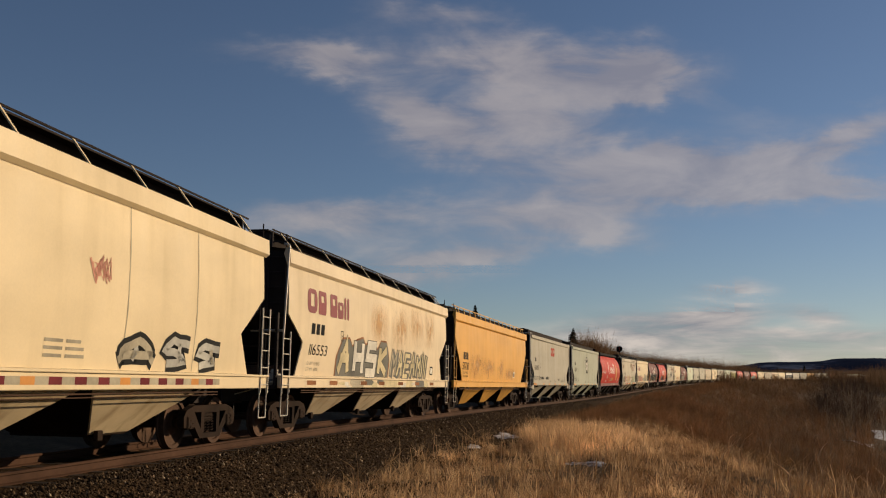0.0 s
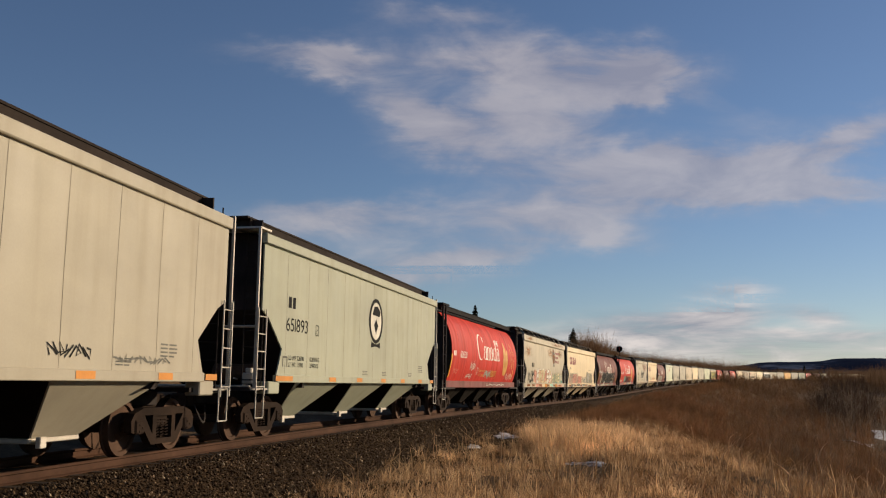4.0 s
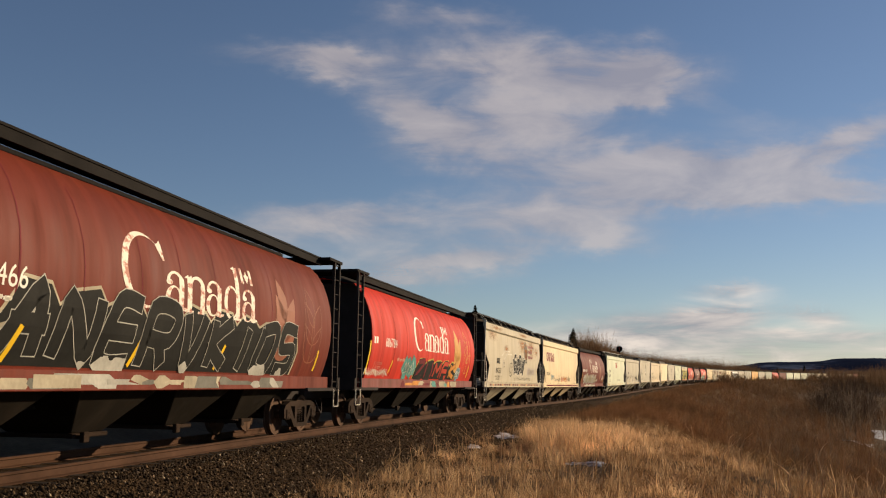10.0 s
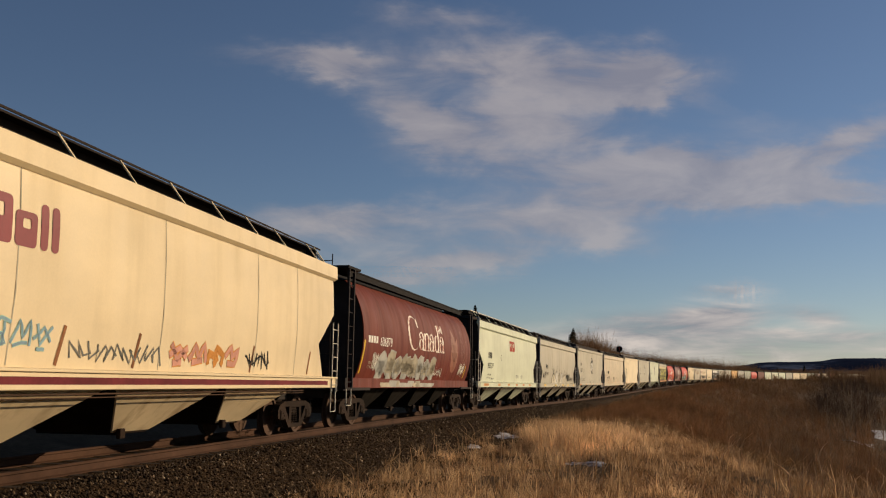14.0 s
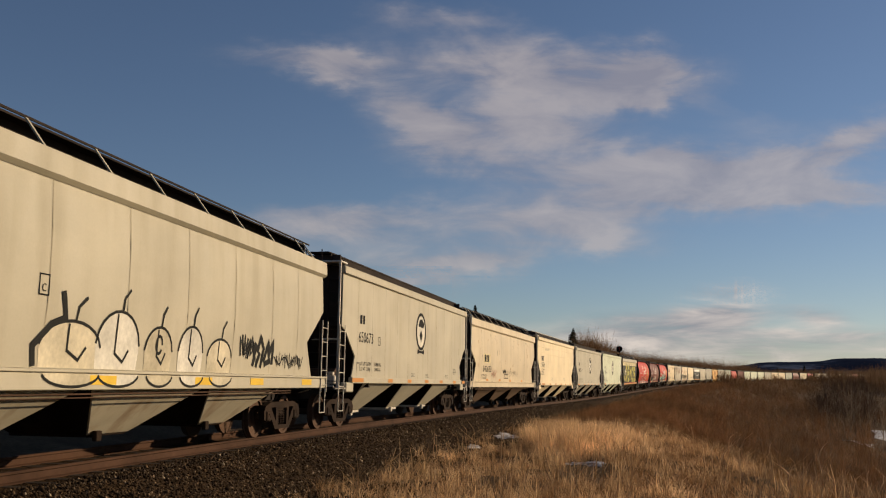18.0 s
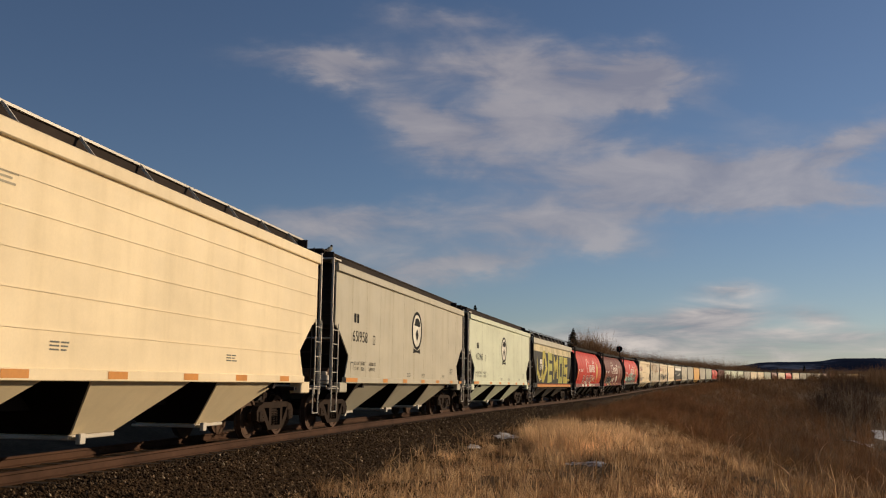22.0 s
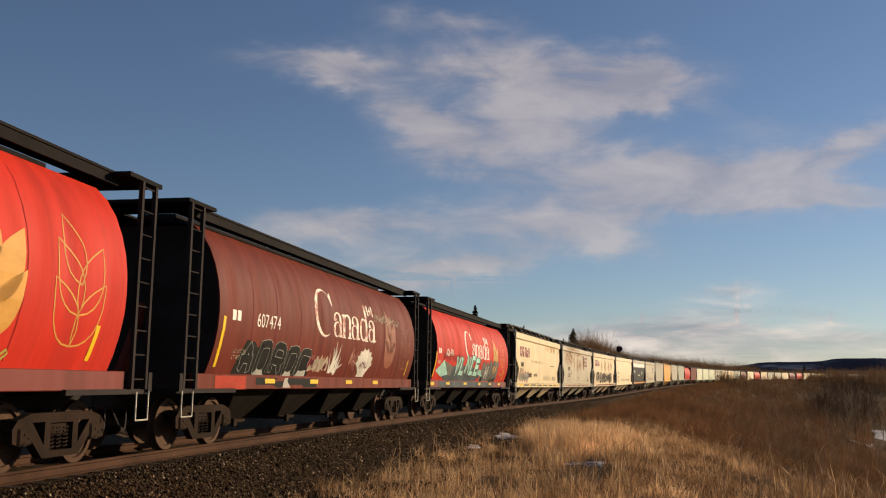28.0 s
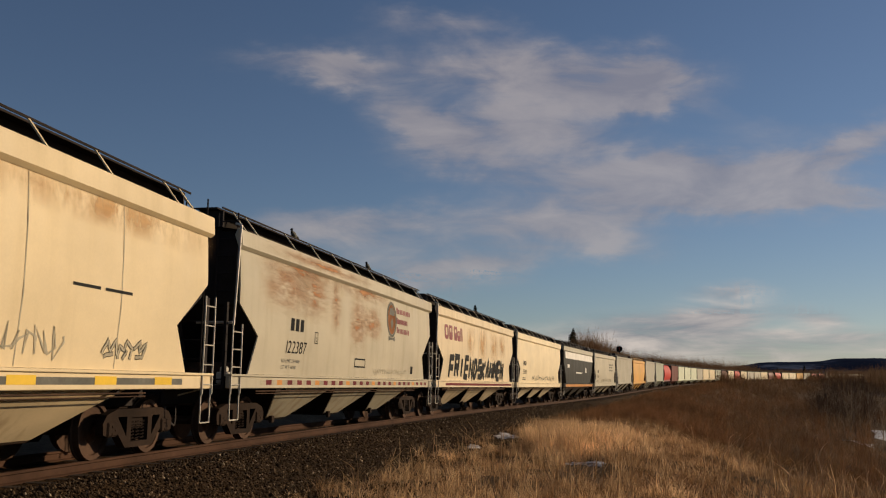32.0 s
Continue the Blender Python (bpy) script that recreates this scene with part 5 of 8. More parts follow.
def chord_rust(car, x0, x1):
    bm = bmesh.new()
    bm.faces.new([bm.verts.new(v) for v in ((x0, -1.627, 3.905), (x1, -1.627, 3.905), (x1, -1.607, 4.195), (x0, -1.607, 4.195))])
    part("rust_stain", bm, MAT["rust_scrape"], car)


S_Y = lerp_of([(1.05, 1.50), (1.38, 1.52), (2.3, 1.575), (3.2, 1.57), (3.95, 1.525)])
SILL_Y = lambda z: 1.58
C_PTS = [(1.36, 1.36), (1.6, 1.45), (1.9, 1.535), (2.2, 1.59), (2.5, 1.61), (2.8, 1.60), (3.1, 1.56), (3.4, 1.48), (3.7, 1.36), (3.95, 1.20), (4.15, 1.0)]
C_Y = lerp_of(C_PTS)


def sides_of(car, kind, dx):
    if kind == "S":
        return Side(car, S_Y, (1.7, 2.0, 2.16, 2.3, 2.45, 2.75, 3.1, 3.2, 3.5), dx), Side(car, SILL_Y, (), dx)
    if kind == "C":
        return Side(car, C_Y, [z for z, _ in C_PTS[1:-1]], dx), Side(car, lambda z: 1.40, (), dx)
    return Side(car, lambda z: 1.56, (), dx), Side(car, lambda z: 1.60, (), dx)


def soo_data(side, mark_n, num, mx=(-7.0, -6.0), mz=(2.38, 2.64), nx=(-7.1, -5.8), nz=(1.88, 2.14), ink="dark_mark"):
    side.marks(mark_n, *mx, *mz, ink)
    side.text(num, *nx, *nz, ink, slant=0.15)


def chequer(sill, x0, x1, step=0.30, a="g_maroon", b="g_ghost", z=(1.17, 1.275)):
    for k, x in enumerate(np.arange(x0, x1, step)):
        sill.rects("reflector", [(x, x + step, *z)], "orange_mark" if k % 8 == 3 else a if k % 2 else b, 0.004 + 0.001 * (k % 2))


def dress(i, car, kind, body, sill):
    """Writing, emblems, spray paint and tape, car by car."""
    b, s = body, sill
    if i == 0:
        spray(b, 2.4, 6.2, 1.40, 2.0, 3, ["g_silver", "g_ghost"], "g_black", 3, 0.2, 0.25)
        b.shapes("stencil_frame", [[(-2.3, 1.75), (-0.6, 1.75), (-0.6, 2.1), (-2.3, 2.1)], [(-2.27, 1.78), (-0.63, 1.78), (-0.63, 2.07), (-2.27, 2.07)]], "dark_mark")
        b.fine_print(0.6, 1.6, 1.5, 1.8, 3, "g_ghost")
        b.fine_print(-2.3, -0.9, 1.45, 1.7, 3, "g_ghost")
        scribble(b, 1.6, 2.05, 2.55, 3.0, "g_pink", 5, 4, 0.045)
        chequer(s, -8.0, 6.0)
    elif i == 1:
        wordmark_blocks(b, -7.3, -4.1, 2.88, 3.46)
        soo_data(b, 3, "116553")
        b.text("LD LMT 224000", -7.2, -6.3, 1.64, 1.72, "g_ghost")
        b.text("LT WT 61700", -7.2, -6.4, 1.50, 1.58, "g_ghost")
        piece(b, "AHSK", -5.0, -0.2, 1.40, 2.42, ["g_white", "g_cream"], "g_black", 11, 0.44, 0.02, 0.15, None, "rust", False, 0.005, "g_grey")
        sill_paint(s, -4.8, 4.6, ["g_white", "g_cream", "g_ghost", "g_grey"], 13)
        piece(b, "MAEAMN", 0.1, 4.9, 1.40, 2.25, ["g_ghost", "g_cream"], "g_grey", 12, 0.17, 0.05, 0.15, "g_grey")
        data_box(b, -4.8, 2.31)
        rust_runs(b, [(-2.0, 2.6, 1.2, 0.6), (0.4, 2.5, 1.3, 0.7), (2.6, 2.7, 1.2, 0.7), (4.6, 2.7, 1.0, 0.7)], 4)
        tape(s, [-7.2, -5.6, -3.0, -1.2, 1.0, 3.2, 5.4], 1.17, 1.275, "rust", 0.6)
        b.rects("placard", [(5.55, 5.95, 1.55, 1.85)], "dark_mark")
        b.rects("placard", [(5.62, 5.88, 1.60, 1.80)], "g_white", 0.007)
    elif i == 2:
        b.marks(3, -7.6, -6.6, 2.29, 2.60, slant=0.0)
        b.text("51718", -7.7, -6.5, 1.85, 2.17, "dark_mark")
        b.text("LD LMT 223300", -7.5, -6.6, 1.68, 1.77, "dark_mark")
        b.text("LT WT 61700", -7.5, -6.6, 1.53, 1.62, "dark_mark")
        data_box(b, -4.3, 2.10)
        b.rects("placard", [(4.6, 5.0, 1.62, 1.92)], "white_mark")
        b.rects("placard", [(4.67, 4.93, 1.67, 1.86)], "dark_mark", 0.007)
        rust_runs(b, [(-6.2, 1.75, 1.8, 0.5), (-3.6, 1.8, 2.0, 0.4), (0.2, 1.7, 1.0, 0.5), (2.5, 1.6, 2.0, 0.3)], 8)
        for x in (-5.3, -2.2, 2.6, 4.2):
            b.strokes("paint_scrape", [[(x, 1.5), (x + 0.12, 1.95)]], 0.06, "rust", 0.006)
    elif i in (3, 4, 15, 18, 19):
        dark = "dark_mark"
        dz = -0.17 if i == 3 else 0.0
        b.marks(2, -7.0, -6.5, 2.88 + dz, 3.13 + dz, dark, 0.0)
        b.text({3: "650151", 4: "651893", 15: "650673", 18: "651958", 19: "652968"}[i], -7.1, -5.75, 2.36 + dz, 2.66 + dz, dark)
        b.text("LD LMT 226700", -6.9, -5.95, 1.72, 1.82, dark)
        b.text("LT WT   59300", -6.9, -6.0, 1.57, 1.67, dark)
        b.text("102800 KG", -5.55, -4.9, 1.72, 1.82, dark)
        b.text("26900 KG", -5.55, -4.95, 1.57, 1.67, dark)
        data_box(b, -5.2, 2.34)
        b.shapes("stencil_frame", [[(-7.25, 1.56), (-6.97, 1.56), (-6.97, 1.80), (-7.25, 1.80)], [(-7.21, 1.56), (-7.01, 1.56), (-7.01, 1.76), (-7.21, 1.76)]], "g_grey")
        for x in (-1.3, 0.7, 3.9):
            b.fine_print(x, x + 0.5, 1.44, 1.58, 3, "g_grey")
        b.fine_print(5.3, 5.9, 1.6, 1.85, 4, "g_grey")
        tape(s, [-4.2, -1.9, 0.5, 2.8, 5.2, 7.0], 1.25, 1.36, "orange_mark", 0.5)
        tape(s, [-7.7], 1.25, 1.36, "orange_mark", 1.0)
        if i == 3:
            two_blocks(b, -0.75, 0.75, 3.23, 3.80, "g_red")
            spray(b, -4.7, -3.8, 1.52, 1.87, 5, ["g_black"], "g_black", 21, 0.2, 0.05)
            spray(b, -2.8, -1.8, 1.52, 1.90, 5, ["g_black"], "g_black", 22, 0.2, 0.05)
            scribble(b, 2.2, 3.2, 1.5, 1.75, "g_black", 3, 4)
            scribble(b, 3.9, 5.6, 1.48, 1.62, "g_grey", 4, 6)
        else:
            shield(b, -0.05 if i != 19 else -0.43, 3.04, 0.72, 0.66, "dark_mark", "g_white")
    elif i in (5, 9, 21, 23, 8, 12, 22):
        red = i in (5, 9, 21, 23)
        country(b, -2.5 if i != 12 else -2.7, 2.7 if i != 12 else 2.5, material="white_mark" if red else "worn_mark")
        b.marks(2 if red or i == 22 else 4, -7.2, -6.75 if red or i == 22 else -6.2, 2.40, 2.60, "white_mark", 0.0)
        b.text({5: "606320", 9: "606784", 21: "607702", 23: "606434", 8: "608466", 12: "606879", 22: "607474"}[i], -6.0, -4.75, 2.34, 2.62, "white_mark")
        wheat(b, 4.4, faint=not red)
        rnd = random.Random(i)
        # darker strips along the weld seams paint in the shading of their dents
        for k in range(9):
            x = -6.3 + 1.42 * k + rnd.uniform(-0.1, 0.1)
            top = 3.75 if k % 3 else 3.4
            b.strokes("weld_seam", [[(x + 0.03 * math.sin(2.2 * z + k), z) for z in (1.45, 1.9, 2.3, 2.7, 3.1, 3.45, top + 0.15)]], rnd.uniform(0.025, 0.06), "red_dent" if red else "g_maroon", 0.0038, taper=0.6)
        b.strokes("yellow_edge_strip", [[(-7.52, 2.45), (-7.55, 1.95), (-7.52, 1.5)]], 0.11, "yellow_mark", 0.006)
        b.strokes("yellow_edge_strip", [[(6.9, 2.0), (6.85, 1.5)]], 0.10, "yellow_mark", 0.006)
        b.text("LD LMT 200700", -6.9, -6.1, 1.78, 1.86, "g_pink" if red else "g_ghost")
        b.text("LT WT 62300", -6.9, -6.2, 1.66, 1.74, "g_pink" if red else "g_ghost")
        if i in (5, 21):
            b.text("Government", -1.9, -0.55, 1.80, 1.94, "gold_mark")
            b.text("of Canada", -1.8, -0.7, 1.60, 1.74, "gold_mark")
            b.text("Gouvernement", 0.6, 2.2, 1.80, 1.94, "gold_mark")
            b.text("du Canada", 0.6, 1.8, 1.60, 1.74, "gold_mark")
        if i == 5:
            scribble(b, -3.9, -2.9, 1.75, 2.3, "g_white", 2, 4)
            scribble(b, -4.4, -3.3, 1.45, 1.75, "g_white", 6, 4)
            b.strokes("spray_heart", [[(-2.35 + 0.16 * math.sin(t) ** 3, 1.85 + 0.012 * (13 * math.cos(t) - 5 * math.cos(2 * t) - 2 * math.cos(3 * t))) for t in [k * math.tau / 20 for k in range(21)]]], 0.03, "g_white", 0.006)
            scribble(b, -0.6, 0.8, 1.45, 2.0, "g_aqua", 7, 5, 0.045)
            scribble(b, 0.9, 2.2, 1.45, 2.0, "g_orange", 8, 5, 0.045)
            scribble(b, 4.8, 6.9, 1.42, 1.9, "g_white", 9, 5, 0.035)
            scribble(s, 0.3, 5.0, 1.15, 1.28, "g_white", 13, 12, 0.02)
        if i == 8:
            piece(b, "ANERVKIOS", -5.2, 5.2, 1.40, 2.45, ["g_black"], "g_silver", 33, 0.42, 0.016, 0.2, None, "g_ghost", True, 0.005, "g_black")
            spray(b, -5.7, -4.8, 1.40, 2.0, 1, ["g_silver"], "g_ghost", 34, 0.2, 0.2)
            scribble(b, -7.0, -6.6, 1.9, 3.6, "g_silver", 5, 6, 0.05)
            spray(b, -5.9, -5.0, 2.08, 2.28, 5, ["g_white"], "g_white", 35, 0.2, 0.04)
            for x in (-4.9, -1.9, 1.2, 3.6):
                b.strokes("yellow_edge_strip", [[(x + 0.2, 1.9), (x, 1.45)]], 0.09, "yellow_mark", 0.011)
            tape(s, [-7.3, -4.2], 1.12, 1.30, "g_ghost", 1.1)
            sill_paint(s, -5.4, 4.6, ["g_silver", "g_ghost", "g_grey"], 36)
        if i == 9:
            piece(b, "ZUMEK", -2.0, 4.4, 1.40, 2.06, ["g_red", "g_orange", "g_red", "g_maroon"], "g_black", 41, 0.42, 0.03, 0.1, None, "g_yellow", True, 0.005, "g_black")
            spray(b, -3.6, -2.2, 1.40, 2.1, 2, ["g_teal"], "g_teal", 42, 0.5, 0.2, "g_white")
            spray(b, 4.5, 5.4, 1.42, 1.9, 1, ["g_blue"], "g_blue", 43, 0.5, 0.2, "g_white")
            scribble(b, -7.6, -5.3, 1.40, 1.7, "g_white", 3, 7, 0.05)
            spray(b, -4.6, -3.6, 1.85, 2.1, 3, ["g_pink"], "g_pink", 44, 0.12, 0.02)
            b.strokes("yellow_edge_strip", [[(-5.0, 1.95), (-5.2, 1.55)]], 0.09, "yellow_mark", 0.006)
            sill_paint(s, -3.4, 4.8, ["g_teal", "g_orange", "g_maroon", "g_ghost"], 45)
        if i == 12:
            spray(b, -6.0, 1.4, 1.42, 2.10, 8, ["g_silver", "g_ghost"], "g_silver", 51, 0.7, 0.12, None, 0.05)
            scribble(b, -6.5, -5.9, 1.5, 2.2, "g_white", 3, 4, 0.05)
            scribble(b, 1.2, 2.6, 1.45, 1.85, "g_white", 4, 4, 0.06)
            scribble(b, 5.6, 6.6, 1.5, 2.2, "g_white", 6, 5, 0.05)
            sill_paint(s, -5.2, 1.0, ["g_ghost", "g_silver"], 52)
        if i == 21:
            piece(b, "SNEARO", -4.6, 1.4, 1.40, 2.05, ["red_mark", "g_red"], "g_white", 61, 0.40, 0.03, 0.12)
            scribble(b, -0.4, 0.9, 2.1, 2.4, "g_maroon", 2, 5, 0.05)
            scribble(b, 1.6, 3.0, 1.45, 2.1, "g_white", 3, 6, 0.035)
            scribble(b, 3.4, 5.0, 1.42, 1.65, "g_yellow", 4, 5, 0.04)
            sill_paint(s, -4.0, 1.4, ["g_red", "g_white"], 62)
            scribble(s, 2.2, 4.4, 1.14, 1.30, "g_white", 5, 10, 0.03)
            b.strokes("yellow_edge_strip", [[(1.9, 2.0), (1.6, 1.55)]], 0.09, "yellow_mark", 0.011)
        if i == 22:
            piece(b, "AOROC", -6.6, -2.5, 1.38, 2.02, ["g_black"], "g_silver", 71, 0.46, 0.012, 0.12, None, None, True, 0.005, "g_black")
            spray(b, -2.6, -1.2, 1.42, 1.95, 4, ["g_ghost", "g_maroon"], "g_pink", 72, 0.3, 0.12)
            rnd = random.Random(75)
            for k in range(24):
                a = radians(15 + 100 * rnd.random())
                r = rnd.uniform(0.4, 0.95)
                q = (-0.75 + rnd.uniform(-0.25, 0.25), 1.50 + rnd.uniform(-0.08, 0.12))
                b.strokes("spray_spike", [[q, (q[0] + 0.8 * r * math.cos(a), q[1] + 0.75 * r * math.sin(a))]], 0.09, "g_white", 0.006 + 0.0002 * k, taper=0.9)
            crown = [(1.9 + (0.66 + 0.13 * (k % 2)) * math.cos(t), 1.80 + (0.34 + 0.07 * (k % 2)) * math.sin(t)) for k, t in enumerate([radians(-20 + 220 * k / 16) for k in range(17)])]
            b.shapes("spray_head", [crown + [(1.55, 1.50), (1.5, 1.40), (2.2, 1.40), (2.25, 1.50)]], "g_white", 0.006)
            scribble(b, 1.5, 2.2, 1.55, 1.9, "g_maroon", 7, 3, 0.04)
            scribble(b, 0.5, 1.1, 1.5, 2.2, "g_pink", 8, 3, 0.03)
            scribble(b, 2.7, 5.6, 2.95, 3.30, "g_ghost", 73, 9, 0.03)
            sill_paint(s, -5.4, -2.4, ["g_black", "g_silver"], 74)
            s.rects("paint_patch", [(-7.4, -6.0, 1.08, 1.34)], "g_red", 0.004)
            tape(s, [-5.0, -2.2, 0.6, 3.2], 1.20, 1.30, "yellow_mark", 0.55)
        if i == 23:
            b.shapes("spray_cloud", [ellipse(-2.6, 1.62, 3.6, 0.40, 30)], "g_slate", 0.004)
            piece(b, "VLNCE", -4.3, 0.5, 1.62, 2.42, ["g_aqua"], "g_black", 81, 0.36, 0.025, 0.35, "g_grey", None, False, 0.006)
            b.shapes("spray_wedge", [[(-7.3, 1.72), (-6.2, 2.16), (-5.9, 2.02), (-5.2, 1.62), (-6.2, 1.50)]], "g_aqua", 0.006)
            b.shapes("spray_wedge", [[(-6.2, 2.14), (-4.5, 1.92), (-4.7, 1.46), (-5.3, 1.62)]], "g_grey", 0.008)
            b.shapes("spray_wedge", [[(0.1, 1.95), (2.0, 1.80), (1.3, 1.60), (0.2, 1.70)]], "g_aqua", 0.006)
            piece(b, "SHROZ", 1.2, 5.1, 1.40, 2.25, ["g_grey", "g_silver"], "g_black", 82, 0.36, 0.02, 0.12, None, None, True, 0.005, "g_grey")
            scribble(b, -6.4, -3.6, 2.05, 2.55, "g_maroon", 83, 6, 0.04)
            s.rects("paint_patch", [(-6.4, 4.8, 1.10, 1.33)], "g_slate", 0.004)
            tape(s, [-8.2], 1.18, 1.30, "yellow_mark", 1.1)
            tape(s, [-5.2, -2.0, 1.0, 3.6, 6.0], 1.20, 1.30, "yellow_mark", 0.6)
            b.rects("placard", [(-7.2, -6.8, 2.0, 2.14), (-6.4, -6.0, 2.0, 2.14)], "g_pink")
    elif i == 6:
        soo_data(b, 3, "119168", (-5.4, -4.5), (2.33, 2.60), (-5.5, -4.3), (1.83, 2.11))
        shield(b, 3.3, 3.20, 0.58, 0.58, "g_grey", "rust")
        name_lines(b, 4.0, 5.8, (3.40, 3.10, 2.80), 0.20)
        piece(b, "NEWLASH", -4.6, 2.3, 1.40, 2.22, ["g_white", "g_cream", "g_white", "g_pink"], "g_black", 91, 0.40, 0.018, 0.12, "g_pink", "g_white", True, 0.005, "g_cream")
        sill_paint(b, -4.4, -1.0, ["g_aqua", "g_teal", "g_silver"], 95, 1.40, 1.66)
        piece(b, "HUNEV", 2.5, 6.9, 1.42, 2.05, ["g_white", "g_ghost", "g_cream"], "g_grey", 92, 0.26, 0.02, 0.15, "g_green", None, False, 0.005, "g_ghost")
        sill_paint(b, 2.3, 7.0, ["g_green", "g_teal"], 96, 1.39, 1.58)
        piece(b, "VLK", -6.7, -4.7, 1.40, 2.0, ["g_black"], "g_grey", 93, 0.20, 0.03, 0.2)
        rust_runs(b, [(-7.5, 3.05, 1.5, 0.35), (1.0, 3.2, 1.4, 0.35), (5.4, 3.3, 1.4, 0.30)], 6, "rust_scrape")
        chord_rust(car, -7.9, -5.2)
        chord_rust(car, 1.5, 7.9)
        sill_paint(s, -4.0, 7.0, ["g_cream", "g_aqua", "g_pink", "g_orange", "g_ghost"], 94)
        tape(s, [-7.0, -5.4, -2.8, 0.3, 3.0, 5.6], 1.15, 1.28, "rust", 1.0)
    elif i == 7:
        wordmark_blocks(b, -7.1, -3.9, 2.87, 3.45)
        b.text("116825", -7.2, -6.3, 2.50, 2.70, "g_grey", slant=0.2)
        piece(b, "ROAMU", -7.2, -2.9, 1.40, 2.12, ["g_pink", "g_ghost"], "g_grey", 101, 0.44, 0.018, 0.15, None, "g_grey", True, 0.005, "g_pink")
        piece(b, "EHO", -2.7, -0.7, 1.40, 1.98, ["g_pink"], "g_maroon", 102, 0.44, 0.016, 0.1, None, None, True, 0.005, "g_pink")
        piece(b, "MAHK", -0.5, 2.1, 1.42, 1.92, ["g_ghost", "g_silver"], "g_grey", 103, 0.36, 0.03)
        piece(b, "OMENA", 2.2, 6.2, 1.40, 2.25, ["g_ghost", "g_silver"], "g_grey", 104, 0.30, 0.03, 0.15, "g_grey", None, True, 0.005, "g_ghost")
        scribble(b, -5.9, -4.8, 1.7, 2.1, "g_black", 4, 5, 0.05)
        b.fine_print(3.6, 5.2, 2.5, 2.58, 1, "g_grey")
        sill_paint(s, -7.4, 6.6, ["g_ghost", "g_pink", "g_silver", "g_grey"], 105)
        tape(s, [-7.6, -4.8, -1.5, 1.4, 4.0], 1.15, 1.28, "rust", 1.0)
    elif i == 10:
        soo_data(b, 3, "119233", (-5.7, -4.8), (2.30, 2.58), (-5.8, -4.5), (1.81, 2.08))
        b.text("Ld Lmt 224000 LD", -6.0, -4.6, 1.60, 1.69, "dark_mark", slant=0.2)
        b.text("Lt Wt 61200", -6.0, -5.0, 1.46, 1.55, "dark_mark", slant=0.2)
        data_box(b, -3.9, 2.12, 0.28)
        b.strokes("spray_face", [ellipse(-1.8, 2.05, 0.42, 0.36) + ellipse(-1.8, 2.05, 0.42, 0.36)[:1], [(-2.0, 1.98), (-1.9, 1.88), (-1.75, 1.86), (-1.6, 1.98)], [(-1.92, 2.12), (-1.92, 2.22)], [(-1.68, 2.12), (-1.68, 2.22)]], 0.05, "g_black")
        b.shapes("spray_fill", [[(-1.3, 2.66), (-0.2, 2.62), (0.5, 2.72), (1.3, 2.62), (2.6, 2.70), (1.9, 1.75), (1.2, 1.92), (0.5, 1.74), (-0.2, 1.9), (-0.9, 1.76)]], "g_black")
        b.strokes("spray_outline", [[(-1.35, 2.68), (-0.9, 1.74), (-0.55, 1.90), (-0.2, 1.78), (0.15, 1.92), (0.5, 1.72), (0.85, 1.90), (1.2, 1.76), (1.5, 1.9), (1.9, 1.70), (2.65, 2.74), (1.5, 2.62), (1.3, 2.4), (0.9, 2.85), (0.2, 2.9), (0.0, 2.5), (-0.4, 2.62), (-1.35, 2.68)], [(-4.3, 1.7), (-3.9, 2.5), (-3.0, 2.85), (-1.6, 2.86)], [(-4.4, 2.7), (-3.6, 2.98), (-2.2, 3.0)]], 0.06, "g_white", 0.008)
        piece(b, "ELOV", -0.9, 2.0, 2.05, 2.85, ["g_black"], "g_white", 111, 0.26, 0.04, 0.1, None, None, True)
        shield(b, 2.9, 3.17, 0.58, 0.58, "g_grey", "rust")
        name_lines(b, 3.6, 5.5, (3.42, 3.12, 2.80), 0.20)
        rust_runs(b, [(0.8, 3.2, 1.6, 0.5), (4.0, 2.9, 1.4, 0.7), (-3.6, 3.0, 0.7, 0.2), (6.2, 3.1, 0.8, 0.3), (-7.4, 3.5, 1.2, 0.3)], 7, "rust_scrape")
        chord_rust(car, -7.8, -4.0)
        chord_rust(car, 0.4, 3.4)
        scribble(b, -0.8, 4.5, 1.45, 1.7, "g_grey", 5, 10, 0.03)
        scribble(b, 3.3, 5.9, 1.6, 2.4, "g_lilac", 6, 6, 0.04)
        chequer(s, -7.6, 7.4)
    elif i in (11, 24, 26):
        x = {11: -7.5, 24: -7.4, 26: -7.8}[i]
        wordmark_blocks(b, x, x + 3.2, 2.86 if i != 26 else 3.0, 3.46 if i != 26 else 3.58)
        if i == 11:
            b.text("116530", -7.3, -6.1, 1.90, 2.14, "g_grey", slant=0.15)
            spray(b, -1.1, 1.9, 1.42, 2.0, 4, ["g_orange", "g_pink"], "g_orange", 121, 0.16, 0.06)
            spray(b, -5.6, -4.3, 1.50, 2.1, 3, ["g_blue"], "g_aqua", 122, 0.08, 0.04)
            scribble(b, -3.9, -1.4, 1.45, 1.8, "g_grey", 3, 6, 0.04)
            scribble(b, 2.2, 3.4, 1.45, 1.9, "g_black", 4, 4, 0.05)
            for q in (-7.9, -4.2, -2.2, 2.4, 5.9):
                b.strokes("paint_scrape", [[(q, 1.42), (q + 0.15, 1.95)]], 0.07, "rust", 0.0065)
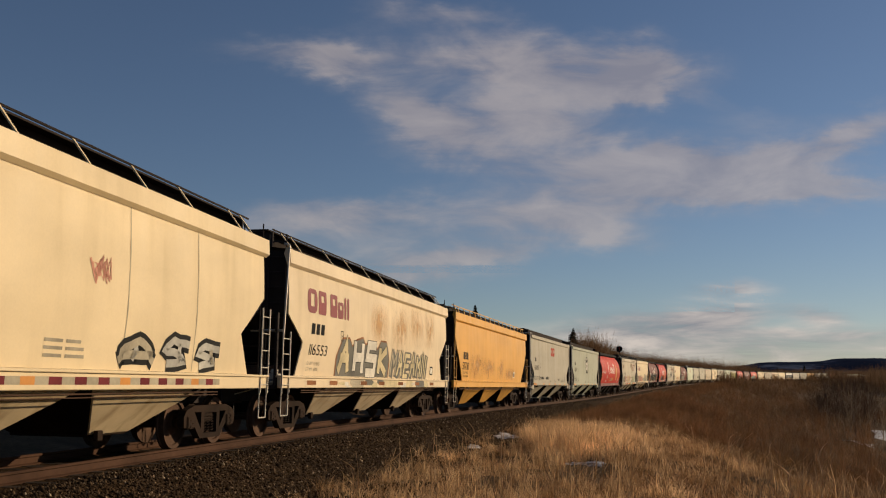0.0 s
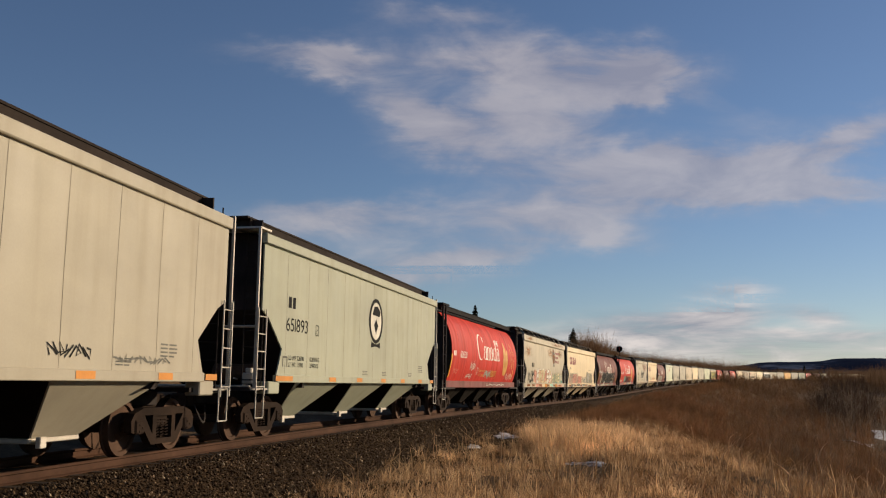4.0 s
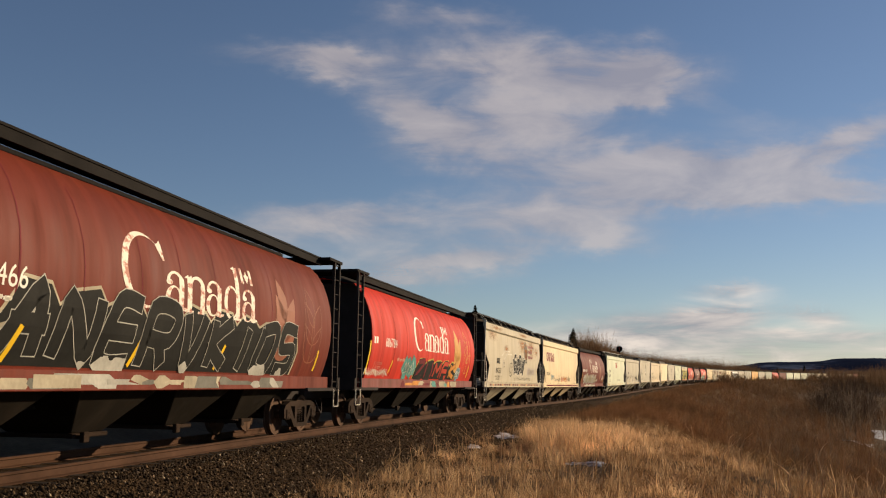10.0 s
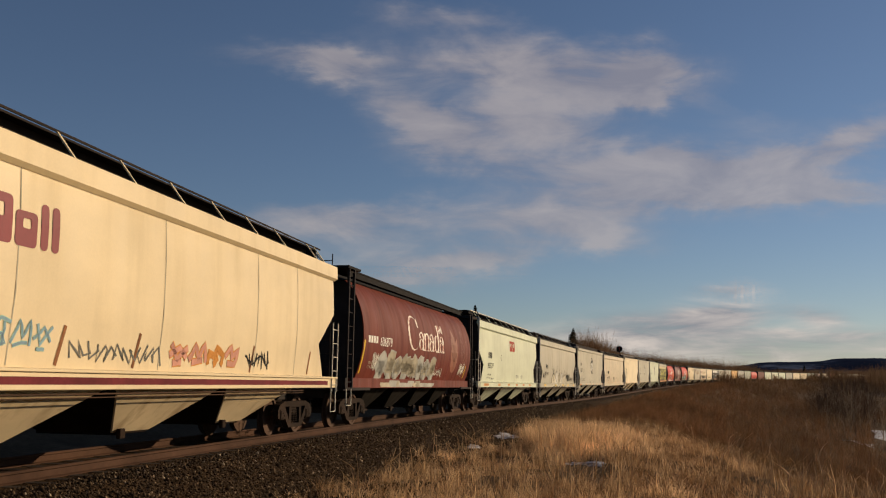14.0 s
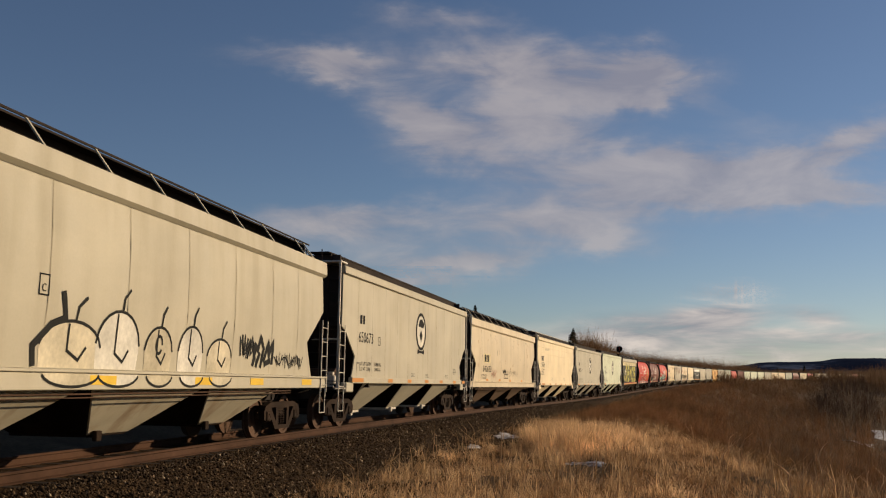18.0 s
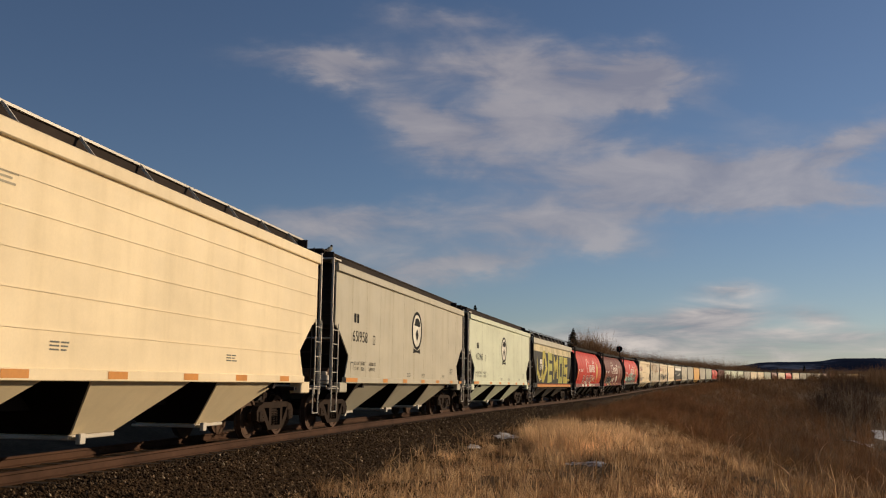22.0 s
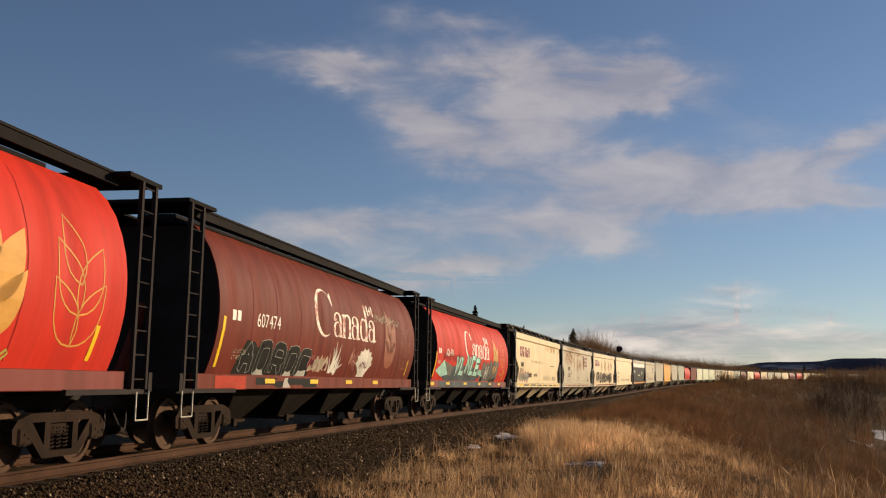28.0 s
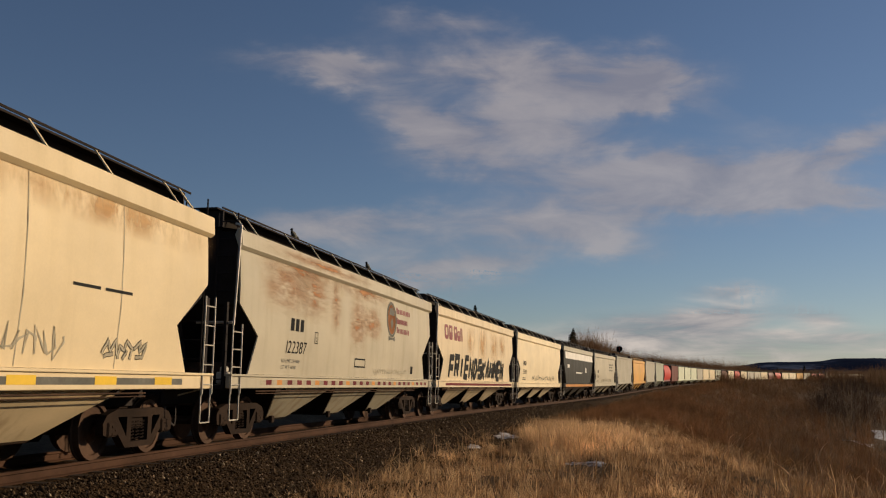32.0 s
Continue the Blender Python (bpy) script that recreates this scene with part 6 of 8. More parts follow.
            s.rects("sill_stripe", [(-7.6, 7.4, 1.17, 1.27)], "g_maroon", 0.003)
        if i == 24:
            soo_data(b, 3, "118514", (-7.1, -6.2), (2.29, 2.55), (-7.3, -6.2), (1.99, 2.22))
            spray(b, -7.5, -4.6, 1.42, 2.0, 4, ["g_silver", "g_ghost"], "g_red", 131, 0.5, 0.16, "g_ghost")
            scribble(b, -4.5, -3.4, 1.6, 2.05, "g_black", 3, 4, 0.05)
            scribble(b, -2.6, -1.5, 1.7, 2.0, "g_black", 4, 4, 0.04)
            scribble(b, 1.0, 3.6, 1.45, 1.95, "g_ghost", 5, 7, 0.04)
            spray(b, 4.6, 6.0, 1.45, 1.95, 3, ["g_ghost"], "g_black", 132, 0.10, 0.05)
            b.fine_print(3.7, 5.4, 2.48, 2.58, 1, "g_black")
            tape(s, [-7.6], 1.17, 1.29, "yellow_mark", 1.2)
            tape(s, [-4.6, -2.2, 0.1, 2.4, 4.4, 6.2], 1.17, 1.29, "yellow_mark", 0.6)
            s.rects("sill_stripe", [(-6.3, 7.2, 1.17, 1.27)], "g_grey", 0.003)
            rust_runs(b, [(-3.4, 2.6, 2.8, 0.1), (2.0, 3.5, 4.0, 0.3)], 9)
        if i == 26:
            piece(b, "FRIENDSKAHMEN", -7.0, 5.0, 1.44, 2.40, ["g_black"], "g_black", 141, 0.26, 0.01, 0.2)
            rust_runs(b, [(-3.6, 2.7, 1.0, 0.6), (-1.2, 2.6, 1.2, 0.8), (1.6, 2.6, 1.2, 0.8), (4.0, 2.8, 1.0, 0.6)], 10)
            s.rects("sill_stripe", [(-7.6, 7.4, 1.17, 1.27)], "g_maroon", 0.003)
    elif i == 13:
        soo_data(b, 3, "115529", (-6.6, -5.7), (2.50, 2.79), (-6.7, -5.4), (2.02, 2.28))
        b.text("LD LMT 224100", -6.8, -5.9, 1.66, 1.75, "dark_mark", slant=0.15)
        b.text("LT WT  61900", -6.8, -5.95, 1.50, 1.59, "dark_mark", slant=0.15)
        b.text("NEW 11-94", -5.7, -5.2, 1.48, 1.57, "dark_mark", slant=0.15)
        two_blocks(b, -1.05, 0.45, 3.02, 3.58, "g_red")
        data_box(b, -3.5, 2.46, 0.28)
        b.fine_print(1.0, 1.9, 1.6, 1.78, 3, "g_grey")
        b.fine_print(2.5, 3.1, 1.6, 1.78, 3, "g_grey")
        tape(s, [-4.2, -1.6, 0.8, 3.0, 5.2], 1.17, 1.28, "orange_mark", 0.55)
        tape(s, [-7.6], 1.17, 1.28, "orange_mark", 1.1)
    elif i == 14:
        soo_data(b, 3, "124282", (-6.9, -6.0), (2.36, 2.62), (-7.0, -5.8), (1.90, 2.14))
        for k, (wide, high) in enumerate(((0.95, 2.02), (0.80, 2.24), (0.60, 2.08), (0.62, 2.16), (0.70, 2.0))):
            x = (-3.55, -2.35, -1.1, 0.05, 1.25)[k]
            blob = [(x - wide * 0.72, 1.39), (x + wide * 0.72, 1.39)] + [(x + wide * 0.78 * math.cos(q), 1.55 + (high - 1.55) * max(0.0, math.sin(q)) ** 0.8) for q in [radians(12 + 156 * j / 10) for j in range(11)]]
            b.shapes("spray_fill", [blob], "g_white" if k % 2 else "g_bone", 0.004 + 0.0006 * k)
            drip = [(x - wide * 0.72, 1.33)] + [(x + wide * 0.72 * math.cos(q), 1.33 + 0.19 * math.sin(q)) for q in [radians(190 + 160 * j / 10) for j in range(11)]] + [(x + wide * 0.72, 1.33)]
            s.shapes("spray_drip", [drip], "g_white" if k % 2 else "g_bone", 0.004 + 0.0004 * k)
            s.strokes("spray_outline", [drip[1:-1]], 0.04, "g_black", 0.007)
            b.ribbons("spray_outline", [blob[2:], [(x + wide * 0.05, high - 0.02), (x + wide * 0.10, high + 0.20), (x + wide * 0.30, high + 0.34)], [(x - wide * 0.1, high - 0.04), (x - wide * 0.1, 1.62), (x + wide * 0.2, 1.50), (x + wide * 0.38, 1.68)]], 0.045, "g_black", 0.008)
        b.ribbons("spray_outline", [[(-4.35, 1.40), (-4.40, 1.66), (-4.05, 1.95), (-3.75, 2.05), (-3.85, 2.40)]], 0.10, "g_black", 0.0085)
        b.ribbons("spray_outline", [ellipse(-1.1, 1.80, 0.10, 0.14, 12)], 0.05, "g_black", 0.0088)
        scribble(b, 2.2, 3.0, 1.6, 2.2, "g_black", 3, 4, 0.07)
        spray(b, 2.9, 4.0, 1.42, 2.35, 2, ["g_black"], "g_black", 151, 0.16, 0.06)
        scribble(b, 4.1, 5.8, 1.5, 1.9, "g_black", 4, 7, 0.04)
        spray(b, -7.9, -6.9, 1.6, 2.2, 2, ["g_black"], "g_black", 152, 0.14, 0.06)
        data_box(b, -4.4, 2.3, 0.28)
        tape(s, [-7.6, -3.1, 0.2, 2.7, 5.8], 1.17, 1.30, "yellow_mark", 0.7)
    elif i == 16:
        b.rects("paint_patch", [(-6.2, -4.6, 2.24, 2.70)], "g_cream", 0.004)
        b.marks(3, -6.0, -4.85, 2.30, 2.64, slant=0.1)
        b.text("840653", -6.3, -4.4, 1.82, 2.12, "dark_mark")
        b.text("LD LMT 222100 LD", -6.5, -5.2, 1.62, 1.71, "dark_mark")
        b.text("LT WT 63900", -6.5, -5.5, 1.48, 1.57, "dark_mark")
        scribble(b, -4.2, -3.0, 1.45, 2.05, "g_pink", 162, 4, 0.03)
        scribble(b, -0.4, 2.6, 1.6, 2.1, "g_ghost", 164, 7, 0.03)
        scribble(b, -1.3, -0.5, 1.75, 2.05, "g_black", 5, 4, 0.05)
        b.shapes("stencil_frame", [[(-0.9, 1.55), (0.1, 1.55), (0.1, 1.78), (-0.9, 1.78)], [(-0.86, 1.59), (0.06, 1.59), (0.06, 1.74), (-0.86, 1.74)]], "dark_mark")
        rnd = random.Random(5)
        for k in range(26):
            x, z = rnd.uniform(-7.4, 6.8), rnd.uniform(2.0, 3.7)
            b.strokes("chipped_paint", [[(x, z + 0.1), (x + 0.01, z - rnd.uniform(0.05, 0.2))]], 0.06, "rust" if k % 3 else "g_black", 0.0055, taper=0.8)
        tape(b, [-5.4, -2.3, 0.6, 4.2], 1.40, 1.50, "orange_mark", 0.5)
        for x in (-6.6, -4.2, -1.8, 0.6, 3.0, 5.2):
            b.strokes("weld_seam", [[(x, 1.40), (x, 2.3), (x, 3.9)]], 0.03, "g_ghost", 0.0035)
    elif i == 17:
        b.marks(4, -6.6, -5.7, 2.84, 3.14, slant=0.0)
        b.text("550134", -6.6, -5.3, 2.44, 2.74, "dark_mark")
        for k, w in enumerate(("LD LMT 224700 LD", "LT WT 61300", "CU FT 5459")):
            b.text(w, -6.65, -5.5 - 0.25 * (k > 0), 2.22 - 0.16 * k, 2.31 - 0.16 * k, "dark_mark")
        tape(s, [-6.6], 1.25, 1.36, "orange_mark", 1.1)
        tape(s, [-3.6, -1.2, 1.2, 3.4, 5.8], 1.25, 1.36, "orange_mark", 0.55)
        b.fine_print(-2.6, -2.1, 1.6, 1.75, 3, "g_grey")
        b.fine_print(3.0, 3.5, 1.6, 1.75, 3, "g_grey")
        b.fine_print(-5.2, -3.4, 3.55, 3.75, 3, "g_ghost")
    elif i == 20:
        x0, x1 = -8.30 - b.dx, 8.30 - b.dx
        b.rects("cream_top_band", [(x0, x1, 3.40, 3.94)], "g_cream", 0.003)
        for z in (3.53, 3.66, 3.79):
            b.rects("band_groove", [(x0, x1, z, z + 0.012)], "g_ghost", 0.005)
        s.rects("orange_sill_stripe", [(x0 + 1.3, x1 - 0.5, 1.12, 1.28)], "orange_mark", 0.004)
        s.rects("red_sill_stripe", [(x0 + 1.3, x1 - 0.5, 1.285, 1.325)], "g_red", 0.004)
        b.shapes("spray_wedge", [[(-8.1, 3.15), (-7.7, 2.2), (-6.3, 1.62), (-7.0, 1.46), (-8.0, 2.0)]], "g_yellow", 0.006)
        piece(b, "DEMOS", -6.4, 5.4, 1.42, 3.32, ["g_yellow", "g_yellow_green"], "g_yellow_green", 171, 0.25, 0.02, 0.1)
        b.marks(4, -7.0, -6.0, 2.58, 2.90, "white_mark", 0.0)
        b.text("354780", -7.1, -5.9, 2.23, 2.53, "white_mark", proud=0.012)
        b.text("LD LMT 223800", -7.3, -6.3, 1.74, 1.83, "white_mark", proud=0.012)
        b.text("LT WT 62200", -7.3, -6.4, 1.58, 1.67, "white_mark", proud=0.012)
        data_box(b, -5.1, 2.45, 0.3, "white_mark")
        spray(b, 4.6, 6.6, 1.45, 1.8, 5, ["g_yellow"], "g_yellow", 172, 0.12, 0.02)
    elif i == 25:
        soo_data(b, 3, "122387", (-6.0, -5.1), (2.38, 2.66), (-6.2, -4.9), (1.87, 2.15))
        shield(b, 2.6, 3.21, 0.58, 0.56, "g_grey", "rust")
        name_lines(b, 3.2, 5.0, (3.44, 3.12, 2.82), 0.20)
        b.text("LD LMT 224400", -6.4, -5.3, 1.66, 1.74, "g_grey", slant=0.15)
        b.text("LT WT 61000", -6.4, -5.5, 1.52, 1.60, "g_grey", slant=0.15)
        data_box(b, -4.4, 2.15, 0.28)
        rust_runs(b, [(-7.4, 2.9, 1.6, 0.6), (-5.4, 2.9, 1.3, 0.7), (-3.2, 2.7, 0.5, 0.7), (-1.6, 2.3, 0.9, 0.8), (-0.4, 2.6, 1.2, 0.5), (-7.3, 3.6, 3.0, 0.3), (-2.4, 3.6, 3.0, 0.25)], 11, "rust_scrape")
        chord_rust(car, -7.8, 1.0)
        b.rects("placard", [(5.2, 5.5, 1.55, 1.8)], "dark_mark")
        scribble(b, 0.8, 4.6, 1.45, 1.7, "g_ghost", 5, 8, 0.03)
        b.shapes("stencil_frame", [[(-1.1, 1.65), (-0.1, 1.65), (-0.1, 1.9), (-1.1, 1.9)], [(-1.06, 1.69), (-0.14, 1.69), (-0.14, 1.86), (-1.06, 1.86)]], "dark_mark")
        chequer(s, -7.6, 7.4, 0.3)
    elif i == 28:
        b.rects("cream_top_band", [(-7.9, 8.0, 3.3, 3.94)], "white_mark", 0.003)
        s.rects("orange_sill_stripe", [(-7.9, 7.6, 1.12, 1.32)], "orange_mark", 0.004)
        b.rects("lettering_bar", [(-7.0, -6.0, 2.6, 2.85), (-2.5, 1.0, 2.2, 2.3), (3.0, 3.6, 2.3, 2.7)], "white_mark")
    elif i in (27, 29):
        soo_data(b, 3, "119820" if i == 29 else "550190")
        b.fine_print(-7.1, -6.0, 1.5, 1.7, 2)
        if i == 29:
            name_lines(b, 2.0, 5.5, (3.2, 2.9, 2.6), 0.2, "g_grey")
            spray(b, -4.0, 4.0, 1.45, 1.9, 8, ["g_ghost"], "g_grey", 181, 0.2, 0.1)
        else:
            scribble(b, -4.0, 5.0, 1.45, 1.9, "g_black", 2, 10, 0.05)


def seams(side, xs):
    for x in xs:
        side.strokes("weld_seam", [[(x, 1.40), (x + 0.02, 2.3), (x, 3.9)]], 0.022, "g_ghost", 0.0035)


OFFSET = [0.1, 0.15, 0.17, 0.3, 0.3, -0.13, -0.25, 0.03, -0.05, -0.25, 0.09, 0.55, 0, 0.3, 0.93, 0.4, -0.03, -0.15, 0.4, 0.4, 1, 0.1, 0.12, -0.2, 0.25, 0.4, 0.55, 0.5, 0.55, 0.7]   # how far each car's markings sit from its middle
for i, ((car, s0), (kind, colour, s)) in enumerate(zip(TRAIN, CARS)):
    pair = sides_of(car, kind, OFFSET[i] if i < len(OFFSET) else 0.0)
    if i in (0, 7, 11, 14, 24):
        seams(pair[0], (-6.0, -4.2, -2.2, -0.2, 1.8, 3.8, 5.4) if i == 14 else (-5.2, -1.4, 2.6, 5.0))
    dress(i, car, kind, *pair)
# ---------------------------------------------------------------- the far part of the train
def far_car(kind, colour, length):
    """A hopper car that stays far down the line: body, roof, hoppers and trucks only."""
    h = length / 2 - 0.42
    car = tagged(new("covered_hopper_car"), MAT[colour].name.replace("_", " ") + " hopper car far down the grain train", "rail car", group="cars of the grain train")
    if kind == "C":
        prof = [(-y, z) for z, y in C_PTS[::2]] + [(y, z) for z, y in C_PTS[::2]][::-1]
        inset = 1.75
    else:
        prof = [(-1.52, 1.2), (-1.58, 2.3), (-1.57, 3.2), (-1.6, 4.2), (1.6, 4.2), (1.57, 3.2), (1.58, 2.3), (1.52, 1.2)]
        inset = 0.6
    bm = bmesh.new()
    rows = [[bm.verts.new((x, y, z)) for y, z in prof] for x in (-h + inset, h - inset)]
    for i in range(len(prof)):
        j = (i + 1) % len(prof)
        bm.faces.new((rows[0][i], rows[0][j], rows[1][j], rows[1][i]))
    bm.faces.new(rows[0])
    bm.faces.new(rows[1])
    bmesh.ops.recalc_face_normals(bm, faces=bm.faces[:])
    part("body", bm, MAT[colour], car)
    part("running_board", boxed(-h + 0.4, h - 0.4, -1.0, 1.0, 4.25, 4.62), MAT["roof"], car)
    part("side_sill", boxed(-h, h, -1.56, 1.56, 1.08, 1.34), MAT[colour], car)
    for sg in (-1, 1):
        e = sg * (h - inset + 0.03)
        part("end_sheet", boxed(min(e, e + sg * 0.03), max(e, e + sg * 0.03), -1.45, 1.45, 1.35, 4.15), MAT["black"], car)
    span = (2 * h - 5.4) / 3
    for k in range(3):
        x0 = -h + 2.7 + span * k
        part("discharge_hopper", hopper_bay(x0, x0 + span, x0 + span / 2 - 0.5, x0 + span / 2 + 0.5, 0.42, 1.1, 1.4, 0.6), MAT[colour] if kind != "C" else MAT["truck"], car)
    for x in (-h + 1.9, h - 1.9):
        add_truck(car, x, fine=False)
    return car


FAR = "S:maroon S:mint S:mint S:mint S:grey S:cream S:cream S:sage C:maroon S:white C:red S:cream S:grey S:tan S:cream C:maroon C:red S:cream S:white S:yellow S:tan C:red C:red S:cream S:grey S:cream S:tan S:white C:maroon S:cream S:tan S:beige C:red S:cream S:cream S:yellow S:tan S:cream C:red C:maroon S:white S:cream S:tan S:cream S:beige S:grey C:red S:cream".split()
s_end = 644.0
for k, item in enumerate(FAR):
    kind, colour = item.split(":")
    car = far_car(kind, colour, 18.2)
    TRAIN.append((car, s_end + 9.1 + 18.2 * k))

# ---------------------------------------------------------------- sleepers
tie_mesh = mesh_of("tie", boxed(-0.115, 0.115, -1.3, 1.3, -0.36, -0.165, bevel=0.012), MAT["tie"])
for k in range(210):
    s = 2 + 0.54 * k
    ob = place_part("tie", tie_mesh, None, railway)
    t = float(np.interp(s, S_AX, T_AX))
    ob.matrix_basis = Matrix.Translation(on_line(s)) @ Matrix.Rotation(-t + random.uniform(-0.01, 0.01), 4, "Z")

# ---------------------------------------------------------------- plants, made of tapered twigs
rng = np.random.default_rng(7)


def tubes(segs):
    """Three-sided tapered prisms for an array of (ax, ay, az, bx, by, bz, ra, rb)."""
    segs = np.asarray(segs, float)
    a, b, ra, rb = segs[:, 0:3], segs[:, 3:6], segs[:, 6:7], segs[:, 7:8]
    w = b - a
    w /= np.linalg.norm(w, axis=1, keepdims=True) + 1e-9
    ref = np.where(abs(w[:, 2:3]) < 0.9, np.array([[0, 0, 1.0]]), np.array([[1.0, 0, 0]]))
    u = np.cross(w, ref)
    u /= np.linalg.norm(u, axis=1, keepdims=True) + 1e-9
    v = np.cross(w, u)
    vs = []
    for p, r in ((a, ra), (b, rb)):
        for k in range(3):
            t = k * math.tau / 3
            vs.append(p + (u * math.cos(t) + v * math.sin(t)) * r)
    vs = np.stack(vs, 1).reshape(-1, 3)
    base = (np.arange(len(segs)) * 6)[:, None, None]
    fs = np.array([[0, 1, 4, 3], [1, 2, 5, 4], [2, 0, 3, 5]])[None] + base
    return vs, fs.reshape(-1, 4)


def quad_mesh(name, vs, fs, material):
    me = bpy.data.meshes.new(name)
    me.vertices.add(len(vs))
    me.vertices.foreach_set("co", np.asarray(vs, np.float32).ravel())
    k = fs.shape[1]
    me.loops.add(fs.size)
    me.loops.foreach_set("vertex_index", fs.astype(np.int32).ravel())
    me.polygons.add(len(fs))
    me.polygons.foreach_set("loop_start", np.arange(0, fs.size, k, dtype=np.int32))
    me.update(calc_edges=True)
    me.materials.append(material)
    return me


def grow(height, stems, forks, spread, r0, r, droop=0.0, levels=2):
    """Segments of one leafless plant: stems that fork into ever finer twigs."""
    segs = []

    def limb(p, d, length, rad, level):
        steps = 3
        q = p.copy()
        for k in range(steps):
            d = d + r.normal(0, 0.12, 3) + np.array([0, 0, 0.06 - droop])
            d /= np.linalg.norm(d)
            nq = q + d * length / steps
            segs.append((*q, *nq, rad * (1 - 0.25 * k), rad * (1 - 0.25 * (k + 1))))
            q = nq
            if level < levels:
                for _ in range(forks):
                    if r.random() < 0.75:
                        side = r.normal(0, 1, 3)
                        side -= d * side.dot(d)
                        side /= np.linalg.norm(side) + 1e-9
                        nd = d * 0.75 + side * 0.62
                        limb(q.copy(), nd / np.linalg.norm(nd), length * r.uniform(0.35, 0.6), rad * 0.45, level + 1)

    for _ in range(stems):
        a = r.uniform(0, math.tau)
        d = np.array([math.cos(a) * spread, math.sin(a) * spread, 1.0])
        limb(np.array([r.normal(0, 0.12), r.normal(0, 0.12), -0.1]), d / np.linalg.norm(d), height * r.uniform(0.55, 0.8), r0 * r.uniform(0.7, 1.1), 0)
    return np.array(segs)


def plant_mat(name, lo, hi, thin=0.0):
    m, nt, n, l, p = tree_of(name)
    geo = n.new("ShaderNodeNewGeometry")
    c = ramp(nt, geo.outputs["Random Per Island"], [(0.0, lo), (1.0, hi)])
    c = mix(nt, 1.0, c, ramp(nt, noise_of(nt, mapped(nt), 0.35, 4), [(0.3, grey(0.55)), (0.7, grey(1.15))]), "MULTIPLY")
    c = mix(nt, 1.0, c, ramp(nt, noise_of(nt, mapped(nt), 1.7, 4, 0.6), [(0.36, (0.55, 0.47, 0.40)), (0.62, (1.15, 1.12, 1.08))]), "MULTIPLY")
    c = mix(nt, 1.0, c, ramp(nt, noise_of(nt, mapped(nt), 0.05, 3), [(0.35, (0.75, 0.68, 0.62)), (0.65, (1.15, 1.0, 0.9))]), "MULTIPLY")
    l.new(c, p.inputs["Base Color"])
    p.inputs["Roughness"].default_value = 0.9
    p.inputs["Specular IOR Level"].default_value = 0.1
    if thin:
        tr, mx = n.new("ShaderNodeBsdfTranslucent"), n.new("ShaderNodeMixShader")
        l.new(c, tr.inputs[0])
        mx.inputs[0].default_value = thin
        l.new(p.outputs[0], mx.inputs[1])
        l.new(tr.outputs[0], mx.inputs[2])
        l.new(mx.outputs[0], n["Material Output"].inputs[0])
    return m


MAT["twig"] = plant_mat("brown_leafless_twigs", (0.15, 0.100, 0.060), (0.42, 0.295, 0.180), 0.2)
MAT["rusty_twig"] = plant_mat("rusty_brown_twigs", (0.19, 0.108, 0.058), (0.46, 0.285, 0.160), 0.2)
MAT["bark"] = plant_mat("grey_poplar_bark", (0.20, 0.16, 0.11), (0.50, 0.42, 0.31))
MAT["dark_twig"] = plant_mat("dark_alder_twigs", (0.115, 0.078, 0.050), (0.29, 0.195, 0.120))
MAT["straw"] = plant_mat("dry_straw", (0.64, 0.495, 0.315), (0.95, 0.775, 0.53), 0.5)
MAT["brown_grass"] = plant_mat("brown_dead_grass", (0.29, 0.200, 0.118), (0.64, 0.465, 0.29), 0.5)
MAT["dull_grass"] = plant_mat("weathered_brown_grass", (0.15, 0.095, 0.052), (0.36, 0.235, 0.13), 0.4)
MAT["stalk"] = plant_mat("bleached_weed_stalks", (0.50, 0.37, 0.22), (0.85, 0.68, 0.45), 0.2)
MAT["needle"] = plant_mat("dark_spruce_needles", (0.010, 0.016, 0.010), (0.035, 0.045, 0.025))


def scatter_mesh(protos, places, r):
    """Joins copies of segment arrays at (x, y, z, size) places."""
    vs_all, fs_all, base = [], [], 0
    made = [tubes(p) for p in protos]
    for x, y, z, k in places:
        vs, fs = made[r.integers(len(made))]
        t = r.uniform(0, math.tau)
        c, s = math.cos(t), math.sin(t)
        rot = np.column_stack([(vs[:, 0] * c - vs[:, 1] * s) * k + x, (vs[:, 0] * s + vs[:, 1] * c) * k + y, vs[:, 2] * k * r.uniform(0.85, 1.15) + z])
        vs_all.append(rot)
        fs_all.append(fs + base)
        base += len(vs)
    return np.concatenate(vs_all), np.concatenate(fs_all)


def bearing(px):
    """Compass angle of a sight line from the tripod, radians from +X."""
    return radians(HEADING) - math.atan((px - 784) / 1668)


def at(px, dist):
    return dist * math.cos(bearing(px)), dist * math.sin(bearing(px))


def height_at(py, dist, px=784):
    """Height of a sight line over the ground at that distance."""
    return EYE[2] + (678.3 + (px - 784) * 0.0134 - py) / 1651 * dist * math.cos(math.atan((px - 784) / 1651))


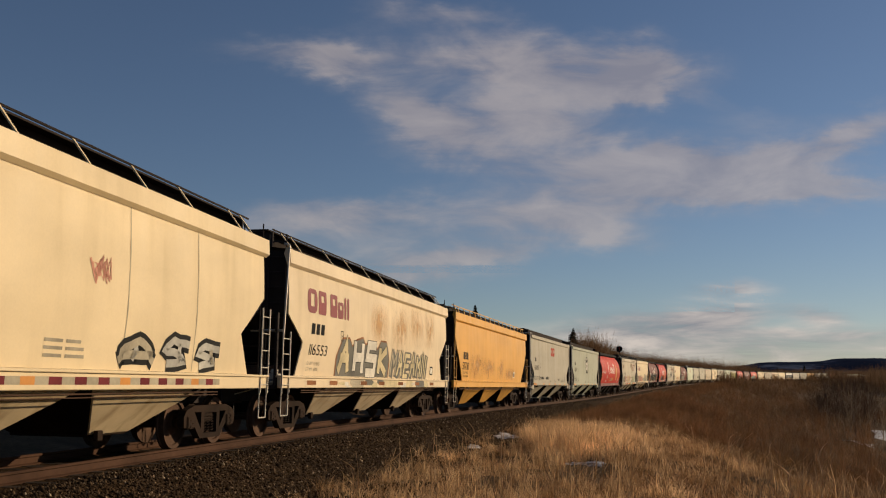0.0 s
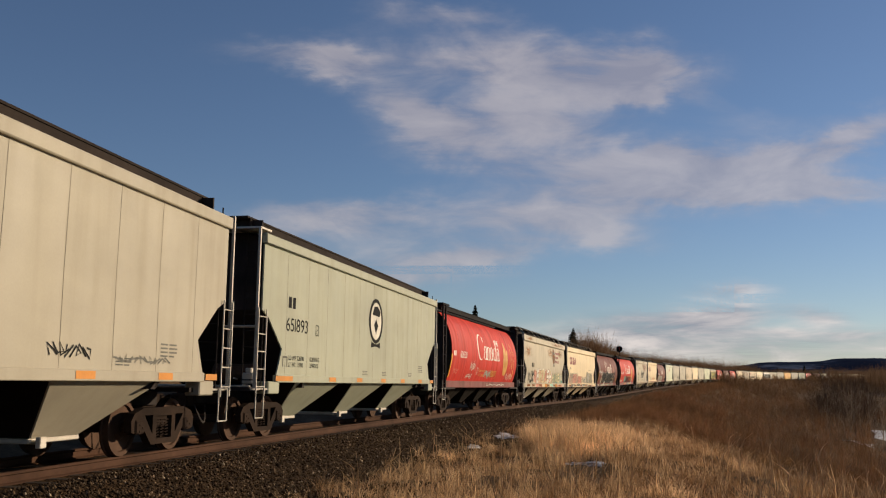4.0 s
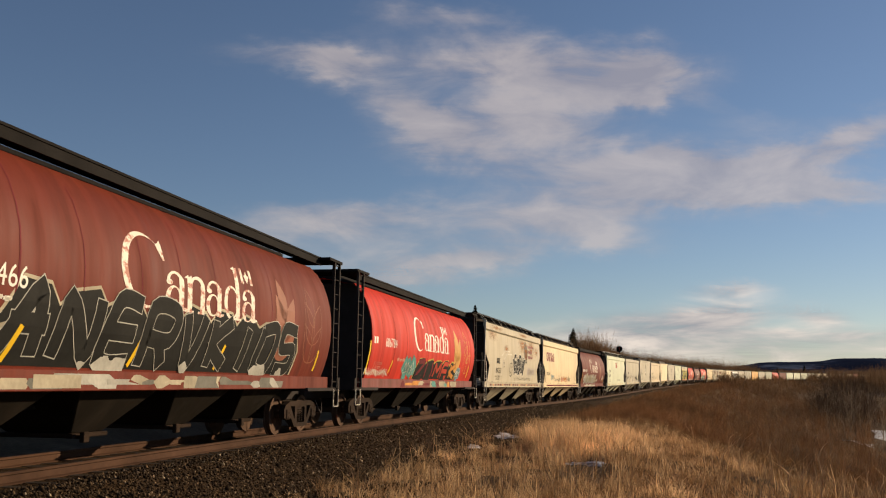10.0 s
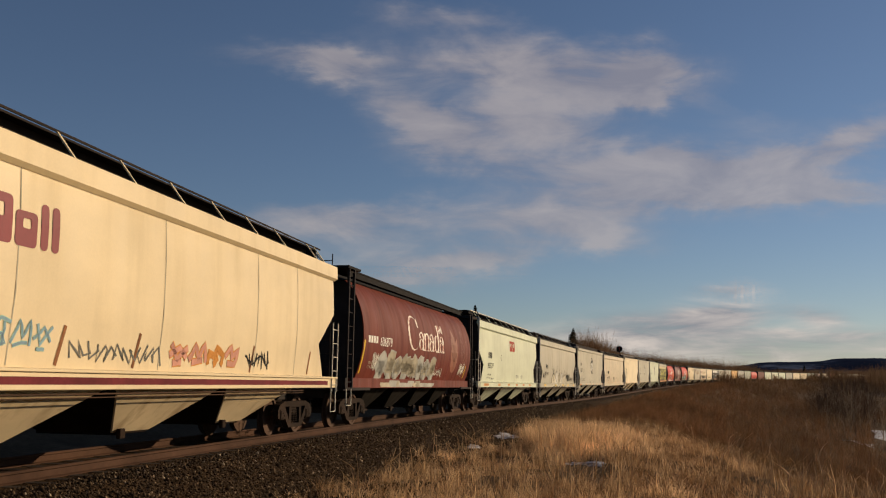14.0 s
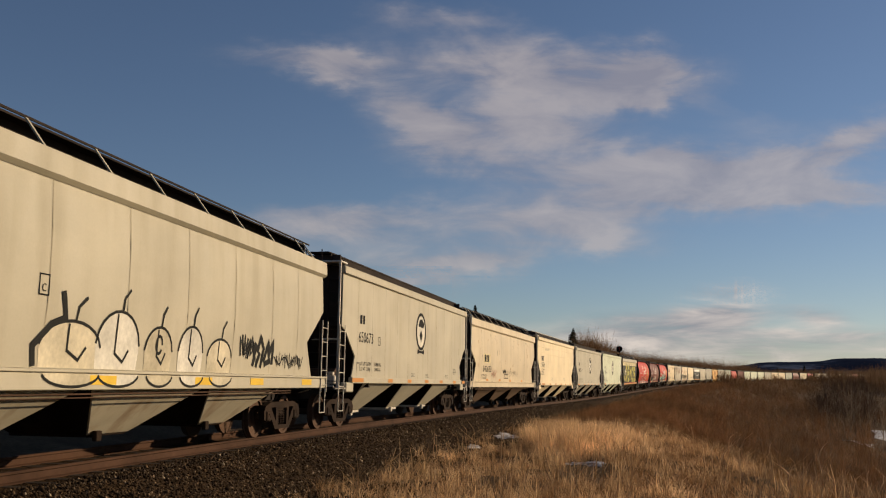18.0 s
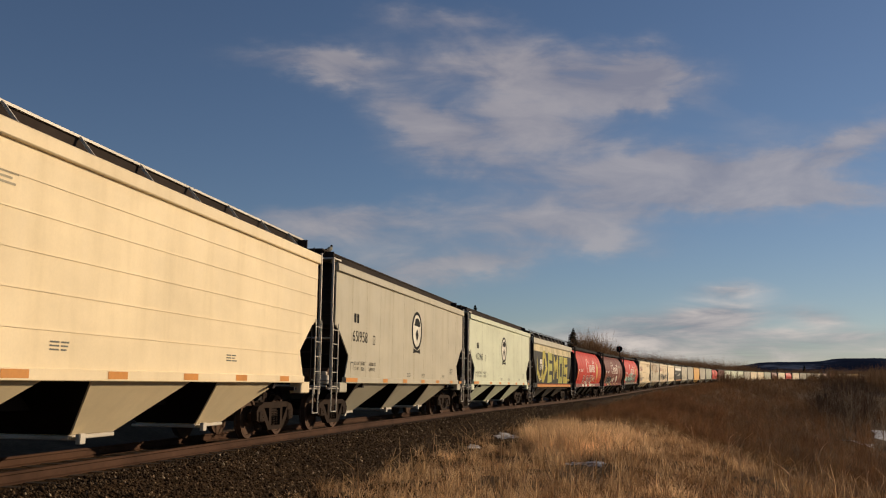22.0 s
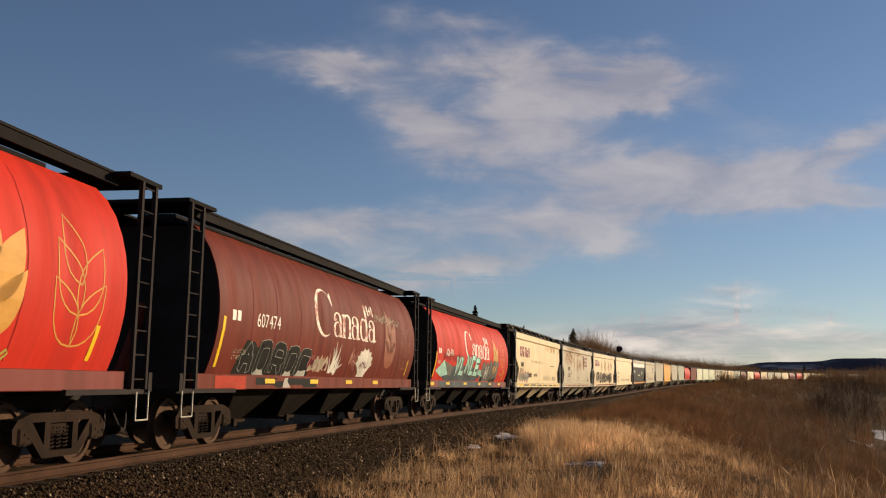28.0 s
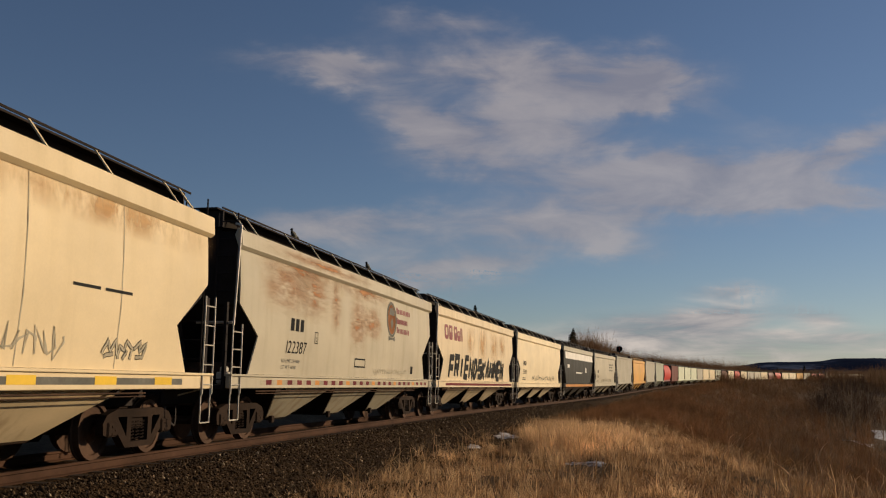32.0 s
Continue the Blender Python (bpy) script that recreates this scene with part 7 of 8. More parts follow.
def twigs(places, per, r, spread=0.5, width=0.006, fine=0.35):
    """Upright fans of thin tapering twigs, forking once, for (x, y, z, height) places."""
    P = np.repeat(np.asarray(places, float), per, axis=0)
    n = len(P)
    h = P[:, 3]
    a, q = r.uniform(0, math.tau, n), np.abs(r.normal(0, 1, n)) * spread
    d = np.column_stack([np.cos(a) * q, np.sin(a) * q, np.ones(n)])
    d /= np.linalg.norm(d, axis=1, keepdims=True)
    t0 = r.uniform(0.0, 0.55, n)
    base = P[:, :3] + d * (h * t0)[:, None] * np.array([0.55, 0.55, 1.0]) + r.normal(0, 0.06, (n, 3)) * h[:, None]
    base[:, 2] = np.maximum(base[:, 2], P[:, 2] - 0.05)
    tip = base + (d + r.normal(0, 0.22, (n, 3))) * (h * r.uniform(fine, fine + 0.35, n))[:, None]
    b = r.uniform(0, math.tau, n)
    w = (width * h * r.uniform(0.5, 1.3, n))[:, None]
    u = np.column_stack([np.cos(b), np.sin(b), np.zeros(n)]) * w
    mid = base * 0.45 + tip * 0.55 + r.normal(0, 0.05, (n, 3)) * h[:, None]
    vs = np.stack([base - u, base + u, mid + u * 0.7, mid - u * 0.7, tip + u * 0.15, tip - u * 0.15], 1).reshape(-1, 3)
    fs = (np.array([[0, 1, 2, 3], [3, 2, 4, 5]])[None] + (np.arange(n) * 6)[:, None, None]).reshape(-1, 4)
    return vs, fs


def thick(name, places, per, material, label, category, spread=0.5, width=0.006, fine=0.35):
    vs, fs = twigs(places, per, rng, spread, width, fine)
    return tagged(new(name, quad_mesh(name, vs, fs, MAT[material])), label, category, kind="stuff")


def beside(count, s_rng, l_rng, size, s_pow=1.0, l_pow=1.0):
    """Scattered places beside the line, with a height for each."""
    s = s_rng[0] + (s_rng[1] - s_rng[0]) * rng.random(count) ** s_pow
    l = l_rng[0] + (l_rng[1] - l_rng[0]) * rng.random(count) ** l_pow
    t = np.interp(s, S_AX, T_AX)
    x, y = np.interp(s, S_AX, X_AX) - l * np.sin(t), np.interp(s, S_AX, Y_AX) - l * np.cos(t)
    return np.column_stack([x, y, ground_z(x, y), size(s, l) * rng.uniform(0.55, 1.2, count)]), s, l


# brush on the bank and in the valley
size = lambda s, l: np.interp(l, [4, 8, 14, 40, 110], [0.7, 1.3, 2.0, 2.8, 4.2]) * np.interp(s, [30, 60, 120], [0.5, 0.8, 1.0])
P, s, l = beside(9000, (34, 330), (4.6, 120), size, 1.5, 1.7)
P = P[~((s < 75) & (l < 9 + (75 - s) * 0.16))]
# the frozen pond keeps a gap in the brush
seen = np.arctan2(P[:, 1], P[:, 0])
P = P[~((seen < bearing(1540)) & (np.hypot(P[:, 0], P[:, 1]) > 95) & (np.hypot(P[:, 0], P[:, 1]) < 200))]
half = len(P) // 2
thick("brush", P[:half], 46, "twig", "dense leafless brown brush covering the bank", "brush", 0.60, 0.0042)
thick("brush", P[half:], 46, "rusty_twig", "rusty red-brown leafless willow brush on the slope", "brush", 0.60, 0.0042)
P, s, l = beside(2600, (50, 130), (3.0, 13), lambda s, l: np.interp(s, [50, 62, 130], [0.35, 0.65, 0.95]) * np.interp(l, [3, 5, 12], [0.6, 1.0, 1.25]))
thick("low_brush", P, 44, "rusty_twig", "low dark red-brown brush at the top of the bank", "brush", 0.75, 0.006)
# low scrub rising beside the ballast further on
P, s, l = beside(1500, (85, 330), (3.7, 8.5), lambda s, l: np.interp(s, [85, 130, 220, 330], [0.35, 0.65, 1.0, 1.2]))
thick("line_side_scrub", P, 40, "rusty_twig", "low rusty scrub along the curve of the track", "scrub", 0.7, 0.006)
P, s, l = beside(2600, (300, 1100), (4.5, 26), lambda s, l: 3.3 + 1.6 * np.sin(s * 0.045) + 0.9 * np.sin(s * 0.021 + 1) + np.interp(s, [480, 620], [0, 2.2]) - np.interp(s, [300, 400], [1.6, 0]))
thick("line_side_scrub", P, 26, "twig", "leafless scrub hiding the wheels of the distant train", "scrub", 0.5, 0.010)

# poplars standing in the valley, tops near eye level
trees = [grow(7.5, 1, 2, 0.08, 0.055, np.random.default_rng(40 + k), levels=3) for k in range(4)]
tree_meshes = []
for seg in trees:
    seg = seg.copy()
    vs, fs = tubes(seg)
    tree_meshes.append(quad_mesh("bare_poplar", vs, fs, MAT["bark"]))
n_tree = 0
for _ in range(900):
    px, dist = rng.uniform(1230, 1600), rng.uniform(80, 330)
    if 1455 < px < 1525 or rng.random() < 0.55:
        pass
    else:
        continue
    x, y = at(px, dist)
    s, l = lateral(np.array([x]), np.array([y]))
    if l[0] < 14 or n_tree >= 170:
        continue
    z = float(ground_z(x, y)[0])
    top = height_at(rng.uniform(676, 700) + (8 if px < 1420 else 0), dist, px)
    k = (top - z) / 8.2
    if not 0.35 < k < 1.9:
        continue
    tree = tagged(new("bare_poplar", tree_meshes[n_tree % 4]), "leafless grey-brown poplar standing in the brushy valley", "tree", group="valley poplars")
    tree.matrix_basis = Matrix.Translation((x, y, z)) @ Matrix.Rotation(rng.uniform(0, 6.28), 4, "Z") @ Matrix.Diagonal((k, k, k, 1))
    n_tree += 1
sapling = grow(2.6, 1, 1, 0.05, 0.016, np.random.default_rng(77))
sap_mesh = quad_mesh("sapling", *tubes(sapling), MAT["bark"])
for px, dist, k in ((1440, 38, 0.9), (1528, 34, 1.0), (1470, 52, 0.9), (1395, 60, 1.0), (1320, 70, 0.9), (1555, 46, 1.1)):
    x, y = at(px, dist)
    ob = tagged(new("sapling", sap_mesh), "thin pale leafless sapling among the dry weeds", "sapling", group="saplings")
    ob.matrix_basis = Matrix.Translation((x, y, float(ground_z(x, y)[0]))) @ Matrix.Rotation(px, 4, "Z") @ Matrix.Diagonal((k, k, k, 1))

# dark stand in the valley
pts = []
for _ in range(190):
    px, dist = rng.normal(1492, 26), rng.uniform(170, 300)
    x, y = at(px, dist)
    z = float(ground_z(x, y)[0])
    pts.append((x, y, z, max(1.0, height_at(rng.uniform(674, 706), dist, px) - z)))
thick("alder_stand", pts, 46, "dark_twig", "dark stand of leafless alders in the valley", "thicket", 0.20, 0.0035, 0.3)

# woods beyond the line and across the valley
pts = []
for _ in range(2400):
    px = rng.uniform(1085, 1345)
    dist = rng.uniform(330, 620)
    x, y = at(px, dist)
    s, l = lateral(np.array([x]), np.array([y]))
    if l[0] > -9:
        continue
    top = height_at(np.interp(px, [1085, 1130, 1200, 1250, 1345], [626, 635, 640, 644, 650]) + rng.uniform(-1, 10), dist, px)
    z = float(ground_z(x, y)[0])
    pts.append((x, y, z, max(2.0, top - z)))
for _ in range(1500):
    px, dist = rng.uniform(1300, 1640), rng.uniform(560, 1100)
    x, y = at(px, dist)
    s, l = lateral(np.array([x]), np.array([y]))
    if abs(l[0]) < 12:
        continue
    z = float(ground_z(x, y)[0])
    pts.append((x, y, z, float(np.clip(height_at(rng.uniform(654, 666), dist, px) - z, 2.5, 15))))
thick("far_woods", pts, 60, "twig", "leafless brown woods along the far line", "woods", 0.22, 0.005, 0.35)
# tangle behind the train, by the tall spruce
pts = []
for _ in range(420):
    px, dist = rng.uniform(1024, 1105), rng.uniform(222, 270)
    x, y = at(px, dist)
    z = float(ground_z(x, y)[0])
    top = height_at(np.interp(px, [1024, 1040, 1060, 1105], [612, 604, 608, 632]) + rng.uniform(0, 12), dist, px)
    pts.append((x, y, z, top - z))
thick("thicket", pts, 80, "twig", "bare brown thicket beside a tall spruce", "thicket", 0.2, 0.004, 0.3)


def spruce(px, py, dist, width=0.16):
    x, y = at(px, dist)
    z = float(ground_z(x, y)[0])
    h = height_at(py, dist, px) - z
    tree = tagged(new("spruce_tree"), "dark green spruce rising behind the train", "tree", group="spruces")
    tree.location = (x, y, z)
    r = np.random.default_rng(int(px))
    vs, fs = tubes([(0, 0, -0.2, 0, 0, h, h * 0.012, 0.01)])
    ob = new("trunk", quad_mesh("trunk", vs, fs, MAT["bark"]))
    ob.parent = tree
    segs = []
    for k in range(900):
        t = round(r.uniform(0.12, 1.0) ** 0.8 * 26) / 26 + r.normal(0, 0.006)
        t = min(t, 0.995)
        zc, rad = h * t, h * width * (1 - t) ** 0.85 + 0.05
        a = r.uniform(0, math.tau)
        reach = rad * r.uniform(0.35, 1.2)
        p0 = np.array([0.1 * reach * math.cos(a), 0.1 * reach * math.sin(a), zc])
        p1 = np.array([reach * math.cos(a), reach * math.sin(a), zc - 0.25 * reach])
        segs.append((*p0, *p1, h * 0.011, h * 0.004))
        for _ in range(3):
            f = r.uniform(0.3, 1.0)
            q = p0 + (p1 - p0) * f
            e = q + r.normal(0, 0.3, 3) * rad * 0.5 + np.array([0, 0, -0.05 * rad])
            segs.append((*q, *e, h * 0.009, h * 0.003))
    vs, fs = tubes(segs)
    ob = new("crown", quad_mesh("crown", vs, fs, MAT["needle"]))
    ob.parent = tree


spruce(1018, 582, 240, 0.36)
spruce(843, 542, 95, 0.26)
spruce(1205, 637, 420, 0.2)
spruce(1380, 650, 900, 0.2)
spruce(1428, 646, 900, 0.22)

# ---------------------------------------------------------------- block signal beyond the train
signal = tagged(new("railway_signal"), "black railway block signal with a round target and red lens", "signal")
signal.matrix_basis = Matrix.Translation(on_line(161, -4.2, 0)) @ Matrix.Rotation(radians(HEADING - 12), 4, "Z")
bm = bmesh.new()
bar(bm, (0, 0, -1.2), (0, 0, 6.9), 0.07, 10)
part("mast", bm, MAT["black"], signal)
part("base", boxed(-0.3, 0.3, -0.3, 0.3, -1.3, -0.5, bevel=0.03), MAT["grey"], signal, "weathered concrete base")
bm = bmesh.new()
lathe(bm, [(-0.03, 0.50), (-0.03, 0.52), (0.02, 0.52), (0.02, 0.50)], 24)
bmesh.ops.rotate(bm, verts=bm.verts[:], cent=(0, 0, 0), matrix=Matrix.Rotation(math.pi / 2, 3, "Z"))
bmesh.ops.translate(bm, verts=bm.verts[:], vec=(-0.10, 0, 6.55))
target = part("target", bm, MAT["tar"], signal)
for z in (6.72, 6.38):
    bm = bmesh.new()
    rim = [(-0.13, 0.14 * math.cos(a), z + 0.14 * math.sin(a)) for a in [radians(-20 + 220 * k / 12) for k in range(13)]]
    for a, b in zip(rim, rim[1:]):
        bm.faces.new([bm.verts.new(v) for v in (a, b, (b[0] - 0.30, b[1], b[2]), (a[0] - 0.30, a[1], a[2]))])
    bmesh.ops.solidify(bm, geom=bm.faces[:], thickness=0.01)
    part("hood", bm, MAT["tar"], target)
    bm = bmesh.new()
    bmesh.ops.create_uvsphere(bm, u_segments=12, v_segments=8, radius=0.11)
    for v in bm.verts:
        v.co = Vector((v.co.x * 0.3 - 0.14, v.co.y, v.co.z + z))
    part("lens", bm, MAT["g_red"], target, "red glass lens")
bm = ladder(-0.2, 0.2, 0.22, -0.5, 6.2, 18, 0.014)
part("mast_ladder", bm, MAT["black"], signal)

# ---------------------------------------------------------------- dry grass
def blades(places, r, lean=0.25):
    """Bent tapering blades: two quads each, for (x, y, z, height, width)."""
    n = len(places)
    x, y, z, h, w = places.T
    a = r.uniform(0, math.tau, n)
    b = r.uniform(0, math.tau, n)
    k = h * lean * r.uniform(0.2, 1.3, n)
    ux, uy = np.cos(a) * w, np.sin(a) * w
    rows = []
    for t, f in ((0, 1.0), (0.5, 0.8), (1.0, 0.15)):
        cx, cy, cz = x + np.cos(b) * k * t * t, y + np.sin(b) * k * t * t, z + h * t * (1 - 0.12 * t)
        rows += [np.column_stack([cx - ux * f, cy - uy * f, cz]), np.column_stack([cx + ux * f, cy + uy * f, cz])]
    vs = np.stack(rows, 1).reshape(-1, 3)
    base = (np.arange(n) * 6)[:, None, None]
    fs = (np.array([[0, 1, 3, 2], [2, 3, 5, 4]])[None] + base).reshape(-1, 4)
    return vs, fs


def patchy(x, y):
    return 0.5 + 0.25 * np.sin(x * 0.8 + 1.1 * np.sin(y * 0.9)) + 0.25 * np.sin(y * 1.3 + x * 0.35 + 2.0)


def grass_field(tufts, s_rng, l_rng, h_rng, width, name, material, label, clump=0.5, keep=None, per=12, wide=0.09, lean=0.45):
    """Tufts of blades that lean outwards, standing thicker in patches."""
    s = s_rng[0] + (s_rng[1] - s_rng[0]) * rng.random(tufts) ** 1.5
    l = rng.uniform(*l_rng, tufts)
    t = np.interp(s, S_AX, T_AX)
    x = np.interp(s, S_AX, X_AX) - l * np.sin(t)
    y = np.interp(s, S_AX, Y_AX) - l * np.cos(t)
    ok = patchy(x, y) * 0.6 + rng.random(tufts) * 0.7 > clump
    if keep is not None:
        ok &= keep(x, y, s, l)
    x, y = x[ok], y[ok]
    tall = rng.uniform(*h_rng, len(x)) * (0.40 + 0.6 * patchy(x * 1.7, y * 1.3) + 0.45 * patchy(x * 5.1 + 2, y * 6.3))
    x, y, tall = np.repeat(x, per), np.repeat(y, per), np.repeat(tall, per)
    k = len(x)
    x, y = x + rng.normal(0, wide, k), y + rng.normal(0, wide, k)
    h = tall * rng.uniform(0.5, 1.15, k)
    vs, fs = blades(np.column_stack([x, y, ground_z(x, y) - 0.03, h, np.full(k, width) * rng.uniform(0.6, 1.3, k)]), rng, lean)
    tagged(new(name, quad_mesh(name, vs, fs, MAT[material])), label, "grass", kind="stuff")


SNOW = [(905, 771, 1.1, 0.28, 9), (842, 790, 0.35, 0.10, 4), (1040, 814, 0.9, 0.30, 6)]


def off_snow(x, y, s, l):
    ok = np.ones(len(x), bool)
    for px, py, a, b, run in SNOW:
        d = (EYE[2] + 0.72) * 1668 / (py - 680 - (px - 784) * 0.0134)
        away, side = np.hypot(x, y) - d, np.hypot(x, y) * (np.arctan2(y, x) - bearing(px))
        ok &= ((away + run / 2 - a) / (run / 2 + a)) ** 2 + (side / (b * 2.6)) ** 2 > rng.uniform(0.5, 1.1, len(x))
    return ok


def clump(x, y, s, l):
    """Keeps the tall clump together beside the ballast."""
    q = ((x - 34) / 8.0) ** 2 + ((y + 0.1 + 0.3 * np.sin(x)) / 2.1) ** 2
    return off_snow(x, y, s, l) & (rng.random(len(x)) < np.exp(-q * q * q))


def thinning(x, y, s, l):
    return off_snow(x, y, s, l) & (rng.random(len(x)) < np.interp(l, [3.2, 4.2, 5.4], [0.12, 0.7, 1.0]))


def fading(x, y, s, l):
    wide = 0.5 + 0.5 * np.sin(x * 0.42 + 0.6 * np.sin(y * 0.7)) * np.sin(y * 0.55 + 1.0)
    return thinning(x, y, s, l) & (rng.random(len(x)) < np.interp(l, [8, 11, 15], [1.0, 0.6, 0.35]) * (0.25 + 1.1 * wide))


grass_field(11000, (8, 62), (3.3, 18), (0.10, 0.34), 0.0055, "short_grass", "brown_grass", "short brown dead grass on the bench", 0.36, thinning, 14, 0.12, 0.7)
grass_field(9000, (8, 50), (3.2, 17), (0.20, 0.50), 0.0045, "dry_weeds", "straw", "thin straw-coloured weeds standing in the turf", 0.50, fading, 12, 0.08, 0.55)
grass_field(3000, (9, 60), (7.5, 19), (0.25, 0.60), 0.006, "rusty_grass", "dull_grass", "rusty brown grass on the shoulder of the slope", 0.58, off_snow, 12, 0.10, 0.5)
grass_field(7500, (24, 50), (4.0, 11), (0.40, 0.85), 0.006, "tall_grass", "straw", "tall golden dry grass clump beside the ballast", 0.15, clump, 14, 0.10, 0.35)
grass_field(2600, (40, 120), (3.2, 16), (0.20, 0.5), 0.012, "bank_grass", "dull_grass", "dead brown grass along the top of the bank", 0.45, None, 12, 0.15, 0.5)

# seed-headed weed stalks in front
stalk = [grow(1.0, 1, 1, 0.06, 0.012, np.random.default_rng(90 + k), levels=1) for k in range(5)]
pts = []
for _ in range(620):
    px, d = 1620 - 1080 * rng.random() ** 1.4, rng.uniform(13, 30)
    x, y = at(px, d)
    s, l = lateral(np.array([x]), np.array([y]))
    if l[0] < 3.9:
        continue
    pts.append((x, y, float(ground_z(x, y)[0]), rng.uniform(0.5, 1.5)))
vs, fs = scatter_mesh(stalk, pts, rng)
tagged(new("weed_stalks", quad_mesh("weed_stalks", vs, fs, MAT["stalk"])), "brittle dry weed stalks with side twigs", "weeds", kind="stuff")

# ---------------------------------------------------------------- loose stones on the shoulder
def stone_field(count, name, material, label):
    s = 6 + 75 * rng.random(count) ** 1.6
    l = rng.uniform(1.2, 5.4, count)
    o = np.interp(l, [a for a, _ in BED[3:]], [b for _, b in BED[3:]])
    t = np.interp(s, S_AX, T_AX)
    x, y, z = np.interp(s, S_AX, X_AX) - l * np.sin(t), np.interp(s, S_AX, Y_AX) - l * np.cos(t), np.interp(s, S_AX, Z_AX) + o
    g = ground_z(x, y)
    z = np.maximum(z, g)
    r = rng.uniform(0.013, 0.033, count) * np.where(rng.random(count) < 0.015, 1.9, 1.0)
    dirs = np.array([[1, 0, 0], [-1, 0, 0], [0, 1, 0], [0, -1, 0], [0, 0, 1], [0, 0, -1.0]])
    vs = np.stack([x, y, z + r * 0.3], 1)[:, None, :] + dirs[None] * r[:, None, None] * rng.uniform(0.55, 1.25, (count, 6, 1)) + rng.normal(0, 0.25, (count, 6, 3)) * r[:, None, None]
    base = (np.arange(count) * 6)[:, None, None]
    fs = (np.array([[0, 2, 4], [2, 1, 4], [1, 3, 4], [3, 0, 4], [2, 0, 5], [1, 2, 5], [3, 1, 5], [0, 3, 5]])[None] + base).reshape(-1, 3)
    tagged(new(name, quad_mesh(name, vs.reshape(-1, 3), fs, material)), label, "stones", kind="stuff")


m, nt, n, l, p = tree_of("broken_ballast_stone")
geo = n.new("ShaderNodeNewGeometry")
c = ramp(nt, geo.outputs["Random Per Island"], [(0.0, (0.022, 0.013, 0.007)), (0.6, (0.062, 0.038, 0.020)), (0.92, (0.16, 0.105, 0.060)), (0.985, (0.34, 0.24, 0.15)), (1.0, (0.66, 0.54, 0.38))])
c = mix(nt, 1.0, c, ramp(nt, noise_of(nt, mapped(nt), 40, 3), [(0.3, grey(0.7)), (0.7, grey(1.0))]), "MULTIPLY")
l.new(c, p.inputs["Base Color"])
p.inputs["Roughness"].default_value = 0.85
p.inputs["Specular IOR Level"].default_value = 0.08
MAT["stone"] = m
stone_field(60000, "ballast_stones", MAT["stone"], "angular dark ballast stones on the track shoulder")

# ---------------------------------------------------------------- snow left in hollows
m, nt, n, l, p = tree_of("old_dirty_snow")
l.new(ramp(nt, noise_of(nt, mapped(nt), 5, 6, 0.7), [(0.42, (0.15, 0.115, 0.085)), (0.60, (0.80, 0.78, 0.77))]), p.inputs["Base Color"])
p.inputs["Roughness"].default_value = 0.7
bump(nt, p, noise_of(nt, mapped(nt), 12, 5), 0.6, 0.03)
MAT["snow"] = m


def top_of(x, y):
    """Top of the turf or of the ballast, whichever is higher."""
    s, l = lateral(np.array([x]), np.array([y]))
    return max(float(ground_z(x, y)[0]), float(np.interp(s[0], S_AX, Z_AX) + np.interp(l[0], [a for a, _ in BED[3:]], [b for _, b in BED[3:]])))


for px, py, ra, rb, run in SNOW:
    d = (EYE[2] + 0.72) * 1668 / (py - 680 - (px - 784) * 0.0134)
    cx, cy = at(px, d)
    bm = bmesh.new()
    rings, base = [], top_of(cx, cy) - 0.02
    for k in range(4):
        f = (k + 1) / 4
        ring = []
        for j in range(18):
            t = j * math.tau / 18
            q = f * (1 + 0.25 * math.sin(3 * t + px) + 0.15 * math.sin(5 * t + py))
            x, y = cx + ra * 1.5 * q * math.cos(t), cy + rb * 2.4 * q * math.sin(t)
            ring.append(bm.verts.new((x, y, top_of(x, y) + 0.015 * (1 - f * f) + 0.025 - (0.05 if k == 3 else 0))))
        rings.append(ring)
    top = bm.verts.new((cx, cy, base + 0.065))
    for j in range(18):
        i2 = (j + 1) % 18
        bm.faces.new((top, rings[0][j], rings[0][i2]))
        for a, b in zip(rings, rings[1:]):
            bm.faces.new((a[j], b[j], b[i2], a[i2]))
    tagged(part("snow_patch", bm, MAT["snow"], None), "thin patch of old snow among dead grass", "snow", group="snow patches")
# ice and snow on the valley floor
for px, dist, a, b in ((1594, 165, 34, 4.2), (1500, 128, 6, 1.3), (1530, 120, 5, 1.0)):
    cx, cy = at(px, dist)
    t0 = bearing(px)
    bm = bmesh.new()
    ring = []
    for j in range(22):
        t = j * math.tau / 22
        q = 1 + 0.3 * math.sin(3 * t + px) + 0.2 * math.sin(7 * t)
        u, v = a * q * math.cos(t), b * q * math.sin(t)
        x, y = cx + u * math.cos(t0) - v * math.sin(t0), cy + u * math.sin(t0) + v * math.cos(t0)
        ring.append(bm.verts.new((x, y, float(ground_z(x, y)[0]) + 0.22)))
    top = bm.verts.new((cx, cy, float(ground_z(cx, cy)[0]) + 0.30))
    for j in range(22):
        bm.faces.new((top, ring[j], ring[(j + 1) % 22]))
    tagged(part("snow_patch", bm, MAT["snow"], None), "pale ice and snow on the valley floor", "snow", group="snow patches")

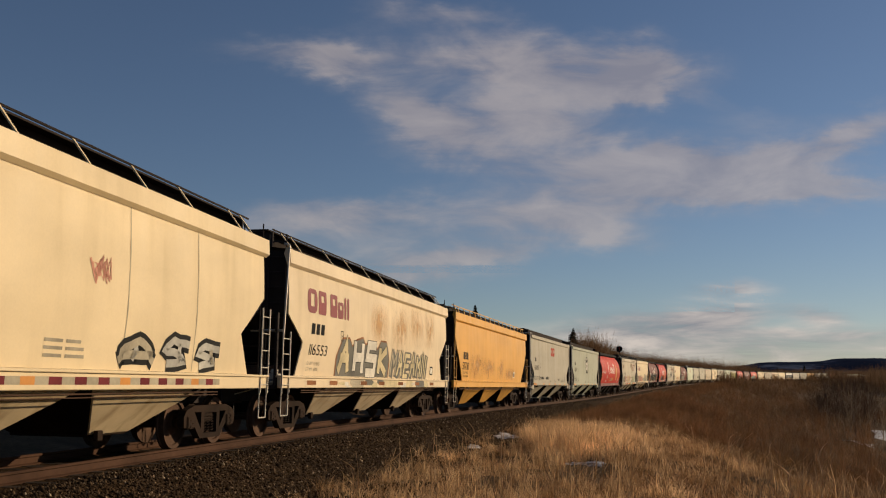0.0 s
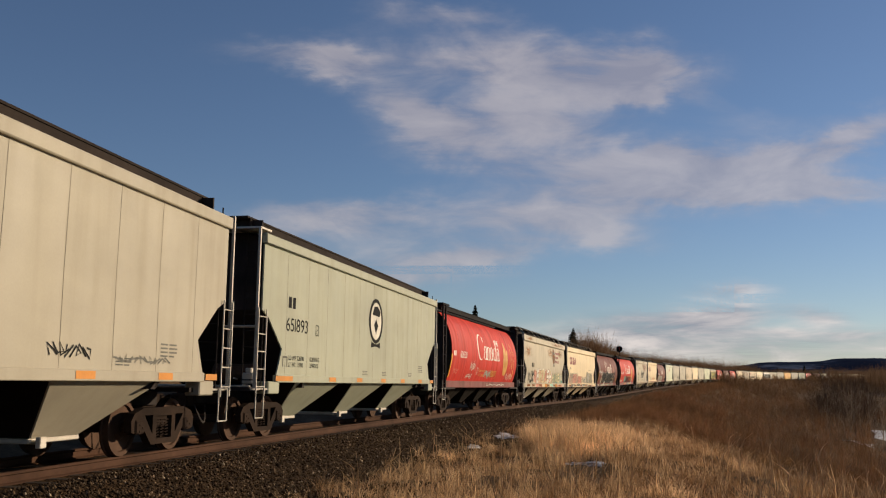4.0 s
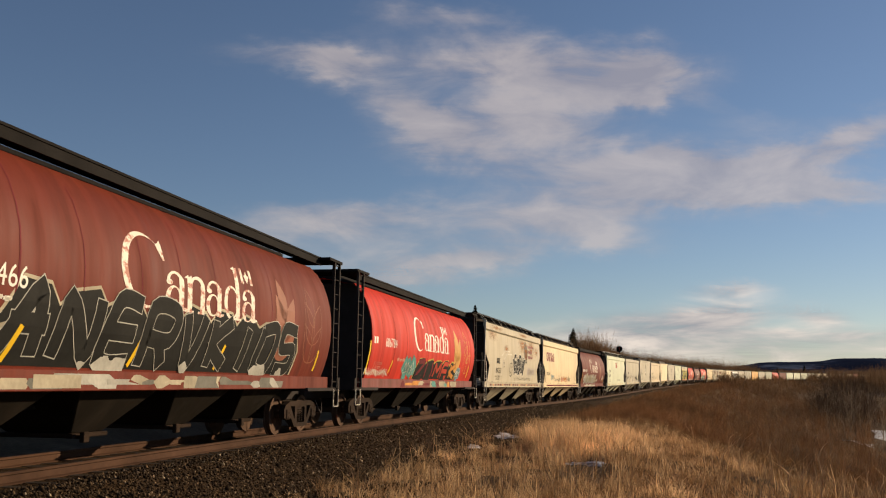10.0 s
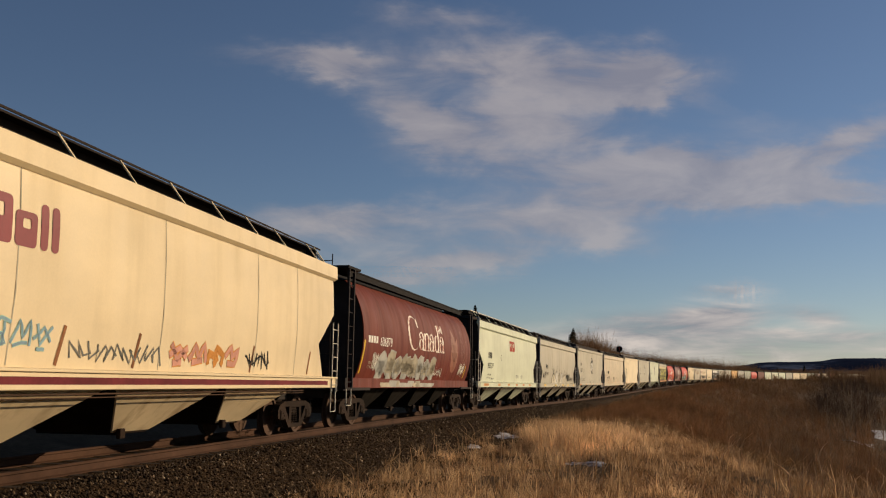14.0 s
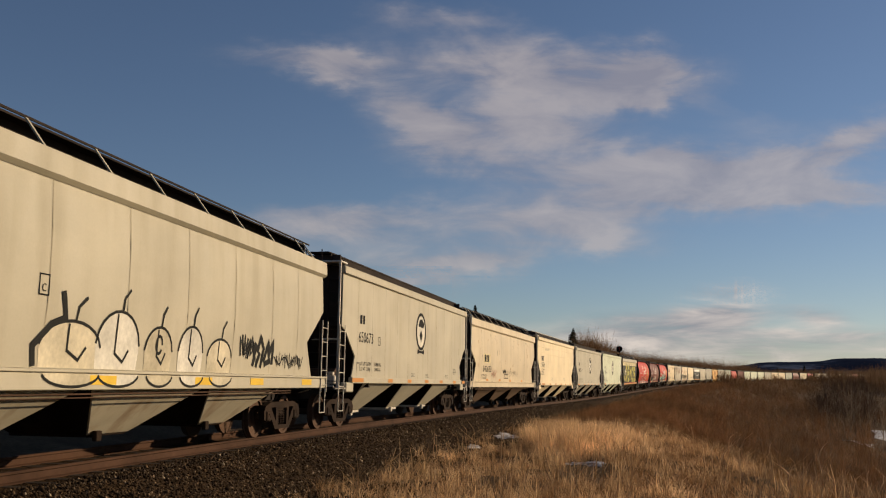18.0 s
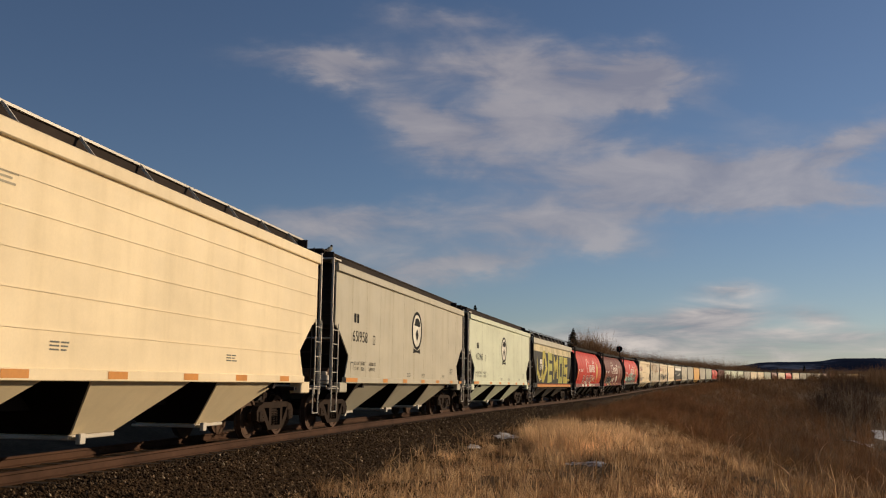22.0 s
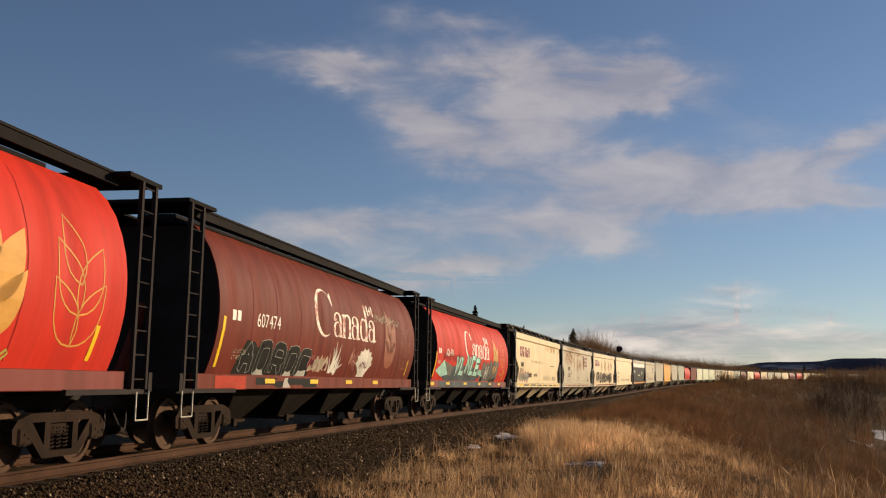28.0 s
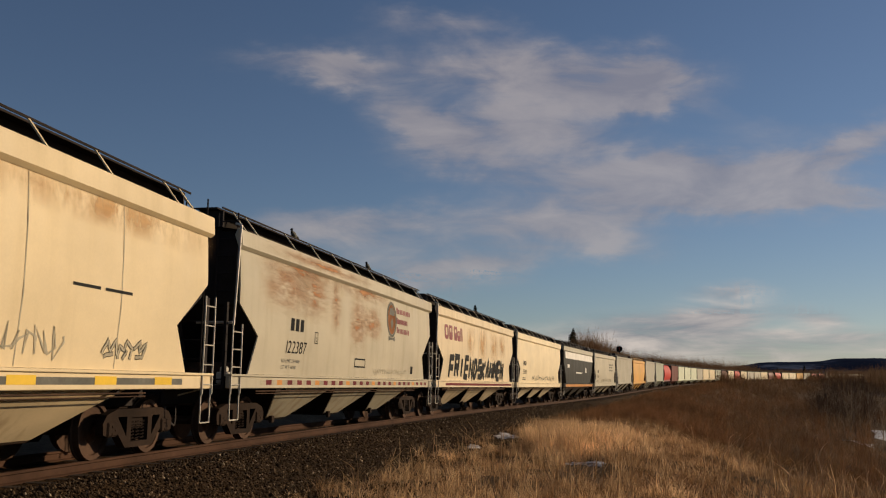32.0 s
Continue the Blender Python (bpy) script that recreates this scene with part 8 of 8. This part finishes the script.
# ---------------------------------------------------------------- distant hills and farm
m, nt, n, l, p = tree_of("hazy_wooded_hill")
# distance haze is painted in as blue; the pale streaks are snowy fields
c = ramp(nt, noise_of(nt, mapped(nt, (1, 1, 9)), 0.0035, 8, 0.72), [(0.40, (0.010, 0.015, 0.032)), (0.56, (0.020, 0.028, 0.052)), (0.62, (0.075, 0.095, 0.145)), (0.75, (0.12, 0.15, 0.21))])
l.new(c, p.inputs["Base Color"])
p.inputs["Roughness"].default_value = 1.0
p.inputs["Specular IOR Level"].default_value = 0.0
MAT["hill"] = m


def ridge(name, px0, px1, row_of, dist, depth, label, seed):
    bm = bmesh.new()
    r = random.Random(seed)
    rows = []
    for k in range(181):
        px = px0 + (px1 - px0) * k / 180
        top = height_at(row_of(px) + 1.1 * math.sin(k * 0.7 + seed) + r.uniform(-0.5, 0.5), dist, px)
        a = bearing(px)
        col = []
        for f, q in ((1.0 - depth, -0.15), (1.0 - depth * 0.45, 0.55), (1.0, 1.0), (1.0 + depth * 0.5, 0.6)):
            col.append(bm.verts.new((dist * f * math.cos(a), dist * f * math.sin(a), top * q if q > 0 else -20)))
        rows.append(col)
    for a, b in zip(rows, rows[1:]):
        for j in range(3):
            bm.faces.new((a[j], b[j], b[j + 1], a[j + 1]))
    bmesh.ops.recalc_face_normals(bm, faces=bm.faces[:])
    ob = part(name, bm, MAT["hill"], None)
    for f in ob.data.polygons:
        f.use_smooth = True
    tagged(ob, label, "hill", kind="structure")


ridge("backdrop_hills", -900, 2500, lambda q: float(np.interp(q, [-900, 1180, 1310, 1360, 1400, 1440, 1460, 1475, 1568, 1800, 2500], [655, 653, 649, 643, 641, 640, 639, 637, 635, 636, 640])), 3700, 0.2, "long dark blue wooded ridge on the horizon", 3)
m = MAT["galv"]
for px, w, h, hh in ((1322, 9, 3.2, 658), (1337, 22, 3.0, 661)):
    x, y = at(px, 560)
    z = height_at(hh, 560, px)
    barn = tagged(new("farm_shed"), "pale metal-roofed farm shed beyond the line", "shed", group="farm sheds")
    barn.location, barn.rotation_euler = (x, y, z - h - 2), (0, 0, bearing(px) + 1.3)
    part("wall", boxed(-w / 2, w / 2, -4, 4, -6, h - 0.5), MAT["grey"], barn)
    bm = bmesh.new()
    a = [bm.verts.new(v) for v in ((-w / 2 - 0.4, -4.5, h - 0.6), (w / 2 + 0.4, -4.5, h - 0.6), (w / 2 + 0.4, 0, h + 1.6), (-w / 2 - 0.4, 0, h + 1.6), (-w / 2 - 0.4, 4.5, h - 0.6), (w / 2 + 0.4, 4.5, h - 0.6))]
    bm.faces.new((a[0], a[1], a[2], a[3]))
    bm.faces.new((a[3], a[2], a[5], a[4]))
    bmesh.ops.solidify(bm, geom=bm.faces[:], thickness=0.15)
    part("roof", bm, MAT["snow"], barn, "pale frosted metal roof")

# ---------------------------------------------------------------- cloud
PX = 4300 / 1651.5


def cloud_sheet(name, blobs, rows, tone, label, thin, stretch=(0.55, 1.25), ragged=110):
    """A drifting veil far off: wisps are noise within soft oval fields."""
    m, nt, n, l, p = tree_of(name + "_vapour")
    n.remove(p)
    tc = n.new("ShaderNodeTexCoord")

    def math_node(op, a, b=None):
        q = n.new("ShaderNodeMath")
        q.operation = op
        for sock, v in zip(q.inputs, (a, b)):
            if v is None:
                continue
            if isinstance(v, (int, float)):
                sock.default_value = v
            else:
                l.new(v, sock)
        return q.outputs[0]

    # the wind tears the outlines: coordinates are pushed about by noise
    tear, tm = n.new("ShaderNodeTexNoise"), n.new("ShaderNodeMapping")
    tm.inputs["Scale"].default_value = (0.55 / (100 * PX), 1.3 / (100 * PX), 0.01)
    l.new(tc.outputs["Object"], tm.inputs[0])
    l.new(tm.outputs[0], tear.inputs["Vector"])
    tear.inputs["Scale"].default_value, tear.inputs["Detail"].default_value, tear.inputs["Roughness"].default_value = 1.6, 6, 0.6
    push, torn = n.new("ShaderNodeVectorMath"), n.new("ShaderNodeVectorMath")
    push.operation = "MULTIPLY_ADD"
    l.new(tear.outputs["Color"], push.inputs[0])
    push.inputs[1].default_value, push.inputs[2].default_value = (ragged * PX, ragged * 0.8 * PX, 0), ((0.22 - 0.5) * ragged * PX, -ragged * 0.4 * PX, 0)
    torn.operation = "ADD"
    l.new(tc.outputs["Object"], torn.inputs[0])
    l.new(push.outputs[0], torn.inputs[1])
    total = None
    for cx, cy, rx, ry, turn, amp in blobs:
        mp, ln = n.new("ShaderNodeMapping"), n.new("ShaderNodeVectorMath")
        mp.vector_type = "TEXTURE"
        mp.inputs["Location"].default_value = ((cx - 784) * PX, (441 - cy) * PX, 0)
        mp.inputs["Rotation"].default_value = (0, 0, radians(turn))
        mp.inputs["Scale"].default_value = (rx * 1.35 * PX, ry * 1.65 * PX, 1)
        l.new(torn.outputs[0], mp.inputs[0])
        ln.operation = "LENGTH"
        l.new(mp.outputs[0], ln.inputs[0])
        d2 = math_node("MULTIPLY", ln.outputs["Value"], ln.outputs["Value"])
        g = math_node("MULTIPLY", math_node("POWER", 2.718, math_node("MULTIPLY", d2, -1.0)), amp)
        total = g if total is None else math_node("ADD", total, g)
    mp = n.new("ShaderNodeMapping")
    mp.inputs["Rotation"].default_value = (0, 0, radians(-12))
    mp.inputs["Scale"].default_value = (stretch[0] / (100 * PX), stretch[1] / (100 * PX), 0.01)
    l.new(tc.outputs["Object"], mp.inputs[0])
    nz = n.new("ShaderNodeTexNoise")
    nz.inputs["Scale"].default_value, nz.inputs["Detail"].default_value, nz.inputs["Roughness"].default_value, nz.inputs["Distortion"].default_value = 1.0, 8, 0.55, 0.5
    l.new(mp.outputs[0], nz.inputs["Vector"])
    fine = n.new("ShaderNodeTexNoise")
    fm = n.new("ShaderNodeMapping")
    fm.inputs["Rotation"].default_value = (0, 0, radians(-16))
    fm.inputs["Scale"].default_value = (0.9 * stretch[0] / (100 * PX), 3.4 * stretch[1] / (100 * PX), 0.01)
    l.new(tc.outputs["Object"], fm.inputs[0])
    fine.inputs["Scale"].default_value, fine.inputs["Detail"].default_value, fine.inputs["Roughness"].default_value, fine.inputs["Distortion"].default_value = 1.2, 8, 0.62, 0.5
    l.new(fm.outputs[0], fine.inputs["Vector"])
    both = math_node("ADD", math_node("MULTIPLY", nz.outputs["Fac"], 0.75), math_node("MULTIPLY", fine.outputs["Fac"], 0.25))
    veil = math_node("MULTIPLY", total, math_node("ADD", math_node("MULTIPLY", math_node("MAXIMUM", math_node("SUBTRACT", both, 0.34), 0.0), 2.5), 0.36))
    dens = n.new("ShaderNodeMapRange")
    dens.interpolation_type = "SMOOTHERSTEP"
    dens.inputs[1].default_value, dens.inputs[2].default_value, dens.inputs[4].default_value = -0.12, 1.25, thin
    l.new(veil, dens.inputs[0])
    dens = math_node("MULTIPLY", dens.outputs[0], math_node("MINIMUM", math_node("MULTIPLY", veil, 6.0), 1.0))
    em, tr, mx = n.new("ShaderNodeEmission"), n.new("ShaderNodeBsdfTransparent"), n.new("ShaderNodeMixShader")
    l.new(ramp(nt, nz.outputs["Fac"], [(0.35, tone[0]), (0.65, tone[1])]), em.inputs[0])
    em.inputs[1].default_value = 1.0
    l.new(dens, mx.inputs[0])
    l.new(tr.outputs[0], mx.inputs[1])
    l.new(em.outputs[0], mx.inputs[2])
    l.new(mx.outputs[0], n["Material Output"].inputs[0])
    bm = bmesh.new()
    x0, x1 = rows[0], rows[1]
    cells = 12
    g = [[bm.verts.new(((-200 + 2000 * i / cells - 784) * PX, (441 - (x0 + (x1 - x0) * j / cells)) * PX, 0)) for j in range(cells + 1)] for i in range(cells + 1)]
    for i in range(cells):
        for j in range(cells):
            bm.faces.new((g[i][j], g[i + 1][j], g[i + 1][j + 1], g[i][j + 1]))
    ob = part(name, bm, m, None)
    return tagged(ob, label, "cloud", kind="structure")


UPPER = [(560, 98, 110, 15, -4, 0.7), (630, 124, 58, 20, -18, 0.8), (760, 24, 85, 15, -4, 0.55), (900, 50, 120, 18, -12, 0.45), (850, 100, 200, 22, -4, 0.55), (1000, 112, 150, 26, -4, 0.75), (1090, 142, 95, 28, 4, 1.0), (1150, 126, 40, 26, 40, 1.5), (1160, 152, 30, 20, 30, 1.0), (930, 152, 130, 20, -8, 0.55), (1225, 112, 22, 40, 50, 0.35), (1265, 165, 60, 12, -30, 0.25)]
MIDDLE = [(770, 205, 60, 20, -25, 0.9), (800, 240, 72, 26, -14, 1.0), (735, 160, 40, 12, 10, 0.4), (900, 200, 90, 17, -4, 0.55), (960, 235, 100, 22, -6, 0.85), (1000, 208, 90, 14, -10, 0.5), (940, 286, 62, 13, -5, 0.45), (850, 270, 120, 30, -10, 0.25)]
EAST = [(1150, 270, 100, 18, -8, 0.45), (1250, 276, 130, 22, 4, 0.85), (1200, 320, 150, 22, 0, 0.85), (1310, 310, 180, 18, -4, 0.75), (1480, 325, 160, 13, -4, 0.8), (1130, 360, 150, 18, 6, 0.75), (1050, 330, 120, 22, 0, 0.45), (1450, 272, 90, 15, 12, 0.7), (1535, 240, 70, 18, 22, 1.1), (1440, 210, 120, 12, 4, 0.3), (1300, 345, 200, 30, 2, 0.3)]
LOWER = [(560, 395, 120, 14, 3, 0.45), (660, 370, 170, 14, 2, 0.55), (760, 402, 140, 20, -2, 0.4), (760, 470, 140, 20, 6, 0.65), (885, 450, 110, 13, 6, 0.65), (650, 440, 200, 40, 0, 0.35), (1000, 375, 110, 20, -8, 0.55), (1085, 410, 90, 17, -6, 0.55), (930, 402, 80, 16, -5, 0.4)]
HIGH = UPPER + MIDDLE + EAST + LOWER
LOW = [(1297, 514, 52, 10, 0, 0.95), (1160, 575, 130, 16, 4, 0.9), (1275, 563, 55, 14, 4, 1.0), (1458, 561, 42, 12, -8, 0.9), (1300, 608, 420, 12, 0, 0.6), (1450, 592, 240, 8, 0, 0.5), (1150, 640, 600, 20, 0, 0.75), (1200, 560, 150, 12, 2, 0.4)]
high_cloud = cloud_sheet("cloud_veil", HIGH, (-350, 560), ((0.29, 0.285, 0.315), (0.47, 0.445, 0.43)), "thin white wind-drawn clouds high in the sky", 0.64)
low_cloud = cloud_sheet("cloud_bank", LOW, (470, 668), ((0.20, 0.22, 0.27), (0.66, 0.62, 0.57)), "low grey cloud bank over the horizon", 0.85, (0.5, 2.4), 30)

# ---------------------------------------------------------------- pigeons riding on the roofs
def pigeon():
    bird = tagged(new("pigeon"), "grey pigeon perched on a hopper car roof", "bird", group="pigeons")
    bm = bmesh.new()
    bmesh.ops.create_uvsphere(bm, u_segments=10, v_segments=8, radius=1.0)
    for v in bm.verts:
        v.co = Vector((v.co.x * 0.15, v.co.y * 0.065, v.co.z * 0.07 + 0.12 + 0.05 * v.co.x))
    part("body", bm, MAT["g_grey"], bird)
    bm = bmesh.new()
    bmesh.ops.create_uvsphere(bm, u_segments=8, v_segments=6, radius=0.038)
    bmesh.ops.translate(bm, verts=bm.verts[:], vec=(0.14, 0, 0.22))
    bar(bm, (0.12, 0, 0.15), (0.14, 0, 0.21), 0.03)
    part("head", bm, MAT["slate"], bird)
    bm = bmesh.new()
    prism(bm, [(-0.10, 0.09), (-0.30, 0.06), (-0.30, 0.08), (-0.10, 0.13)], -0.03, 0.03)
    part("tail", bm, MAT["slate"], bird)
    for y in (-0.025, 0.025):
        bm = bmesh.new()
        bar(bm, (0.02, y, 0.0), (0.0, y, 0.08), 0.006, 5)
        part("leg", bm, MAT["g_red"], bird)
    return bird


first = pigeon()
RIDERS = [(24, -2.8, -0.98, 4.675, 0), (25, -4.1, -0.98, 4.675, 180), (25, 2.2, -0.98, 4.675, 180), (18, -7.2, -1.0, 4.72, 0)]
BIRDS = [(first, *RIDERS[0])]
for r in RIDERS[1:]:
    BIRDS.append((copy_thing(first, Matrix.Identity(4)), *r))


def motions():
    """The train runs past with its wheels turning and pigeons riding; the clouds drift."""
    ticks = [0, 0.1] + [0.5 * k for k in range(1, 64)] + [31.9, 32.0]
    where = {}
    for car, s0 in TRAIN:
        where[car] = s0
        walk(car, [(t, car_pose(s0 - run_of(t))) for t in ticks])
    for bird, i, x, y, z, turn in BIRDS:
        s0 = TRAIN[i][1]
        walk(bird, [(t, car_pose(s0 - run_of(t)) @ pose(x, y, z, 0, 0, turn)) for t in ticks])
    # wheels turn while their car is near; axles are keyed in their truck's space
    for wheel, car in WHEELS:
        seen = [k / 30 for k in range(961) if -14 < where[car] - run_of(k / 30) < 46]
        if len(seen) < 4:
            continue
        x, y, z = wheel.location
        rows = [(t, pose(x, y, z, 0, -math.degrees(run_of(t) - run_of(seen[0])) / 0.457 % 360, 0)) for t in seen]
        if seen[0] > 0.05:
            rows = [(0, rows[0][1])] + rows
        if seen[-1] < 31.95:
            rows = rows + [(32, rows[-1][1])]
        walk(wheel, rows)
    for veil, dx, dy in ((high_cloud, 9, -16), (low_cloud, 0, -3)):
        walk(veil, [(t, CAM_POSE @ pose(dx * PX * t / 32, dy * PX * t / 32, -4300)) for t in (0, 4, 8, 12, 16, 20, 24, 28, 32)])


motions()
